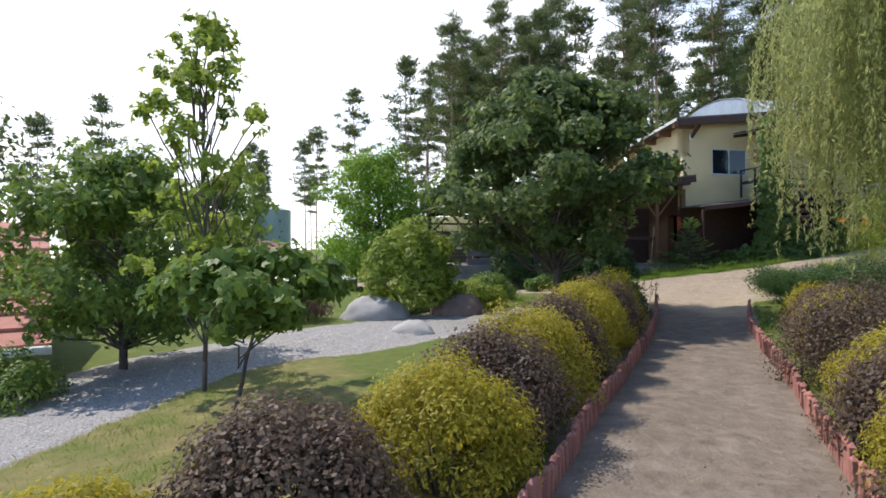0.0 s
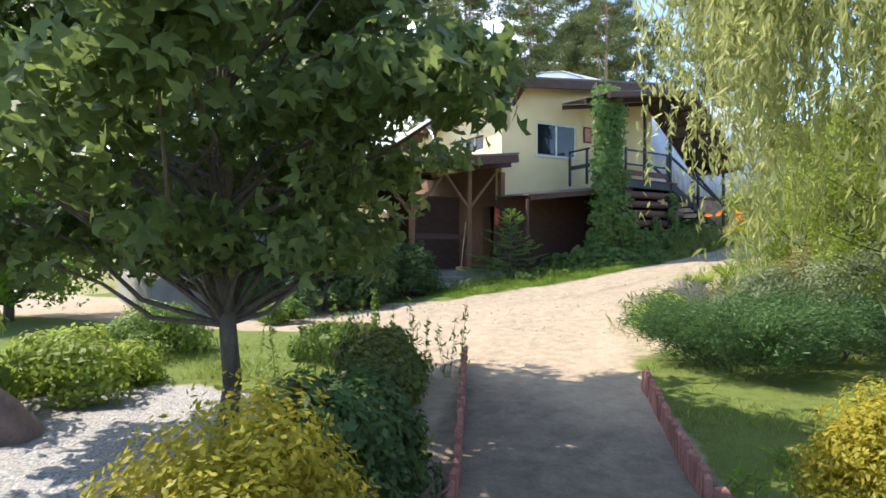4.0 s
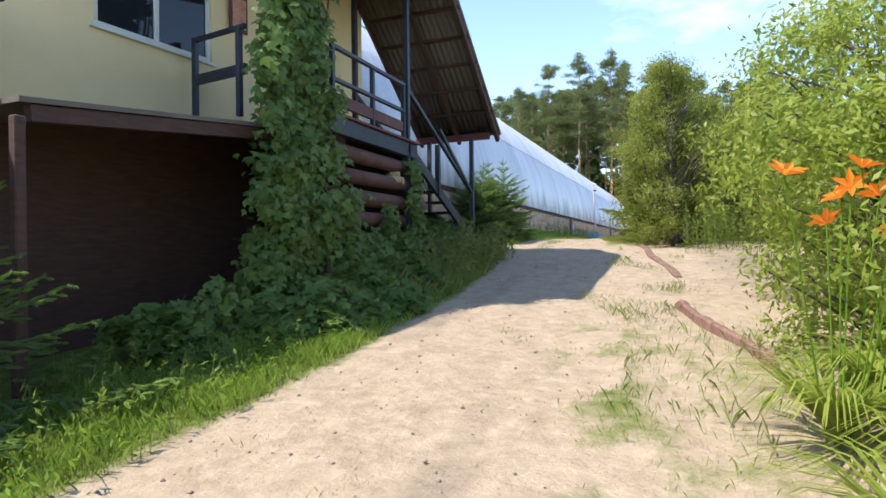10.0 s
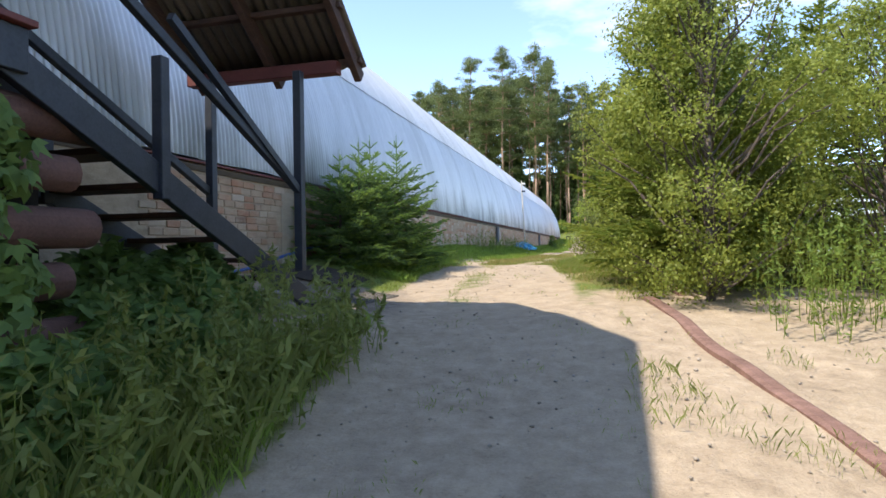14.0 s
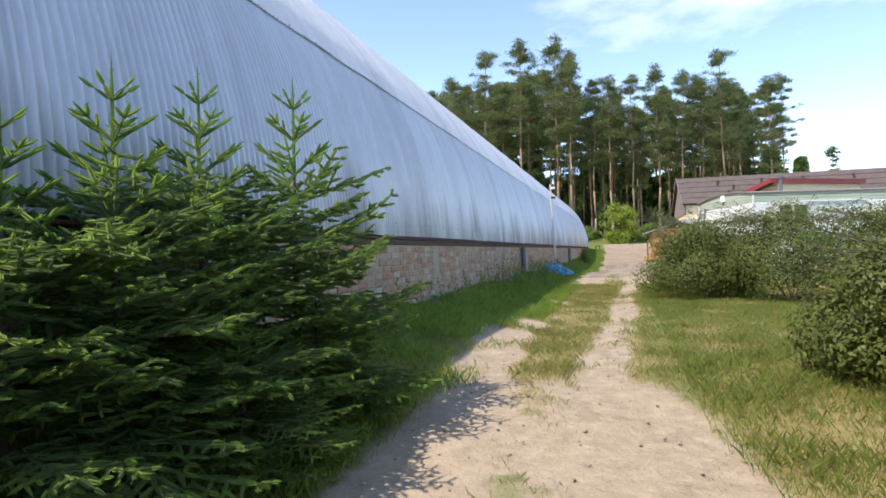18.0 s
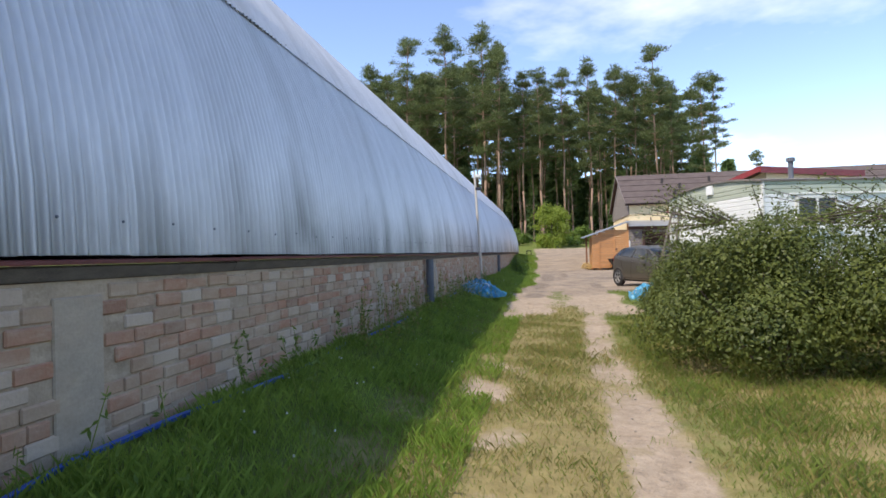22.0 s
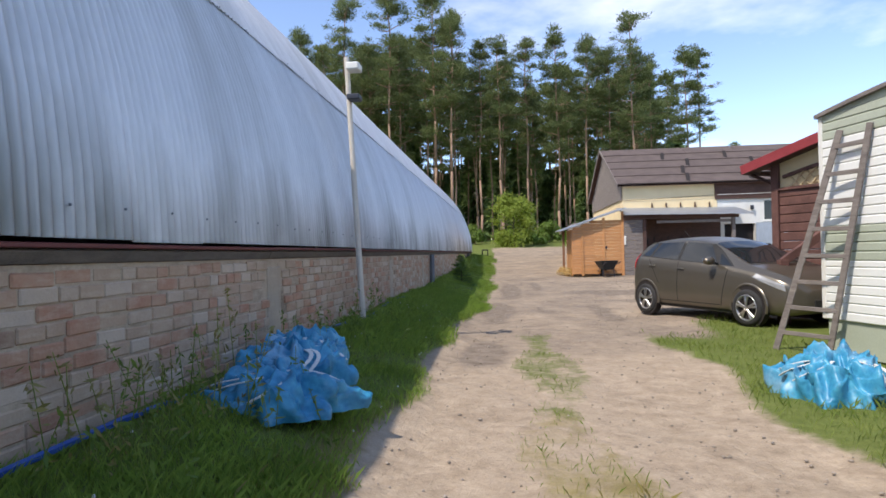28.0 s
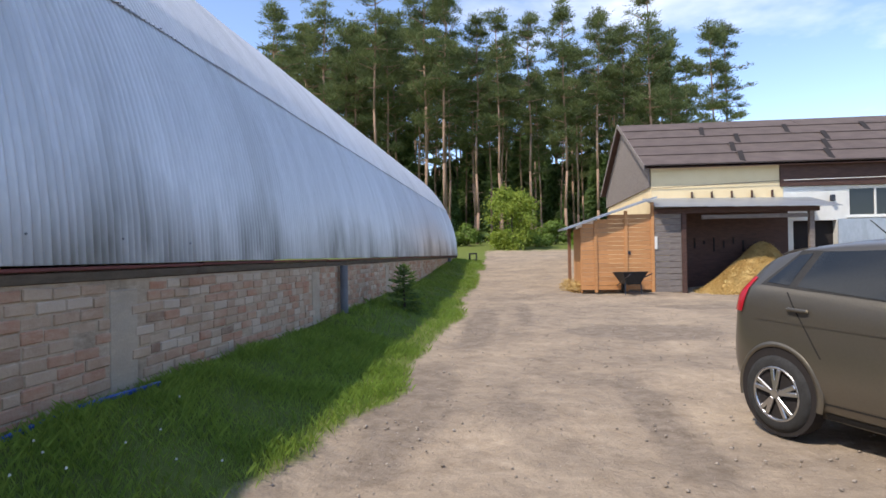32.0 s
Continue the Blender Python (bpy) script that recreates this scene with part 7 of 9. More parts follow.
# timber kerbs beside the track, and a reddish soil bank built the same way
for k, (p, q, lab) in enumerate((((4.75, -18.2), (5.62, -22.8), "sunken red-brown timber kerb beside the sandy track"), ((5.62, -24.85), (6.35, -27.0), "splintered red-brown timber board lying by the track"), ((4.85, -13.2), (5.25, -18.0), "low reddish soil bank below the conifers"))):
    t = thing("timber_kerb", pose(0, 0, 0), lab, "board")
    n_ = 26
    hw_, hh_ = (0.06, 0.04, 0.05)[k], (0.035, 0.085, 0.09)[k]
    sv = []
    for i in range(n_ + 1):
        f_ = i / n_
        x_, y_ = p[0] + (q[0] - p[0]) * f_ + 0.03 * math.sin(f_ * 9 + k), p[1] + (q[1] - p[1]) * f_
        z_ = gz(x_, y_) - 0.03 + 0.015 * math.sin(f_ * 14 + k)
        sh = min(1.0, 0.25 + 9 * min(f_, 1.02 - f_))
        top_ = hh_ * (1.2 + 0.35 * noise.noise(Vector((f_ * 9, k, 0))) + 0.2 * noise.noise(Vector((f_ * 40, k, 3)))) * sh
        for dx_, dz_ in ((-hw_, -0.06), (-hw_ * 1.05, top_ * 0.8), (-hw_ * 0.5, top_), (hw_ * 0.6, top_ * (0.92 + 0.15 * noise.noise(Vector((f_ * 33, 5, k))))), (hw_, top_ * 0.7), (hw_, -0.06)):
            sv.append((x_ + dx_ * (0.5 + 0.5 * sh), y_, z_ + dz_))
    sf = [(i * 6 + j, i * 6 + (j + 1) % 6, (i + 1) * 6 + (j + 1) % 6, (i + 1) * 6 + j) for i in range(n_) for j in range(6)] + [tuple(range(6)), tuple(n_ * 6 + j for j in range(5, -1, -1))]
    put("board", mesh("board", sv, sf, M_SOILBANK), t)
# black rubber mat by the stair and the box at the hall's end
t = thing("rubber_mat", pose(0, 0, 0), "grey perforated rubber mat trodden into the sand by the stair", "mat")
bm = B()
for i in range(18):
    for j in range(2):
        box(bm, -0.62 + i * 0.07, -0.23 + j * 0.23, 0, -0.59 + i * 0.07, j * 0.23, 0.018)
for i in range(7):
    for j in range(5):
        box(bm, -0.62 + j * 0.244, -0.23 + i * 0.07, 0.004, -0.376 + j * 0.244, -0.204 + i * 0.07, 0.014)
mm_ = pose(1.55, -18.75, 0, 0, 0, 78)
for v in bm.verts:
    w_ = mm_ @ v.co
    v.co = Vector((w_.x, w_.y, gz(w_.x, w_.y) - 0.03 + w_.z))
part("grid", bm, mat("dusty_rubber", (0.07, 0.062, 0.054), (0.13, 0.115, 0.095), 6, 0.9, 0.4), t)["kind"] = "stuff"
t = thing("rubber_sheet", pose(0, 0, 0), "smooth dark rubber sheet lying by the brick wall", "mat")
q_ = 14
vs_ = []
for i in range(q_ + 1):
    for j in range(q_ + 1):
        u_, v_ = i / q_, j / q_
        x_ = 0.3 + 0.93 * u_ + 0.03 * math.sin(5 * v_)
        y_ = -18.55 + 0.85 * v_ + 0.32 * u_ + 0.03 * math.sin(4 * u_)
        vs_.append((x_, y_, gz(x_, y_) + 0.006 + 0.008 * math.sin(6 * u_ + 3 * v_) ** 2))
o_ = put("sheet", mesh("sheet", vs_, np.array([(i * (q_ + 1) + j, (i + 1) * (q_ + 1) + j, (i + 1) * (q_ + 1) + j + 1, i * (q_ + 1) + j + 1) for i in range(q_) for j in range(q_)]), mat("dark_sheet_rubber", (0.035, 0.03, 0.027), (0.075, 0.062, 0.05), 3, 0.95, 0.4, spec=0.1), True), t)
o_.modifiers.new("thick", "SOLIDIFY").thickness = 0.012
t = thing("black_crate", pose(0.85, 38.6, gz(0.85, 38.6)), "small black crate at the corner of the hall", "crate")
for a in ((-0.2, -0.2), (0.15, -0.2), (-0.2, 0.15), (0.15, 0.15)):
    part("post", box(B(), a[0], a[1], 0, a[0] + 0.06, a[1] + 0.06, 0.42), M_RUBBER, t)
part("top", box(B(), -0.2, -0.2, 0.36, 0.21, 0.21, 0.44, 0.01), M_RUBBER, t)
part("tray", box(B(), -0.2, -0.2, 0.04, 0.21, 0.21, 0.1, 0.01), M_RUBBER, t)

# ---- garden: hedges, edging, trees ----
def hedge_run(p0, d, off, items, group, seed):
    for k, (s, kind, r, h, *more) in enumerate(items):
        o = 1 + (more[0] if more else 0)
        x, y = p0[0] + d[0] * s + off[0] * o, p0[1] + d[1] * s + off[1] * o
        if kind == "y":
            bush(x, y, r * 1.32, r * 1.32, h * 1.08, 22000, 0.034, M_YELLOW, "clipped golden yellow bush edging the garden path", seed + k, "bush", group, lumps=150, lump=0.25, w=0.42, droop=-0.9)
        elif kind == "p":
            bush(x, y, r * 1.32, r * 1.32, h * 1.05, 20000, 0.031, M_PURPLE, "clipped purple-brown barberry bush edging the garden path", seed + k, "bush", group, lumps=130, lump=0.28, w=0.6)
        else:
            bush(x, y, r, r, h, 7000, 0.05, M_DARKBUSH, "dark green clipped bush at the end of the hedge", seed + k, "bush", group, lumps=50, lump=0.34)


D = (-0.735, 0.678)
hedge_run((15.86, -42.98), D, (-0.38, -0.42), ((-1.7, "y", 0.52, 0.5, 1.6), (-1.0, "p", 0.48, 0.66, 0.6), (-0.1, "y", 0.46, 0.72), (0.75, "p", 0.48, 0.8), (1.65, "y", 0.5, 0.84), (2.5, "p", 0.47, 0.9), (3.3, "y", 0.47, 0.95), (4.1, "y", 0.46, 0.95), (4.95, "p", 0.47, 0.95), (5.7, "y", 0.44, 1.0), (6.45, "d", 0.46, 0.95), (7.1, "d", 0.42, 0.85)), "left hedge", 100)
hedge_run((16.33, -41.26), (-0.72, 0.69), (0.34, 0.36), ((-1.0, "p", 0.5, 0.7), (-0.2, "y", 0.42, 0.66), (0.5, "p", 0.5, 0.72), (1.4, "y", 0.44, 0.68), (2.7, "p", 0.72, 0.95), (3.8, "y", 0.48, 0.82), (4.95, "p", 0.4, 0.76), (5.7, "p", 0.34, 0.66), (6.4, "y", 0.42, 0.66)), "right hedge", 140)
edging = thing("path_edging", pose(0, 0, 0), "red-brown stake edging along both sides of the garden path", "edging")
stake = mesh("stake", [(-0.035, -0.02, -0.1), (0.035, -0.02, -0.1), (0.035, 0.02, -0.1), (-0.035, 0.02, -0.1), (-0.035, -0.02, 0.16), (0.035, -0.02, 0.16), (0.035, 0.02, 0.16), (-0.035, 0.02, 0.16), (0, 0, 0.185)],
             [(0, 1, 5, 4), (1, 2, 6, 5), (2, 3, 7, 6), (3, 0, 4, 7), (4, 5, 8), (5, 6, 8), (6, 7, 8), (7, 4, 8)], mat("terracotta_stake", (0.3, 0.12, 0.09), (0.42, 0.19, 0.15), 6, 0.9, 0.4, rand=0.3))
rk = random.Random(12)
for pts in (((16.9, -43.95), (15.86, -42.98), (14.53, -41.78), (11.48, -38.99), (10.2, -37.9), (7.5, -35.8)), ((17.3, -42.15), (16.33, -41.26), (14.35, -39.54), (12.15, -37.7), (11.3, -37.0), (9.6, -35.3))):
    for (ax, ay), (bx, by) in zip(pts[:-1], pts[1:]):
        ln = math.hypot(bx - ax, by - ay)
        for i in range(int(ln / 0.095)):
            t = (i + 0.5) * 0.095 / ln
            x, y = ax + (bx - ax) * t, ay + (by - ay) * t
            put("stake", stake, edging, m=pose(x, y, gz(x, y) + rk.uniform(-0.03, 0.02), rk.uniform(-5, 5), rk.uniform(-5, 5), math.degrees(math.atan2(by - ay, bx - ax)) + rk.uniform(-8, 8)))

broadleaf(8.15, -38.72, 4.7, 1.45, 2.85, 2.85, 23000, 0.125, M_MAPLE, "dark green maple with a spreading layered crown beside the path", 21, 0.085, 210, 0.16, name="maple_tree", w=0.75, clear=0.85, lobes=3, ragged=0.12, droop=0.7, taper=0.35, fuzz=0.25, flat=0.4)
broadleaf(13.75, -44.72, 1.45, 0.92, 0.72, 0.72, 2600, 0.1, M_GREEN, "young maple with a low umbrella crown on the lawn", 22, 0.025, 40, 0.27, name="young_tree", w=0.75, lobes=3, ragged=0.1, flat=0.45, fuzz=0.25, lean=(0.1, 0.32))
broadleaf(12.1, -44.95, 3.9, 0.9, 0.7, 0.7, 2600, 0.085, M_FRESH, "slender young tree rising above the lawn", 23, 0.028, 90, 0.2, name="young_tree", w=0.7, lobes=3, ragged=0.25, flat=0.3, fuzz=0.3)
broadleaf(9.9, -46.1, 2.9, 0.5, 1.5, 1.5, 11000, 0.1, M_GREEN, "leafy green tree in front of the red roof", 24, 0.06, 140, 0.17, lobes=3, ragged=0.2, flat=0.5)
broadleaf(-1.2, -40.3, 4.6, 0.6, 2.0, 2.0, 26000, 0.12, M_LIME, "bright lime-green tree by the lower road", 25, 0.1, 130, 0.2, ragged=0.15, w=0.5)
broadleaf(-14, -46, 3.0, 0.3, 1.8, 1.8, 6000, 0.2, M_GREEN, "green tree beyond the lower road", 26, 0.12, 50, 0.28)
broadleaf(-42, -55, 8.5, 1, 5, 5, 9000, 0.4, M_GREEN, "distant rounded green tree", 27, 0.2, 50, 0.28)
broadleaf(-44, -47, 7.5, 1, 4.5, 4.5, 8000, 0.4, M_GREEN, "distant rounded green tree", 28, 0.2, 50, 0.28)
broadleaf(2.5, -52, 6.5, 1, 2.5, 2.5, 12000, 0.16, M_PINE, "dark tree beyond the lawn", 29, 0.12, 50, 0.28)
bush(6.5, -41.25, 1.25, 1.25, 2.05, 12000, 0.12, M_FRESH, "light green leafy shrub on the pale gravel", 31, lumps=120, lump=0.2, w=0.42)
bush(6.0, -39.6, 1.1, 0.9, 0.62, 8000, 0.07, M_FRESH, "low green spreading bush on the gravel", 32, lumps=40)
bush(4.4, -38.6, 0.9, 0.8, 0.65, 7000, 0.06, M_GREEN, "low green spreading bush on the gravel", 33, lumps=40)
bush(6.9, -43.6, 0.8, 0.8, 0.7, 6000, 0.05, M_PURPLE, "dark purple bush beyond the gravel", 34)
bush(11.2, -47.0, 0.6, 0.6, 0.6, 4000, 0.06, M_GREEN, "light green bush at the lawn's edge", 35)
for k, (x, y, r, h) in enumerate(((7.6, -37.0, 0.6, 0.5), (6.9, -36.7, 0.5, 0.42), (8.5, -37.5, 0.45, 0.5), (6.2, -36.9, 0.55, 0.45))):
    bush(x, y, r, r, h, 4000, 0.07, M_GREEN if k % 2 else M_THORN, "dark leafy weeds shaded by the maple", 36 + k, "weeds", "weeds under the maple", lumps=24, name="weed_clump")
M_STONE = mat("pale_stone", (0.3, 0.285, 0.27), (0.44, 0.42, 0.395), 4, 0.9, 0.6)
M_BROWNSTONE = mat("brown_stone", (0.16, 0.105, 0.085), (0.26, 0.18, 0.15), 4, 0.9, 0.6)
for bx, by, rx_, ry_, rz_, rot_, mt_, lab_ in ((6.9, -42.1, 0.72, 0.5, 0.5, 70, M_STONE, "pale grey boulder at the edge of the gravel"), (7.3, -40.45, 0.62, 0.45, 0.5, 40, M_BROWNSTONE, "rounded brown boulder below the light green shrub"), (9.3, -41.95, 0.5, 0.32, 0.22, 20, M_STONE, "low pale stone lying in the gravel")):
    b_ = thing("boulder", pose(bx, by, gz(bx, by) - 0.06, 0, 0, rot_), lab_, "boulder")
    bm = B()
    bmesh.ops.create_icosphere(bm, subdivisions=4, radius=1.0)
    for v in bm.verts:
        k = 1 + 0.16 * noise.noise(v.co * 1.3 + Vector((bx, by, 0))) + 0.05 * noise.noise(v.co * 4)
        v.co = Vector((v.co.x * rx_ * k, v.co.y * ry_ * k, max(-0.1, v.co.z * rz_ * k)))
    part("stone", bm, mt_, b_, smooth=True)


# ---- weeping willow ----
def willow(x, y, h, r, strands, seed):
    rng = np.random.default_rng(seed)
    z0 = gz(x, y)
    t = thing("weeping_willow", pose(x, y, z0 - 0.05), "weeping willow with long pale green trailing branches", "willow")
    bm = B()
    limb(bm, (0, 0, -0.1), (0.2, 0.1, h * 0.62), 0.26, 0.14, rng, 6, 0.03, 12)
    part("trunk", bm, M_BARK, t, smooth=True)
    bm = B()
    heads = []
    for k in range(26):
        a, q = rng.uniform(0, 6.28), rng.uniform(0.35, 1.0)
        tip = Vector((math.cos(a) * r * q, math.sin(a) * r * q, h * (1.0 - 0.28 * q * q) + rng.normal() * 0.25))
        pts = limb(bm, (0.15, 0.1, h * rng.uniform(0.45, 0.62)), tip, 0.07, 0.015, rng, 4, 0.08, 6)
        heads.append((tip, a))
        heads.append((Vector(pts[3]), a))
    o_ = part("branching", bm, M_BARK, t)
    o_["kind"] = "stuff"
    # tresses: bunches of strands that hang together from the outer boughs, with gaps between them
    C = []
    tress = max(20, strands // 17)
    for k in range(tress):
        tip, a = heads[k % len(heads)]
        q = rng.uniform(0.55, 1.05)
        head = np.array(tip) * 0.55 + 0.45 * np.array([math.cos(a + rng.normal() * 0.35) * r * q, math.sin(a + rng.normal() * 0.35) * r * q, h * (1.0 - 0.3 * q * q)]) + rng.normal(size=3) * np.array([0.3, 0.3, 0.25])
        full = min(rng.uniform(0.3, 0.78) * h, head[2] - rng.uniform(0.5, 1.5))
        if full < 0.7:
            continue
        out = np.array([math.cos(a), math.sin(a), 0]) * rng.uniform(0.15, 0.55)
        sway = rng.normal(size=2) * 0.12
        for _ in range(17):
            ln = full * rng.uniform(0.55, 1.06)
            s = head + rng.normal(size=3) * np.array([0.16, 0.16, 0.22])
            tt = np.sort(rng.random(int(ln / 0.05)))
            sw = sway + rng.normal(size=2) * 0.06
            p = s[None, :] + np.stack([out[0] * (1 - np.exp(-3 * tt)) + sw[0] * tt, out[1] * (1 - np.exp(-3 * tt)) + sw[1] * tt, -ln * tt + 0.25 * np.sin(np.pi * np.minimum(tt * 3, 1))], 1)
            C.append(p + rng.normal(size=p.shape) * 0.022)
    C = np.concatenate(C)
    d = unit(rng.normal(size=C.shape) * 0.45 + np.array([0, 0, -1.0]))
    s = unit(np.cross(d, rng.normal(size=C.shape)))
    k = rng.uniform(0.7, 1.3, len(C))
    ok = (seg_dist(C[:, 0] + x, C[:, 1] + y, STROLL) > 1.3) & ((C[:, 1] + y < -34.6) | (C[:, 0] + x > 9.0))
    v, f = rhombi(C[ok], d[ok], s[ok], 0.125 * k[ok], 0.026 * k[ok])
    o_ = put("trailing_foliage", mesh("trailing_foliage", v, f, M_WILLOW), t)
    return t


willow(11.5, -32.0, 7.4, 3.6, 3600, 61)
willow(15.4, -34.2, 7.0, 2.7, 2000, 62)

# ---- right-hand bed by the road ----
def spray_bush(x, y, r, h, n, seed, label, material=M_JUNIPER):
    """A spreading juniper: arching sprays of fine twigs."""
    rng = np.random.default_rng(seed)
    t = thing("juniper", pose(x, y, gz(x, y)), label, "juniper")
    part("woody_base", stems(rng, r, r, h, 7), M_BARK, t)["kind"] = "stuff"
    P_, D_ = [], []
    for k in range(150):
        a, q = rng.uniform(0, 6.28), rng.uniform(0.25, 1)
        base = np.array([math.cos(a) * r * q * 0.55, math.sin(a) * r * q * 0.55, h * rng.uniform(0.15, 0.7)])
        dr = np.array([math.cos(a), math.sin(a), rng.uniform(0.05, 0.5)])
        ln = rng.uniform(0.35, 0.6) * r
        tt = rng.random(n // 150)
        p = base + dr * (tt * ln)[:, None] + np.array([0, 0, 0.25]) * (np.sin(tt * 2.2) * ln)[:, None] + rng.normal(size=(len(tt), 3)) * (0.05 + 0.06 * (1 - tt))[:, None]
        P_.append(p), D_.append(np.repeat(dr[None], len(tt), 0))
    P_, D_ = np.concatenate(P_), np.concatenate(D_)
    d = unit(unit(D_) + rng.normal(size=P_.shape) * 0.5)
    s = unit(np.cross(d, rng.normal(size=P_.shape)))
    v, f = rhombi(P_, d, s, 0.07 * rng.uniform(0.7, 1.3, len(P_)), 0.012 + 0 * P_[:, 0])
    put("spray_mass", mesh("sprays", v, f, material), t)
    return t


spray_bush(9.75, -34.0, 1.05, 0.6, 26000, 71, "spreading blue-green juniper beside the path")
spray_bush(10.3, -32.9, 0.9, 0.55, 12000, 73, "spreading blue-green juniper beside the road")
bush(8.3, -33.05, 0.42, 0.42, 0.52, 4200, 0.05, M_SPURGE, "lime-yellow leafy spurge by the sandy road", 74, lumps=40, w=0.5)
bush(9.6, -30.6, 0.9, 0.9, 0.95, 9000, 0.05, M_SAGELEAF, "pale grey-green shrub in the roadside bed", 76, lumps=50)
bush(8.7, -31.2, 0.6, 0.6, 0.7, 6000, 0.045, M_SAGELEAF, "pale grey-green shrub in the roadside bed", 70, lumps=40)
bush(8.6, -29.6, 0.7, 0.7, 0.8, 6000, 0.05, M_RUSSET, "reddish-green shrub in the roadside bed", 77, lumps=40)


def lavender(x, y, r, h, seed):
    """Thin grey stalks fanning out, with purple spikes at their tips."""
    rng = np.random.default_rng(seed)
    t = thing("lavender", pose(x, y, gz(x, y) - 0.01), "grey-green lavender clump with faded purple spikes", "lavender", "lavender in the roadside bed")
    n = 300
    a, q = rng.uniform(0, 6.28, n), np.sqrt(rng.random(n))
    base = np.stack([np.cos(a) * q * r * 0.35, np.sin(a) * q * r * 0.35, 0 * a], 1)
    tip = np.stack([np.cos(a) * q * r, np.sin(a) * q * r, h * rng.uniform(0.65, 1.1, n) * (1 - 0.25 * q * q)], 1)
    d = unit(tip - base)
    s = unit(np.cross(d, rng.normal(size=d.shape)))
    v, f = rhombi((base + tip) / 2, d, s, np.linalg.norm(tip - base, axis=1), 0.006 + 0 * a)
    put("stalk_mass", mesh("stalks", v, f, M_SAGELEAF), t)["kind"] = "stuff"
    k = rng.integers(0, n, n * 4)
    c = base[k] + (tip - base)[k] * rng.random((len(k), 1)) * 0.6 + rng.normal(size=(len(k), 3)) * 0.012
    put("foliage", leaf_mesh("leaves", c, rng, 0.05, 0.008, M_SAGELEAF, -1.5), t)
    k = rng.integers(0, n, n * 5)
    c = tip[k] - d[k] * rng.random((len(k), 1)) * 0.09 + rng.normal(size=(len(k), 3)) * 0.005
    put("spike_mass", leaf_mesh("spikes", c, rng, 0.018, 0.01, M_LAVENDER, -0.5), t, "faded purple flower spikes")["kind"] = "stuff"
    return t


for k, (x, y, r, h) in enumerate(((7.75, -32.6, 0.32, 0.45), (7.5, -31.5, 0.34, 0.5), (7.0, -30.5, 0.32, 0.45), (8.1, -31.9, 0.35, 0.5))):
    lavender(x, y, r, h, 730 + k)
for k, (x, y, h, r) in enumerate(((7.5, -26.9, 3.1, 1.55), (8.9, -28.9, 3.3, 1.6), (7.6, -24.6, 3.2, 1.5), (9.9, -26.4, 3.9, 1.8), (10.6, -30.2, 3.9, 1.7), (9.0, -22.0, 3.2, 1.6))):
    broadleaf(x, y, h, 0.1, r * 1.05, r * 1.05, 27000, 0.07, M_FRESH, "dense feathery yellow-green shrub in the roadside bed", 78 + k, 0.045, 170, 0.17, name="shrub", group="shrubs by the road", w=0.36, droop=0.5, ragged=0.16)
broadleaf(13.5, -27, 6.0, 0.6, 2.4, 2.4, 14000, 0.14, M_GREEN, "leafy green tree behind the bed", 81, 0.08, 60, 0.27)


def daylily(x, y, seed, flowers=9):
    rng = np.random.default_rng(seed)
    t = thing("daylily", pose(x, y, gz(x, y)), "orange daylily clump with arching strap leaves", "flower")
    bm = B()
    for k in range(150):
        a, ln = rng.uniform(0, 6.28), rng.uniform(0.6, 1.0)
        dx, dy = math.cos(a), math.sin(a)
        pts = [(dx * ln * q * 0.75, dy * ln * q * 0.75, ln * (1.35 * q - 1.05 * q * q)) for q in (0, 0.25, 0.5, 0.75, 1.0)]
        w = 0.014
        vs = [(bm.verts.new((p[0] - dy * w * (1.05 - i / 4), p[1] + dx * w * (1.05 - i / 4), p[2])), bm.verts.new((p[0] + dy * w * (1.05 - i / 4), p[1] - dx * w * (1.05 - i / 4), p[2]))) for i, p in enumerate(pts)]
        for (a0, b0), (a1, b1) in zip(vs[:-1], vs[1:]):
            bm.faces.new((a0, b0, b1, a1))
    o_ = part("foliage", bm, M_FRESH, t)
    o_["kind"] = "stuff"
    for k in range(flowers):
        a, q, h = rng.uniform(0, 6.28), rng.uniform(0.05, 0.42), rng.uniform(1.05, 1.45)
        hx, hy = math.cos(a) * q, math.sin(a) * q
        fl = put("flower", None, t)
        part("stalk", rod(B(), (hx * 0.2, hy * 0.2, 0), (hx, hy, h), 0.006, 0.004, 5), M_LIME, fl)
        bm = B()
        tilt = Matrix.Translation((hx, hy, h)) @ Euler((rng.uniform(-0.9, 0.9), rng.uniform(-0.9, 0.9), rng.uniform(0, 6))).to_matrix().to_4x4()
        for i in range(6):
            aa = i * math.pi / 3
            c, s = math.cos(aa), math.sin(aa)
            p = [(0, 0, 0), (c * 0.04 - s * 0.02, s * 0.04 + c * 0.02, 0.042), (c * 0.1, s * 0.1, 0.05), (c * 0.04 + s * 0.02, s * 0.04 - c * 0.02, 0.042)]
            bm.faces.new([bm.verts.new(tilt @ Vector(v)) for v in p])
        part("bloom", bm, M_LILY, fl)
    return t


daylily(6.45, -28.4, 91, 7)
daylily(6.8, -28.0, 92, 3)
daylily(6.55, -29.5, 93, 0)
daylily(7.0, -29.0, 94, 2)

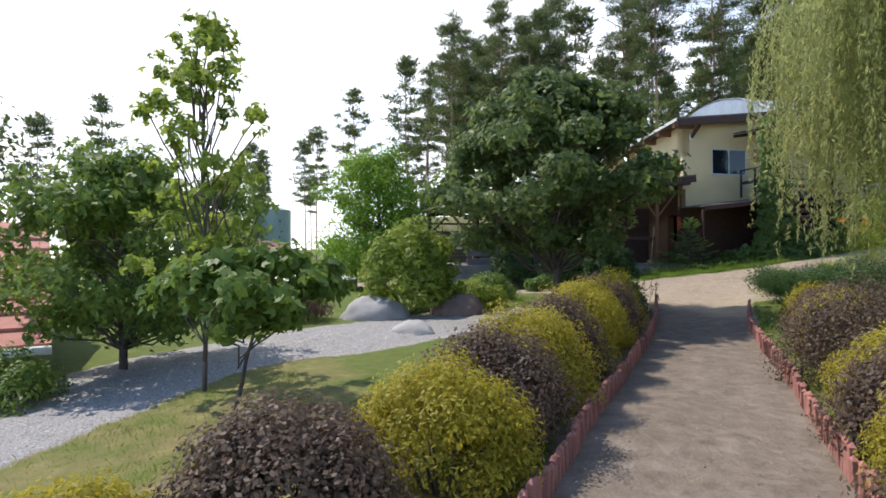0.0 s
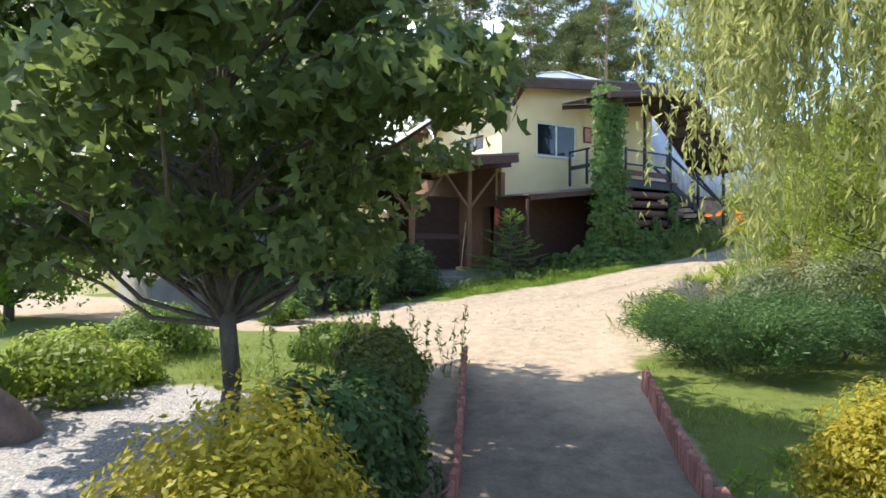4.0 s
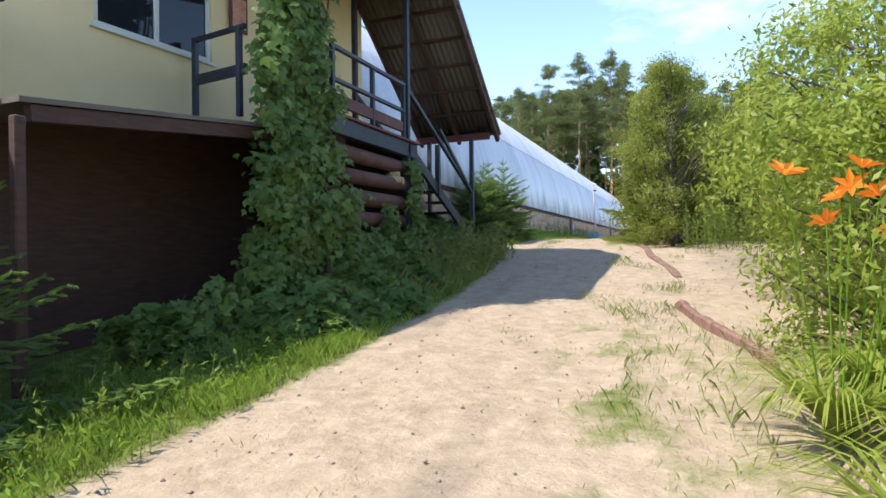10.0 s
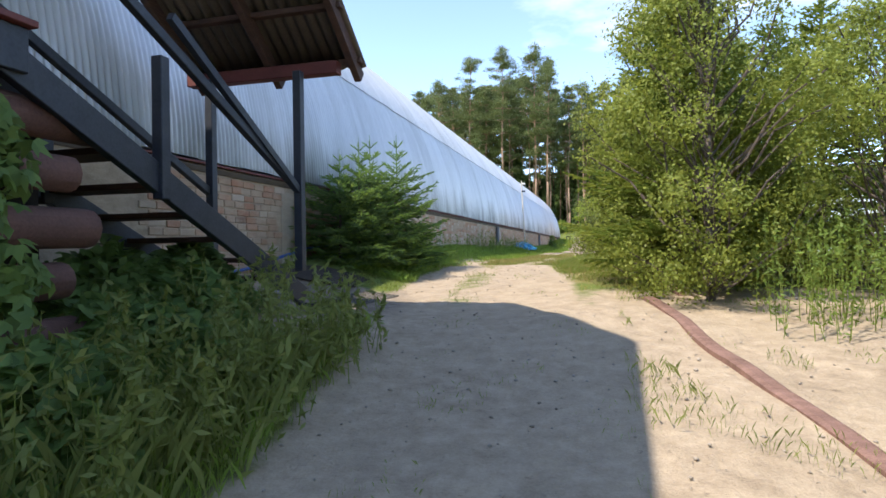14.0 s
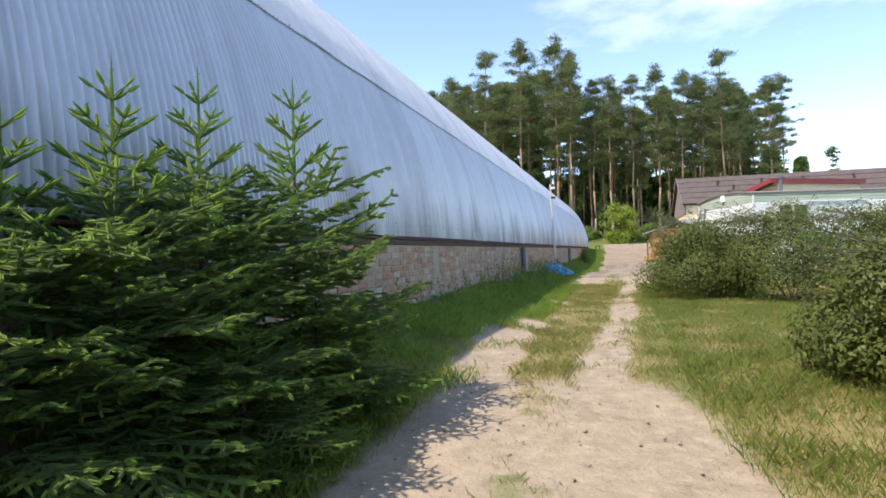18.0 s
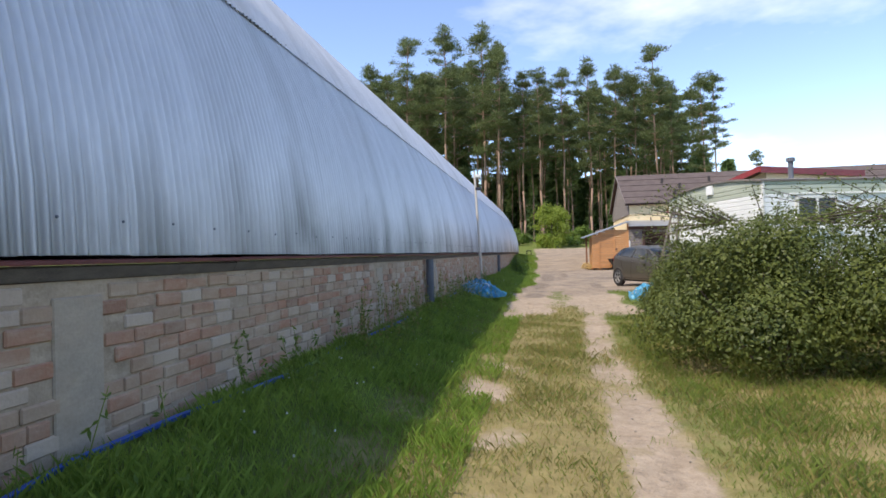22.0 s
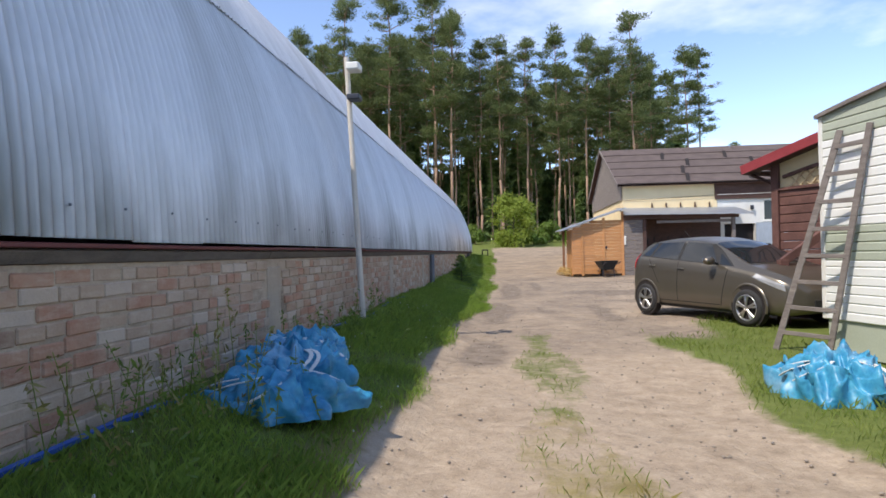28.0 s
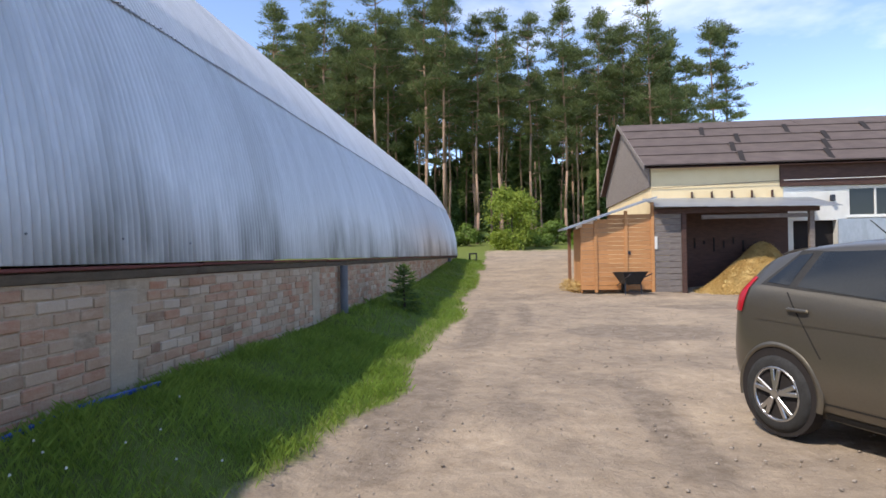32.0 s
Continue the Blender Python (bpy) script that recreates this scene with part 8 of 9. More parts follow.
# ---- plants about the house ----
for k, (x, y, r, h) in enumerate(((1.45, -33.9, 0.95, 1.75), (1.3, -32.75, 0.75, 1.45), (1.6, -35.1, 0.95, 1.6), (0.95, -36.3, 0.9, 1.4), (2.0, -34.4, 0.6, 1.0))):
    bush(x, y, r, r, h, 9000, 0.1, M_DARKBUSH, "dense dark green shrub in front of the porch", 200 + k, "shrub", "porch shrubs", lumps=90, lump=0.24, w=0.3, droop=-0.4)
bush(2.6, -36.2, 0.55, 0.5, 0.4, 3500, 0.08, M_GREEN, "low pale leafy plant at the road's edge", 210)
spruce(1.3, -29.66, 1.95, 1.45, 301, "small open spruce by the house corner", needle=0.034, step=0.2, k0=8, leader=0.3, power=0.95)
sp_a = spruce(0.62, -16.38, 2.02, 1.0, 310, "young spruce with pale new tips against the hall wall", "spruces by the hall", leader=0.42, power=0.45)
sp_b = spruce(0.5, -15.6, 2.12, 1.0, 311, "young spruce with pale new tips against the hall wall", "spruces by the hall", leader=0.42, power=0.45)
for k, (x, y, s, rz, sz) in enumerate(((0.72, -14.85, 1.05, 200, 1.08), (0.5, -16.85, 0.85, 90, 0.98), (0.95, -15.0, 0.7, 310, 0.7), (1.05, -16.0, 0.62, 150, 0.75))):
    again((sp_a, sp_b)[k % 2], x, y, s, rz, sz)
spruce(0.75, 19.2, 1.0, 0.5, 330, "little dark conifer at the hall wall", needle=0.026, step=0.07, k0=10)
con_a = spruce(5.25, -17.3, 4.2, 1.35, 340, "tall dense green conifer beside the track", "conifers by the track", needle=0.038, step=0.15, k0=11, spacing=0.022, power=0.55, leader=0.06, bottom=0.13, mats=(M_CONIFER, M_HEDGE))
con_b = spruce(5.6, -15.9, 4.4, 1.4, 341, "tall dense green conifer beside the track", "conifers by the track", needle=0.038, step=0.15, k0=11, spacing=0.022, power=0.55, leader=0.06, bottom=0.13, mats=(M_CONIFER, M_HEDGE))
for k, (x, y, s, rz) in enumerate(((6.7, -14.6, 0.8, 40), (7.6, -12.4, 0.5, 140), (7.4, -15.6, 0.95, 220), (7.4, -13.4, 1.0, 300))):
    again((con_a, con_b)[k % 2], x, y, s, rz)
for k, (x, y, h, rx) in enumerate(((5.45, -18.4, 3.9, 1.2), (5.25, -16.6, 4.2, 1.25), (6.2, -15.0, 3.6, 1.1), (7.0, -13.6, 2.2, 1.0), (7.4, -17.6, 3.2, 1.3), (9.2, -18.4, 2.9, 1.4))):
    broadleaf(x, y, h, 0.12, rx * 1.08, rx * 1.08, 38000, 0.043, M_HEDGE, "tall leafy hedge tree beside the track", 360 + k, 0.05, 190, 0.16, ragged=0.14, taper=0.3, clear=0.8, name="hedge_tree", group="hedge by the track", w=0.55)
spruce(10.9, -20.0, 6.0, 1.7, 351, "tall pale green conifer beyond the sand", needle=0.07, step=0.42, k0=7, spacing=0.05, mats=(M_CONIFER, M_FRESH))
spruce(8.0, -21.2, 1.1, 0.6, 352, "small round dark conifer on the sand", needle=0.03, step=0.08, k0=10)
for k, (x, y, r, h) in enumerate(((5.4, -13.3, 1.05, 1.5), (4.75, -4.3, 1.35, 2.35), (6.3, -5.0, 1.5, 2.3), (8.4, -4.0, 1.4, 2.4), (5.0, -2.6, 1.2, 1.8), (5.3, -0.7, 1.1, 1.65), (5.2, 1.1, 1.0, 1.4), (5.4, 2.7, 0.9, 1.3))):
    rngt = np.random.default_rng(400 + k)
    t = bush(x, y, r * 1.1, r * 1.1, h * 0.85, 30000, 0.05, M_THORN, "sprawling thorn bush with small dull green leaves", 400 + k, "bush", "thorn bushes", lumps=70, lump=0.26, w=0.5)
    C = []
    bm = B()
    for q in range(44):
        a = rngt.uniform(0, 6.28)
        p0 = Vector((math.cos(a) * r * 0.4, math.sin(a) * r * 0.4, h * 0.7))
        p1 = p0 + Vector((math.cos(a) * r * rngt.uniform(0.3, 0.8), math.sin(a) * r * rngt.uniform(0.3, 0.8), rngt.uniform(-0.2, 0.42)))
        rod(bm, p0, p1, 0.006, 0.003, 4)
        tt = rngt.random((60, 1))
        C.append(np.array(p0) + (np.array(p1) - np.array(p0)) * tt + rngt.normal(size=(60, 3)) * 0.035)
    o_ = part("twig_work", bm, M_BARK, t)
    o_["kind"] = "stuff"
    put("twig_foliage", leaf_mesh("twig_foliage", np.concatenate(C), rngt, 0.035, 0.018, M_THORN, 0), t)
# undergrowth along the wood
for k in range(16):
    x, y = -14 + k * 2.6 + rk.uniform(-0.8, 0.8), 55 + rk.uniform(-1.5, 3)
    bush(x, y, 1.5, 1.2, rk.uniform(1.0, 2.4), 2200, 0.22, M_GREEN if k % 3 else M_LIME, "green undergrowth at the edge of the pine wood", 430 + k, "bush", "undergrowth", lumps=24)

broadleaf(2.9, 51, 4.2, 0.2, 1.9, 1.7, 7000, 0.2, M_FRESH, "light green bush at the edge of the pine wood", 460, 0.05, 50, 0.28, name="shrub")


# ---- creeper on the deck corner ----
def creeper():
    rng = np.random.default_rng(55)
    t = thing("creeper", pose(0, 0, 0), "dark green creeper climbing the deck post and spreading over the bank", "creeper")
    c, r = [], []
    for k in range(100):
        f = k / 99
        z = -1.2 + 4.7 * f
        wv = 0.42 - 0.1 * f + (0.3 if f < 0.15 else 0)
        c.append((1.62 + rng.normal() * 0.08, -26.2 + rng.normal() * wv * 0.6, z)), r.append(0.2)
    for k in range(22):
        q = rng.random()
        c.append((1.6 + 0.3 * rng.random(), -25.6 + 1.2 * q, -1.0 + 1.1 * rng.random() * (1 - q))), r.append(0.2)
    bm = B()
    for k in range(5):
        limb(bm, (1.6 + rng.normal() * 0.1, -25.7 + rng.normal() * 0.2, -1.4), (1.6, -25.7 + rng.normal() * 0.2, 3.2), 0.025, 0.008, rng, 8, 0.04, 5)
    part("woody_base", bm, M_BARK, t)["kind"] = "stuff"
    p, fd = clump_points(rng, 15000, np.array(c), np.array(r), 0.3, True)
    p = p + rng.normal(size=p.shape) * np.array([0.04, 0.1, 0.1])
    put("foliage", leaf_mesh("leaves", p, rng, 0.105, 0.085, M_VINE, 1.6, face=fd * 0.7 + np.array([0.7, -0.35, 0.1]), lobes=3), t)
    # mat over the bank, heaped and uneven
    n = 22000
    x, y = rng.uniform(0.9, 3.1, n), rng.uniform(-28.2, -20.6, n)
    edge = np.interp(y, (-28.2, -27.2, -26, -24.5, -23.2, -22.4, -21.4, -20.6), (1.7, 2.5, 2.85, 2.75, 2.4, 2.2, 2.0, 1.4)) + 0.12 * np.sin(y * 5.1) + 0.08 * np.sin(y * 11)
    keep = x < edge - rng.random(n) * 0.15
    x, y, edge = x[keep], y[keep], edge[keep]
    heap = np.clip((edge - x) / 0.5, 0, 1) * (0.3 + 0.16 * np.sin(x * 4.3 + 2 * np.sin(y * 2.1)) * np.sin(y * 3.7 + x))
    z = land(x, y) + heap * (0.55 + 0.45 * rng.random(len(x))) + 0.03
    put("ground_foliage", leaf_mesh("ground_foliage", np.stack([x, y, z], 1), rng, 0.12, 0.1, M_VINE, 0.2, face=np.stack([0.35 + 0 * x, -0.25 + 0 * x, 1.0 + 0 * x], 1) + 0.3 * rng.normal(size=(len(x), 3)), lobes=3), t)
    c = np.array([(1.72, -23.2 + 0.12 * math.sin(k), -0.9 + 0.09 * k) for k in range(18)] + [(1.74, -24.1, -0.9 + 0.1 * k) for k in range(9)])
    p, fd = clump_points(rng, 700, c, np.full(len(c), 0.16), 0.3, True)
    put("tendril_foliage", leaf_mesh("tendril_foliage", p, rng, 0.1, 0.08, M_VINE, 1.2, face=fd + np.array([0.7, -0.3, 0]), lobes=3), t)


creeper()


# ---- grass ----
def grass(name, label, x0, x1, y0, y1, density, h, material, seed, mask=None, lean=0.5, width=0.004):
    rng = np.random.default_rng(seed)
    n = int((x1 - x0) * (y1 - y0) * density)
    x, y = rng.uniform(x0, x1, n), rng.uniform(y0, y1, n)
    pat = 0.5 + 0.5 * np.sin(x * 3.1 + 2 * np.sin(y * 1.7)) * np.sin(y * 2.7 + 1.5 * np.sin(x * 2.2))
    keep = rng.random(n) < (0.35 + 0.65 * pat)
    if mask is not None:
        keep &= rng.random(n) < mask(x, y)
    x, y, pat = x[keep], y[keep], pat[keep]
    n = len(x)
    p = np.stack([x, y, land(x, y) - 0.01], 1)
    hh = h * rng.uniform(0.4, 1.2, n) * (0.6 + 0.6 * pat)
    a = rng.uniform(0, 6.28, n)
    d = np.stack([np.cos(a), np.sin(a), 0 * a], 1) * (hh * lean * rng.random(n))[:, None]
    b = rng.uniform(0, 6.28, n)
    s = np.stack([np.cos(b), np.sin(b), 0 * b], 1) * width
    up_ = np.array([0, 0, 1.0])
    v = np.stack([p - s, p + s, p + d * 0.35 + up_ * (hh * 0.6)[:, None] + s * 0.8, p + d + up_ * hh[:, None]], 1).reshape(-1, 3)
    f = np.arange(len(v)).reshape(-1, 4)
    ob = put(name, mesh(name, v, f, material))
    return tagged(ob, label, "grass", kind="stuff")


cov = lambda k: (lambda x, y: cover(x, y)[k])
green = lambda x, y: np.clip(cover(x, y)[0] - 0.25, 0, 1)
drym = lambda x, y: np.clip(cover(x, y)[0] - 0.25, 0, 1) * np.clip(cover(x, y)[2], 0, 1)
tuft = lambda x, y: green(x, y) * (0.25 + 0.75 * (np.sin(x * 2.3 + 1.4 * np.sin(y * 1.9)) * np.sin(y * 2.1 + np.sin(x * 3)) > 0))
grass("grass_strip", "rank green grass along the foot of the hall wall", 0.0, 1.75, -17, 2, 5600, 0.11, M_LUSH, 501, green, 0.8, 0.0017)
grass("grass_strip", "green grass along the foot of the hall wall", 0.0, 1.9, 2, 16, 6000, 0.1, M_LUSH, 513, green, 0.9, 0.0014)
grass("grass_strip", "green grass along the foot of the hall wall", 0.0, 2.0, 16, 39, 1300, 0.11, M_LUSH, 502, green, 0.8, 0.0024)
grass("grass_bank", "green grass on the bank below the house", 1.4, 3.3, -32.5, -20, 4000, 0.12, M_LUSH, 503, green, 0.8, 0.0017)
grass("grass_verge", "short thin grass between the wheel tracks", 1.0, 3.8, -19, 12, 3800, 0.05, M_GRASS, 504, lambda x, y: green(x, y) * 0.8 * (1 - 0.65 * sstep(0, 3, y)), 1.0, 0.0015)
grass("dry_grass", "dry yellow grass between and beside the wheel tracks", 0.9, 8.0, -18, 3, 1700, 0.08, M_DRYGRASS, 505, drym, 1.0, 0.0015)
grass("grass_verge", "green grass beside the thorn bushes", 3.5, 6.3, -17, 12, 2600, 0.09, M_GRASS, 506, lambda x, y: green(x, y) * (1 - 0.7 * sstep(0, 3, y)), 0.9, 0.0017)
grass("dry_grass", "dry grass and weeds in the roadside bed", 5.4, 10, -35, -25, 800, 0.06, M_DRYGRASS, 507, lambda x, y: drym(x, y) * tuft(x, y), 0.8, 0.0017)
grass("grass_verge", "green grass in the roadside bed", 4.6, 10, -35, -16, 1500, 0.045, M_GRASS, 508, tuft, 0.9, 0.0017)
grass("lawn", "mown lawn with sparse longer blades", 9.5, 18, -50, -44, 1000, 0.05, M_GRASS, 509, green, 0.8, 0.0017)
grass("lawn", "shaded lawn under the willow", 11, 20, -40, -30, 420, 0.08, M_GRASS, 510, green, 0.8, 0.0024)
grass("grass_verge", "weedy green grass beside the path's end", 4.5, 11, -41, -35, 1600, 0.08, M_GRASS, 511, tuft, 0.9, 0.0017)
beside = lambda x, y: np.clip((x - np.interp(y, ROAD_Y, ROAD_R) + 0.5) / 0.9, 0, 1)
grass("tall_grass", "tall thin dry grass at the edge of the roadside bed", 5.8, 8.2, -35, -27, 800, 0.16, M_WEED, 514, lambda x, y: beside(x, y) * tuft(x, y), 0.9, 0.0012)
grass("tall_grass", "green grass tufts at the edge of the roadside bed", 5.3, 8.2, -35, -26, 1500, 0.1, M_WEED, 515, lambda x, y: 0.7 * beside(x, y) * tuft(x, y), 0.9, 0.0012)
grass("tall_grass", "thin grass along the sunken kerb", 4.5, 5.7, -26, -16.5, 1100, 0.08, M_WEED, 516, lambda x, y: 0.6 * (np.sin(x * 2.9 + 1.2 * np.sin(y * 2.3)) * np.sin(y * 1.9 + x) > 0.35), 0.9, 0.0012)
grass("tall_grass", "rank seeding grass at the foot of the deck", 1.5, 2.9, -25, -20.4, 1400, 0.28, M_WEED, 517, green, 0.7, 0.0013)
grass("sand_tufts", "thin grass tufts on the sandy road", 2.6, 8, -34, -15, 700, 0.035, M_GRASS, 512, lambda x, y: 0.45 * (np.sin(x * 3.7 + y + np.sin(y * 3.1)) * np.sin(y * 2.9 - x * 2.3) > 0.55) * (0.25 + 0.75 * (x > np.interp(y, ROAD_Y, ROAD_R) - 1.7)), 1.0, 0.0017)


def pebbles(name, label, x0, x1, y0, y1, n, r0, r1, material, seed, mask):
    """Loose small stones, each with its own shape."""
    rng = np.random.default_rng(seed)
    x, y = rng.uniform(x0, x1, n), rng.uniform(y0, y1, n)
    keep = rng.random(n) < mask(x, y)
    x, y = x[keep], y[keep]
    n = len(x)
    r = r0 + (r1 - r0) * rng.random(n) ** 3
    octa = np.array([(1, 0, 0), (0.3, 0.9, 0.1), (-0.9, 0.3, 0), (-0.2, -1, 0.1), (0.1, 0.1, 0.7), (0, 0, -0.5)])
    fo = np.array([(0, 1, 4), (1, 2, 4), (2, 3, 4), (3, 0, 4), (1, 0, 5), (2, 1, 5), (3, 2, 5), (0, 3, 5)])
    a = rng.uniform(0, 6.28, n)
    o = octa[None] * (0.7 + 0.6 * rng.random((n, 6, 1))) * r[:, None, None]
    c, s = np.cos(a)[:, None], np.sin(a)[:, None]
    v = np.stack([o[..., 0] * c - o[..., 1] * s + x[:, None], o[..., 0] * s + o[..., 1] * c + y[:, None], o[..., 2] + (land(x, y) - 0.022)[:, None]], -1).reshape(-1, 3)
    f = (fo[None] + 6 * np.arange(n)[:, None, None]).reshape(-1, 3)
    return tagged(put(name, mesh(name, v, f, material)), label, "pebbles", kind="stuff")


M_PEBBLE = leafmat("loose_stones", (0.2, 0.165, 0.13), (0.4, 0.35, 0.3), 0.0, 0.9)
bare = lambda x, y: np.clip(1 - cover(x, y)[0] - cover(x, y)[1], 0, 1)
pebbles("pebbles", "loose stones trodden into the yard", 1.2, 7, 2, 26, 6500, 0.004, 0.02, M_PEBBLE, 601, bare)
pebbles("pebbles", "loose stones and crumbs on the sandy road", 1.5, 7.5, -34, 2, 8000, 0.004, 0.02, M_PEBBLE, 602, bare)
pebbles("pebbles", "loose crumbs on the garden path", 7, 18, -45, -34, 2500, 0.003, 0.011, M_PEBBLE, 603, bare)
pebbles("gravel", "pale coarse gravel round the boulder", 7, 14.5, -48, -38, 26000, 0.008, 0.035, M_GRAVEL, 604, lambda x, y: cover(x, y)[1])


def weeds(name, label, x0, x1, y0, y1, n, h, material, seed, leaf=0.06):
    """Upright leafy stalks."""
    rng = np.random.default_rng(seed)
    C, bm = [], B()
    for k in range(n):
        x, y = rng.uniform(x0, x1), rng.uniform(y0, y1)
        z, hh = gz(x, y), h * rng.uniform(0.6, 1.2)
        tip = Vector((x + rng.normal() * 0.08, y + rng.normal() * 0.08, z + hh))
        rod(bm, (x, y, z - 0.02), tip, 0.004, 0.002, 4)
        tt = rng.random((int(hh * 45), 1)) ** 0.8
        C.append(np.array([x, y, z]) + (np.array(tip) - np.array([x, y, z])) * tt + rng.normal(size=(len(tt), 3)) * np.array([0.035, 0.035, 0.01]) * (1.3 - tt))
    t = thing(name, pose(0, 0, 0), label, "weeds", kind="stuff")
    o_ = part("stalk_mass", bm, M_GRASS, t)
    put("foliage", leaf_mesh("leaves", np.concatenate(C), rng, leaf, leaf * 0.28, material, 0.1), t)


rng = np.random.default_rng(610)
bm = B()
for k in range(80):
    x, y = rng.uniform(0.2, 1.3), rng.uniform(-9, 12)
    rod(bm, (x, y, gz(x, y) + 0.07), (x, y, gz(x, y) + 0.082), 0.008, 0.005, 5)
clover = part("clover_heads", bm, M_WHITE)
tagged(clover, "small white clover heads in the grass", "flowers", kind="stuff")
weeds("weeds", "tall yellowing weeds against the brick wall", 0.05, 0.6, -6, 4, 60, 0.6, M_DRYGRASS, 521)
weeds("weeds", "tall green weeds against the brick wall", 0.1, 1.1, -13, 9, 190, 0.42, M_GREEN, 522)
weeds("weeds", "tall seeding grass and weeds at the foot of the stair", 1.6, 2.7, -24.2, -20.6, 230, 0.5, M_WEED, 523, 0.09)
weeds("weeds", "rank weeds on the bank before the shed", 1.3, 2.5, -32.2, -27.3, 240, 0.3, M_GREEN, 527, 0.07)
weeds("weeds", "broad-leaved weeds along the edge of the road", 2.3, 2.9, -32.5, -26, 150, 0.14, M_LIME, 528, 0.07)
weeds("weeds", "green weeds between the lavender", 7.1, 8.8, -33.0, -28.5, 240, 0.36, M_WEED, 530, 0.07)
weeds("weeds", "leafy light green weeds beside the juniper", 11.2, 13.2, -37.2, -34.8, 200, 0.15, M_LIME, 532, 0.07)
weeds("weeds", "leafy weeds beside the garden path's end", 6.3, 8.4, -38, -36.2, 46, 0.75, M_GREEN, 524, 0.075)
weeds("weeds", "grey-green weeds in the roadside bed", 7.3, 9.5, -32.5, -27, 110, 0.5, M_JUNIPER, 525)
weeds("weeds", "tall reeds below the conifers", 5.7, 7.0, -20.2, -19.0, 60, 0.8, M_GREEN, 526)

# ---- beyond the garden: low house, tanks, pale roof ----
lh = thing("low_house", pose(10, -46.9, -0.2, 0, 0, 15.6) @ pose(-10, 49.6, 0), "low dark timber house with faded red tiled roof", "house")
part("wall", box(B(), 2.5, -58, -4.2, 9.2, -50.2, -2.1), M_DARKWOOD, lh)
for k in range(6):
    part("post", box(B(), 9.25, -57 + k * 1.3, -4.0, 9.4, -56.85 + k * 1.3, -2.1), M_GREYWOOD, lh)
for k in range(10):
    t0, t1 = k / 10, (k + 1.1) / 10
    bm = B()
    xa, xb = 10.0 - 4.2 * t0, 10.0 - 4.2 * min(t1, 1)
    za, zb_ = -2.15 + 1.75 * t0, -2.15 + 1.75 * min(t1, 1)
    v = [bm.verts.new(c) for c in ((xa, -59, za + 0.05), (xa, -49.6, za + 0.05), (xb, -49.6, zb_), (xb, -59, zb_))]
    bm.faces.new(v)
    thick(bm, 0.05)
    part("tile_course", bm, mat("faded_red_tile", (0.42, 0.16, 0.12), (0.55, 0.24, 0.19), 6, 0.8, 0.3) if k == 0 else bpy.data.materials["faded_red_tile"], lh)
bm = B()
v = [bm.verts.new(c) for c in ((5.8, -59, -0.42), (5.8, -49.6, -0.42), (1.6, -49.6, -2.2), (1.6, -59, -2.2))]
bm.faces.new(v)
part("rear_slope", bm, bpy.data.materials["faded_red_tile"], lh)
part("gutter", rod(B(), (10.05, -59, -2.18), (10.05, -49.6, -2.18), 0.06, None, 8), M_WHITE, lh)
for nm, x, y, z0, z1, r_, c1, c2, lab in (("storage_tank", -33.2, -43.7, -5.5, -0.9, 2.7, (0.2, 0.03, 0.04), (0.28, 0.05, 0.06), "dark red round storage tank"), ("silo", -43.2, -42.2, -6, 2.9, 1.75, (0.25, 0.36, 0.34), (0.34, 0.45, 0.42), "pale green silo behind the red tank")):
    t = thing(nm, pose(x, y, 0), lab, nm.replace("_", " "))
    part("shell", rod(B(), (0, 0, z0), (0, 0, z1), r_, None, 28), mat(nm + "_paint", c1, c2, 1, 0.5, 0.1), t)
    part("cap", rod(B(), (0, 0, z1), (0, 0, z1 + 0.35 * r_ / 1.5), r_ * 1.02, r_ * 0.3, 28), bpy.data.materials[nm + "_paint"], t)
    part("vent", rod(B(), (0, 0, z1), (0, 0, z1 + 0.8), 0.12, None, 8), M_STEEL, t)
t = thing("long_low_shed", pose(-1.5, -43.8, -2.9, 0, 0, -39), "long low shed with pale sheet roof beyond the garden", "shed")
part("wall", box(B(), -3.0, -1.5, -0.6, 0.2, 1.5, 0.7), M_CONCRETE, t)
part("roof", beam(B(), (-1.4, -1.8, 1.0), (-1.4, 1.8, 0.75), 3.5, 0.06, 0.01), M_WHITE, t)

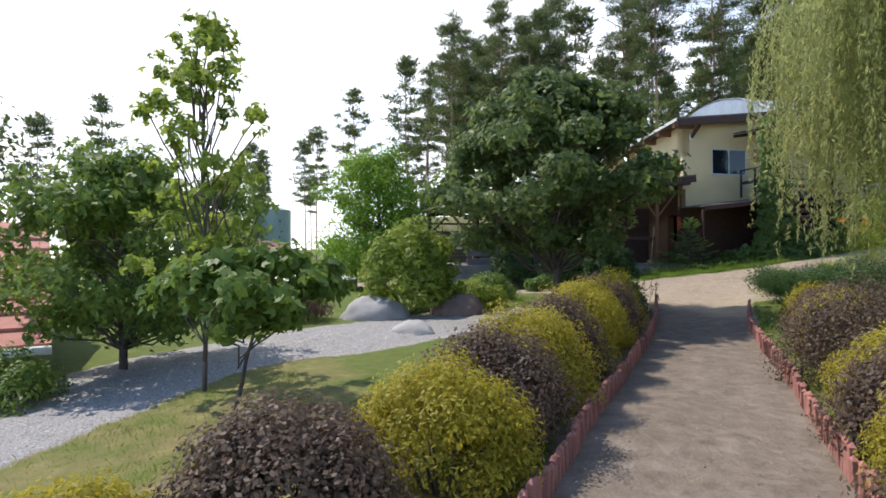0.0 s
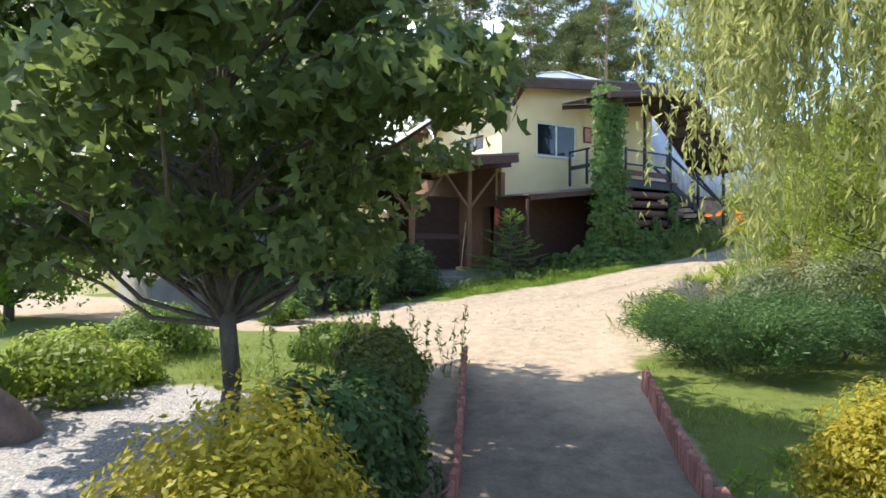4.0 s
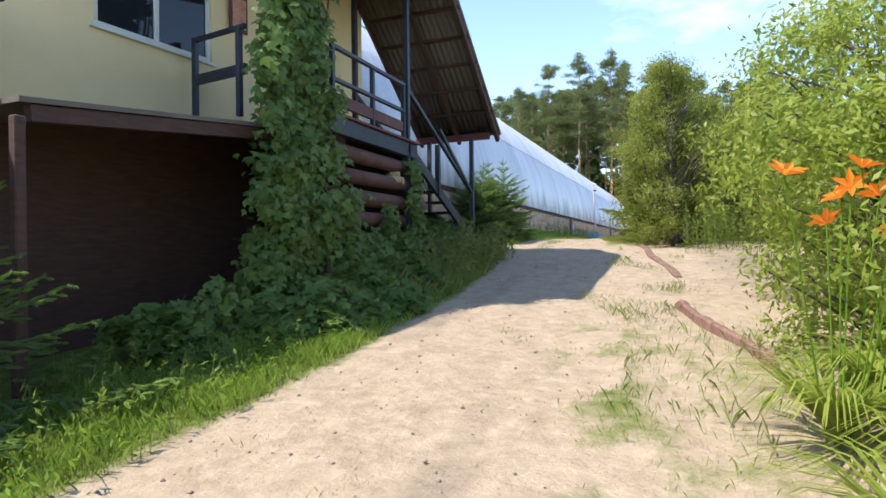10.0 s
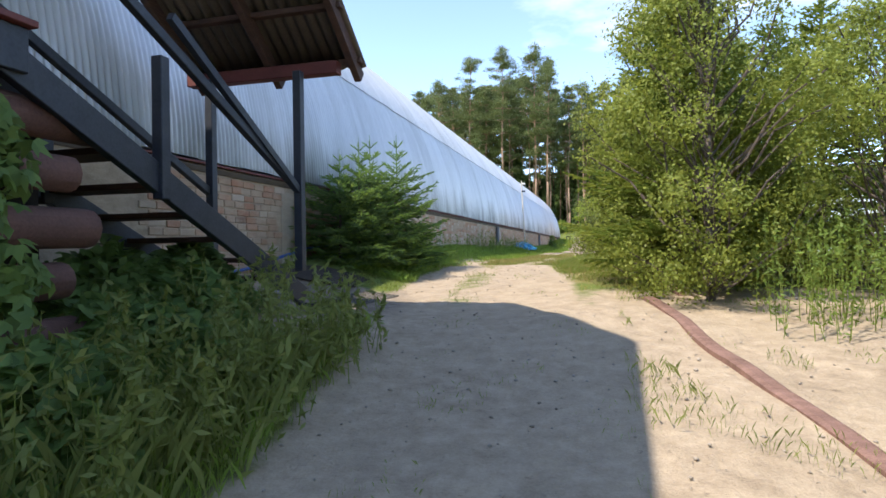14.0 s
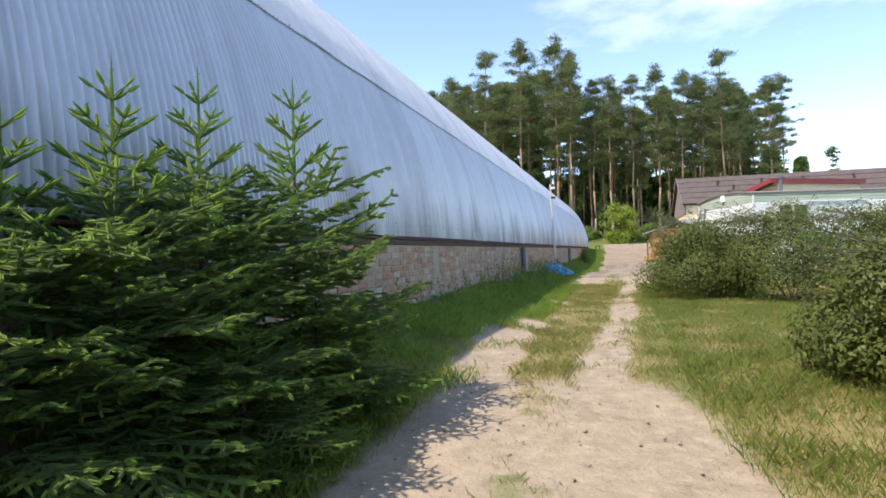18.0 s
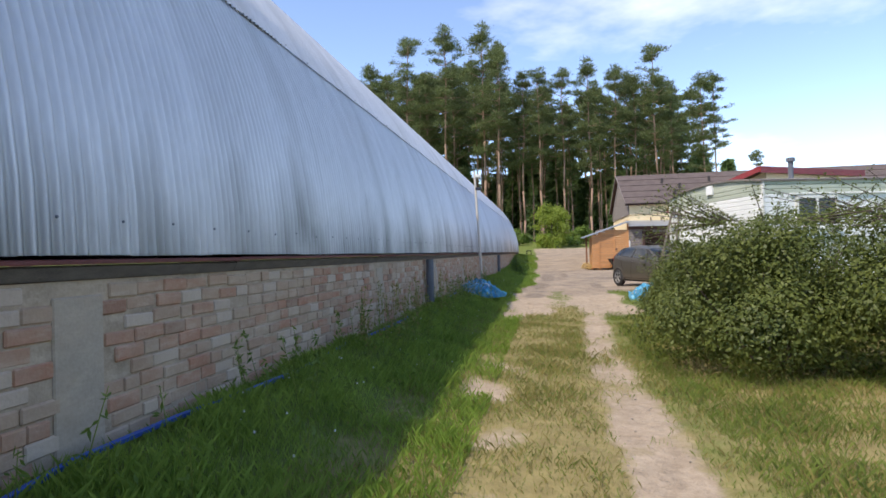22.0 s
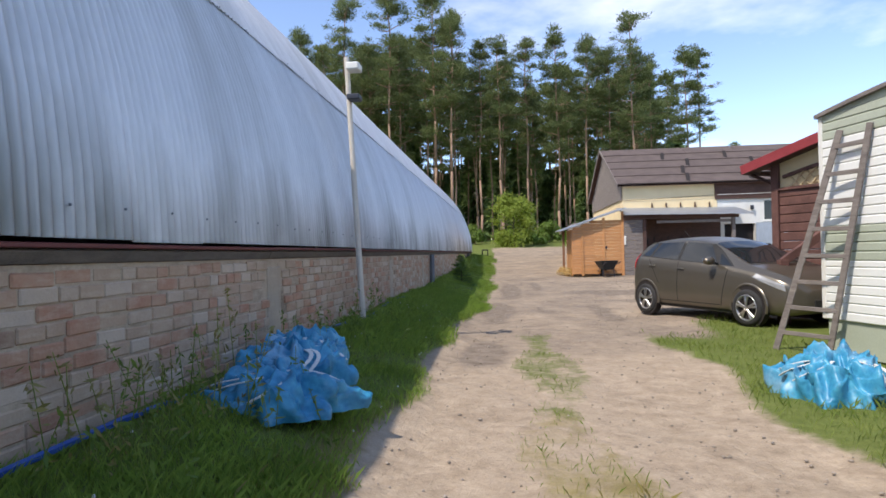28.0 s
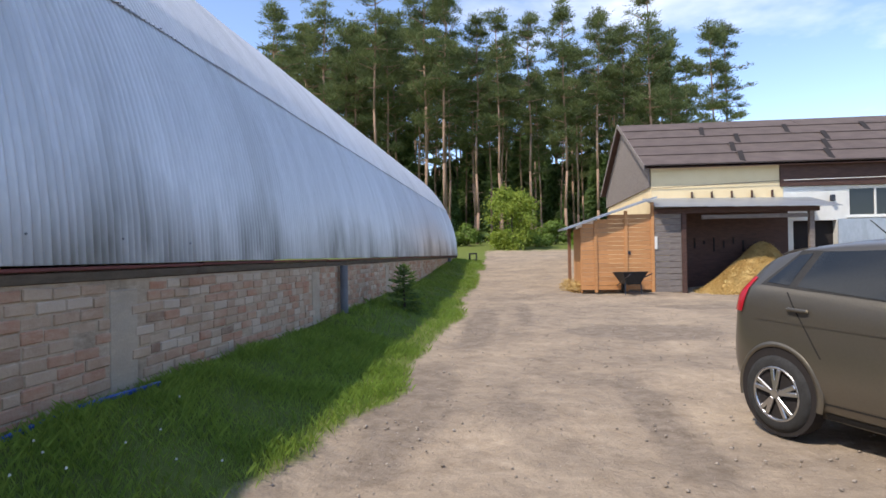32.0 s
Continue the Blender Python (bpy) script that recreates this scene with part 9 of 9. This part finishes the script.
# ---- brick facing of the hall wall ----
brick = bpy.data.meshes.new("brick")
bm = box(B(), -0.016, 0, 0, 0.016, 0.25, 0.082, 0.009)
bm.to_mesh(brick)
bm.free()
brick.materials.append(M_LIMEDBRICK)
rbk = random.Random(77)
joined_v, joined_f = [], []
base_v = [tuple(v.co) for v in brick.vertices]
base_f = [tuple(p.vertices) for p in brick.polygons]
count = 0
PIERS = (-17.4, -8.87, -3.2, 1.1, 5.5, 11.6, 16.2, 21.5, 27.0, 33.0)
for c in range(13):
    z = 0.755 - c * 0.0905
    y = -20.3 + (0.13 if c % 2 else 0)
    while y < 39.0:
        ln_ = rbk.choice((0.26, 0.26, 0.25, 0.24, 0.21, 0.13, 0.18)) * rbk.uniform(0.93, 1.06)
        if z + 0.08 > gz(0, y) - 0.1 and not any(abs(y + ln_ / 2 - q) < 0.2 for q in PIERS):
            # some bricks sit back behind smeared mortar, a few stand proud
            dx = -0.096 + (rbk.uniform(-0.004, 0.005) if rbk.random() < 0.85 else rbk.uniform(-0.012, -0.004))
            dz, tw, hz_ = rbk.uniform(-0.006, 0.006), rbk.uniform(-0.03, 0.03), rbk.uniform(0.9, 1.07)
            m_ = Matrix.Translation((dx, y, z + dz)) @ Matrix.Rotation(tw, 4, "X") @ Matrix.Diagonal((1, ln_ / 0.25, hz_, 1))
            if -3.4 < y < 3.6 and count < 300:
                put("brick", brick, hall, m=m_)
                count += 1
            else:
                k0 = len(joined_v)
                joined_v += [tuple(m_ @ Vector(v)) for v in base_v]
                joined_f += [tuple(i + k0 for i in f) for f in base_f]
        y += ln_ + rbk.uniform(0.003, 0.012)
for q in PIERS:
    part("pier", box(B(), -0.13, q - 0.17, -1.2, -0.082 + rbk.uniform(0, 0.006), q + 0.17, 0.78, 0.008), M_PIER, hall, "smooth grey render over the pier")
me = bpy.data.meshes.new("bricks")
me.from_pydata(joined_v, [], joined_f)
me.materials.append(M_LIMEDBRICK)
o_ = put("brickwork", me, hall)
o_["kind"] = "stuff"

# old cable hanging on the brick wall
cb_ = thing("loose_cable", pose(0, 0, 0), "pale dried cable hanging down the brick wall", "cable")
part("cable", rod(B(), (-0.03, 0.95, 0.72), (0.02, 1.05, gz(0.02, 1.05)), 0.008, None, 6), M_WHITE, cb_)
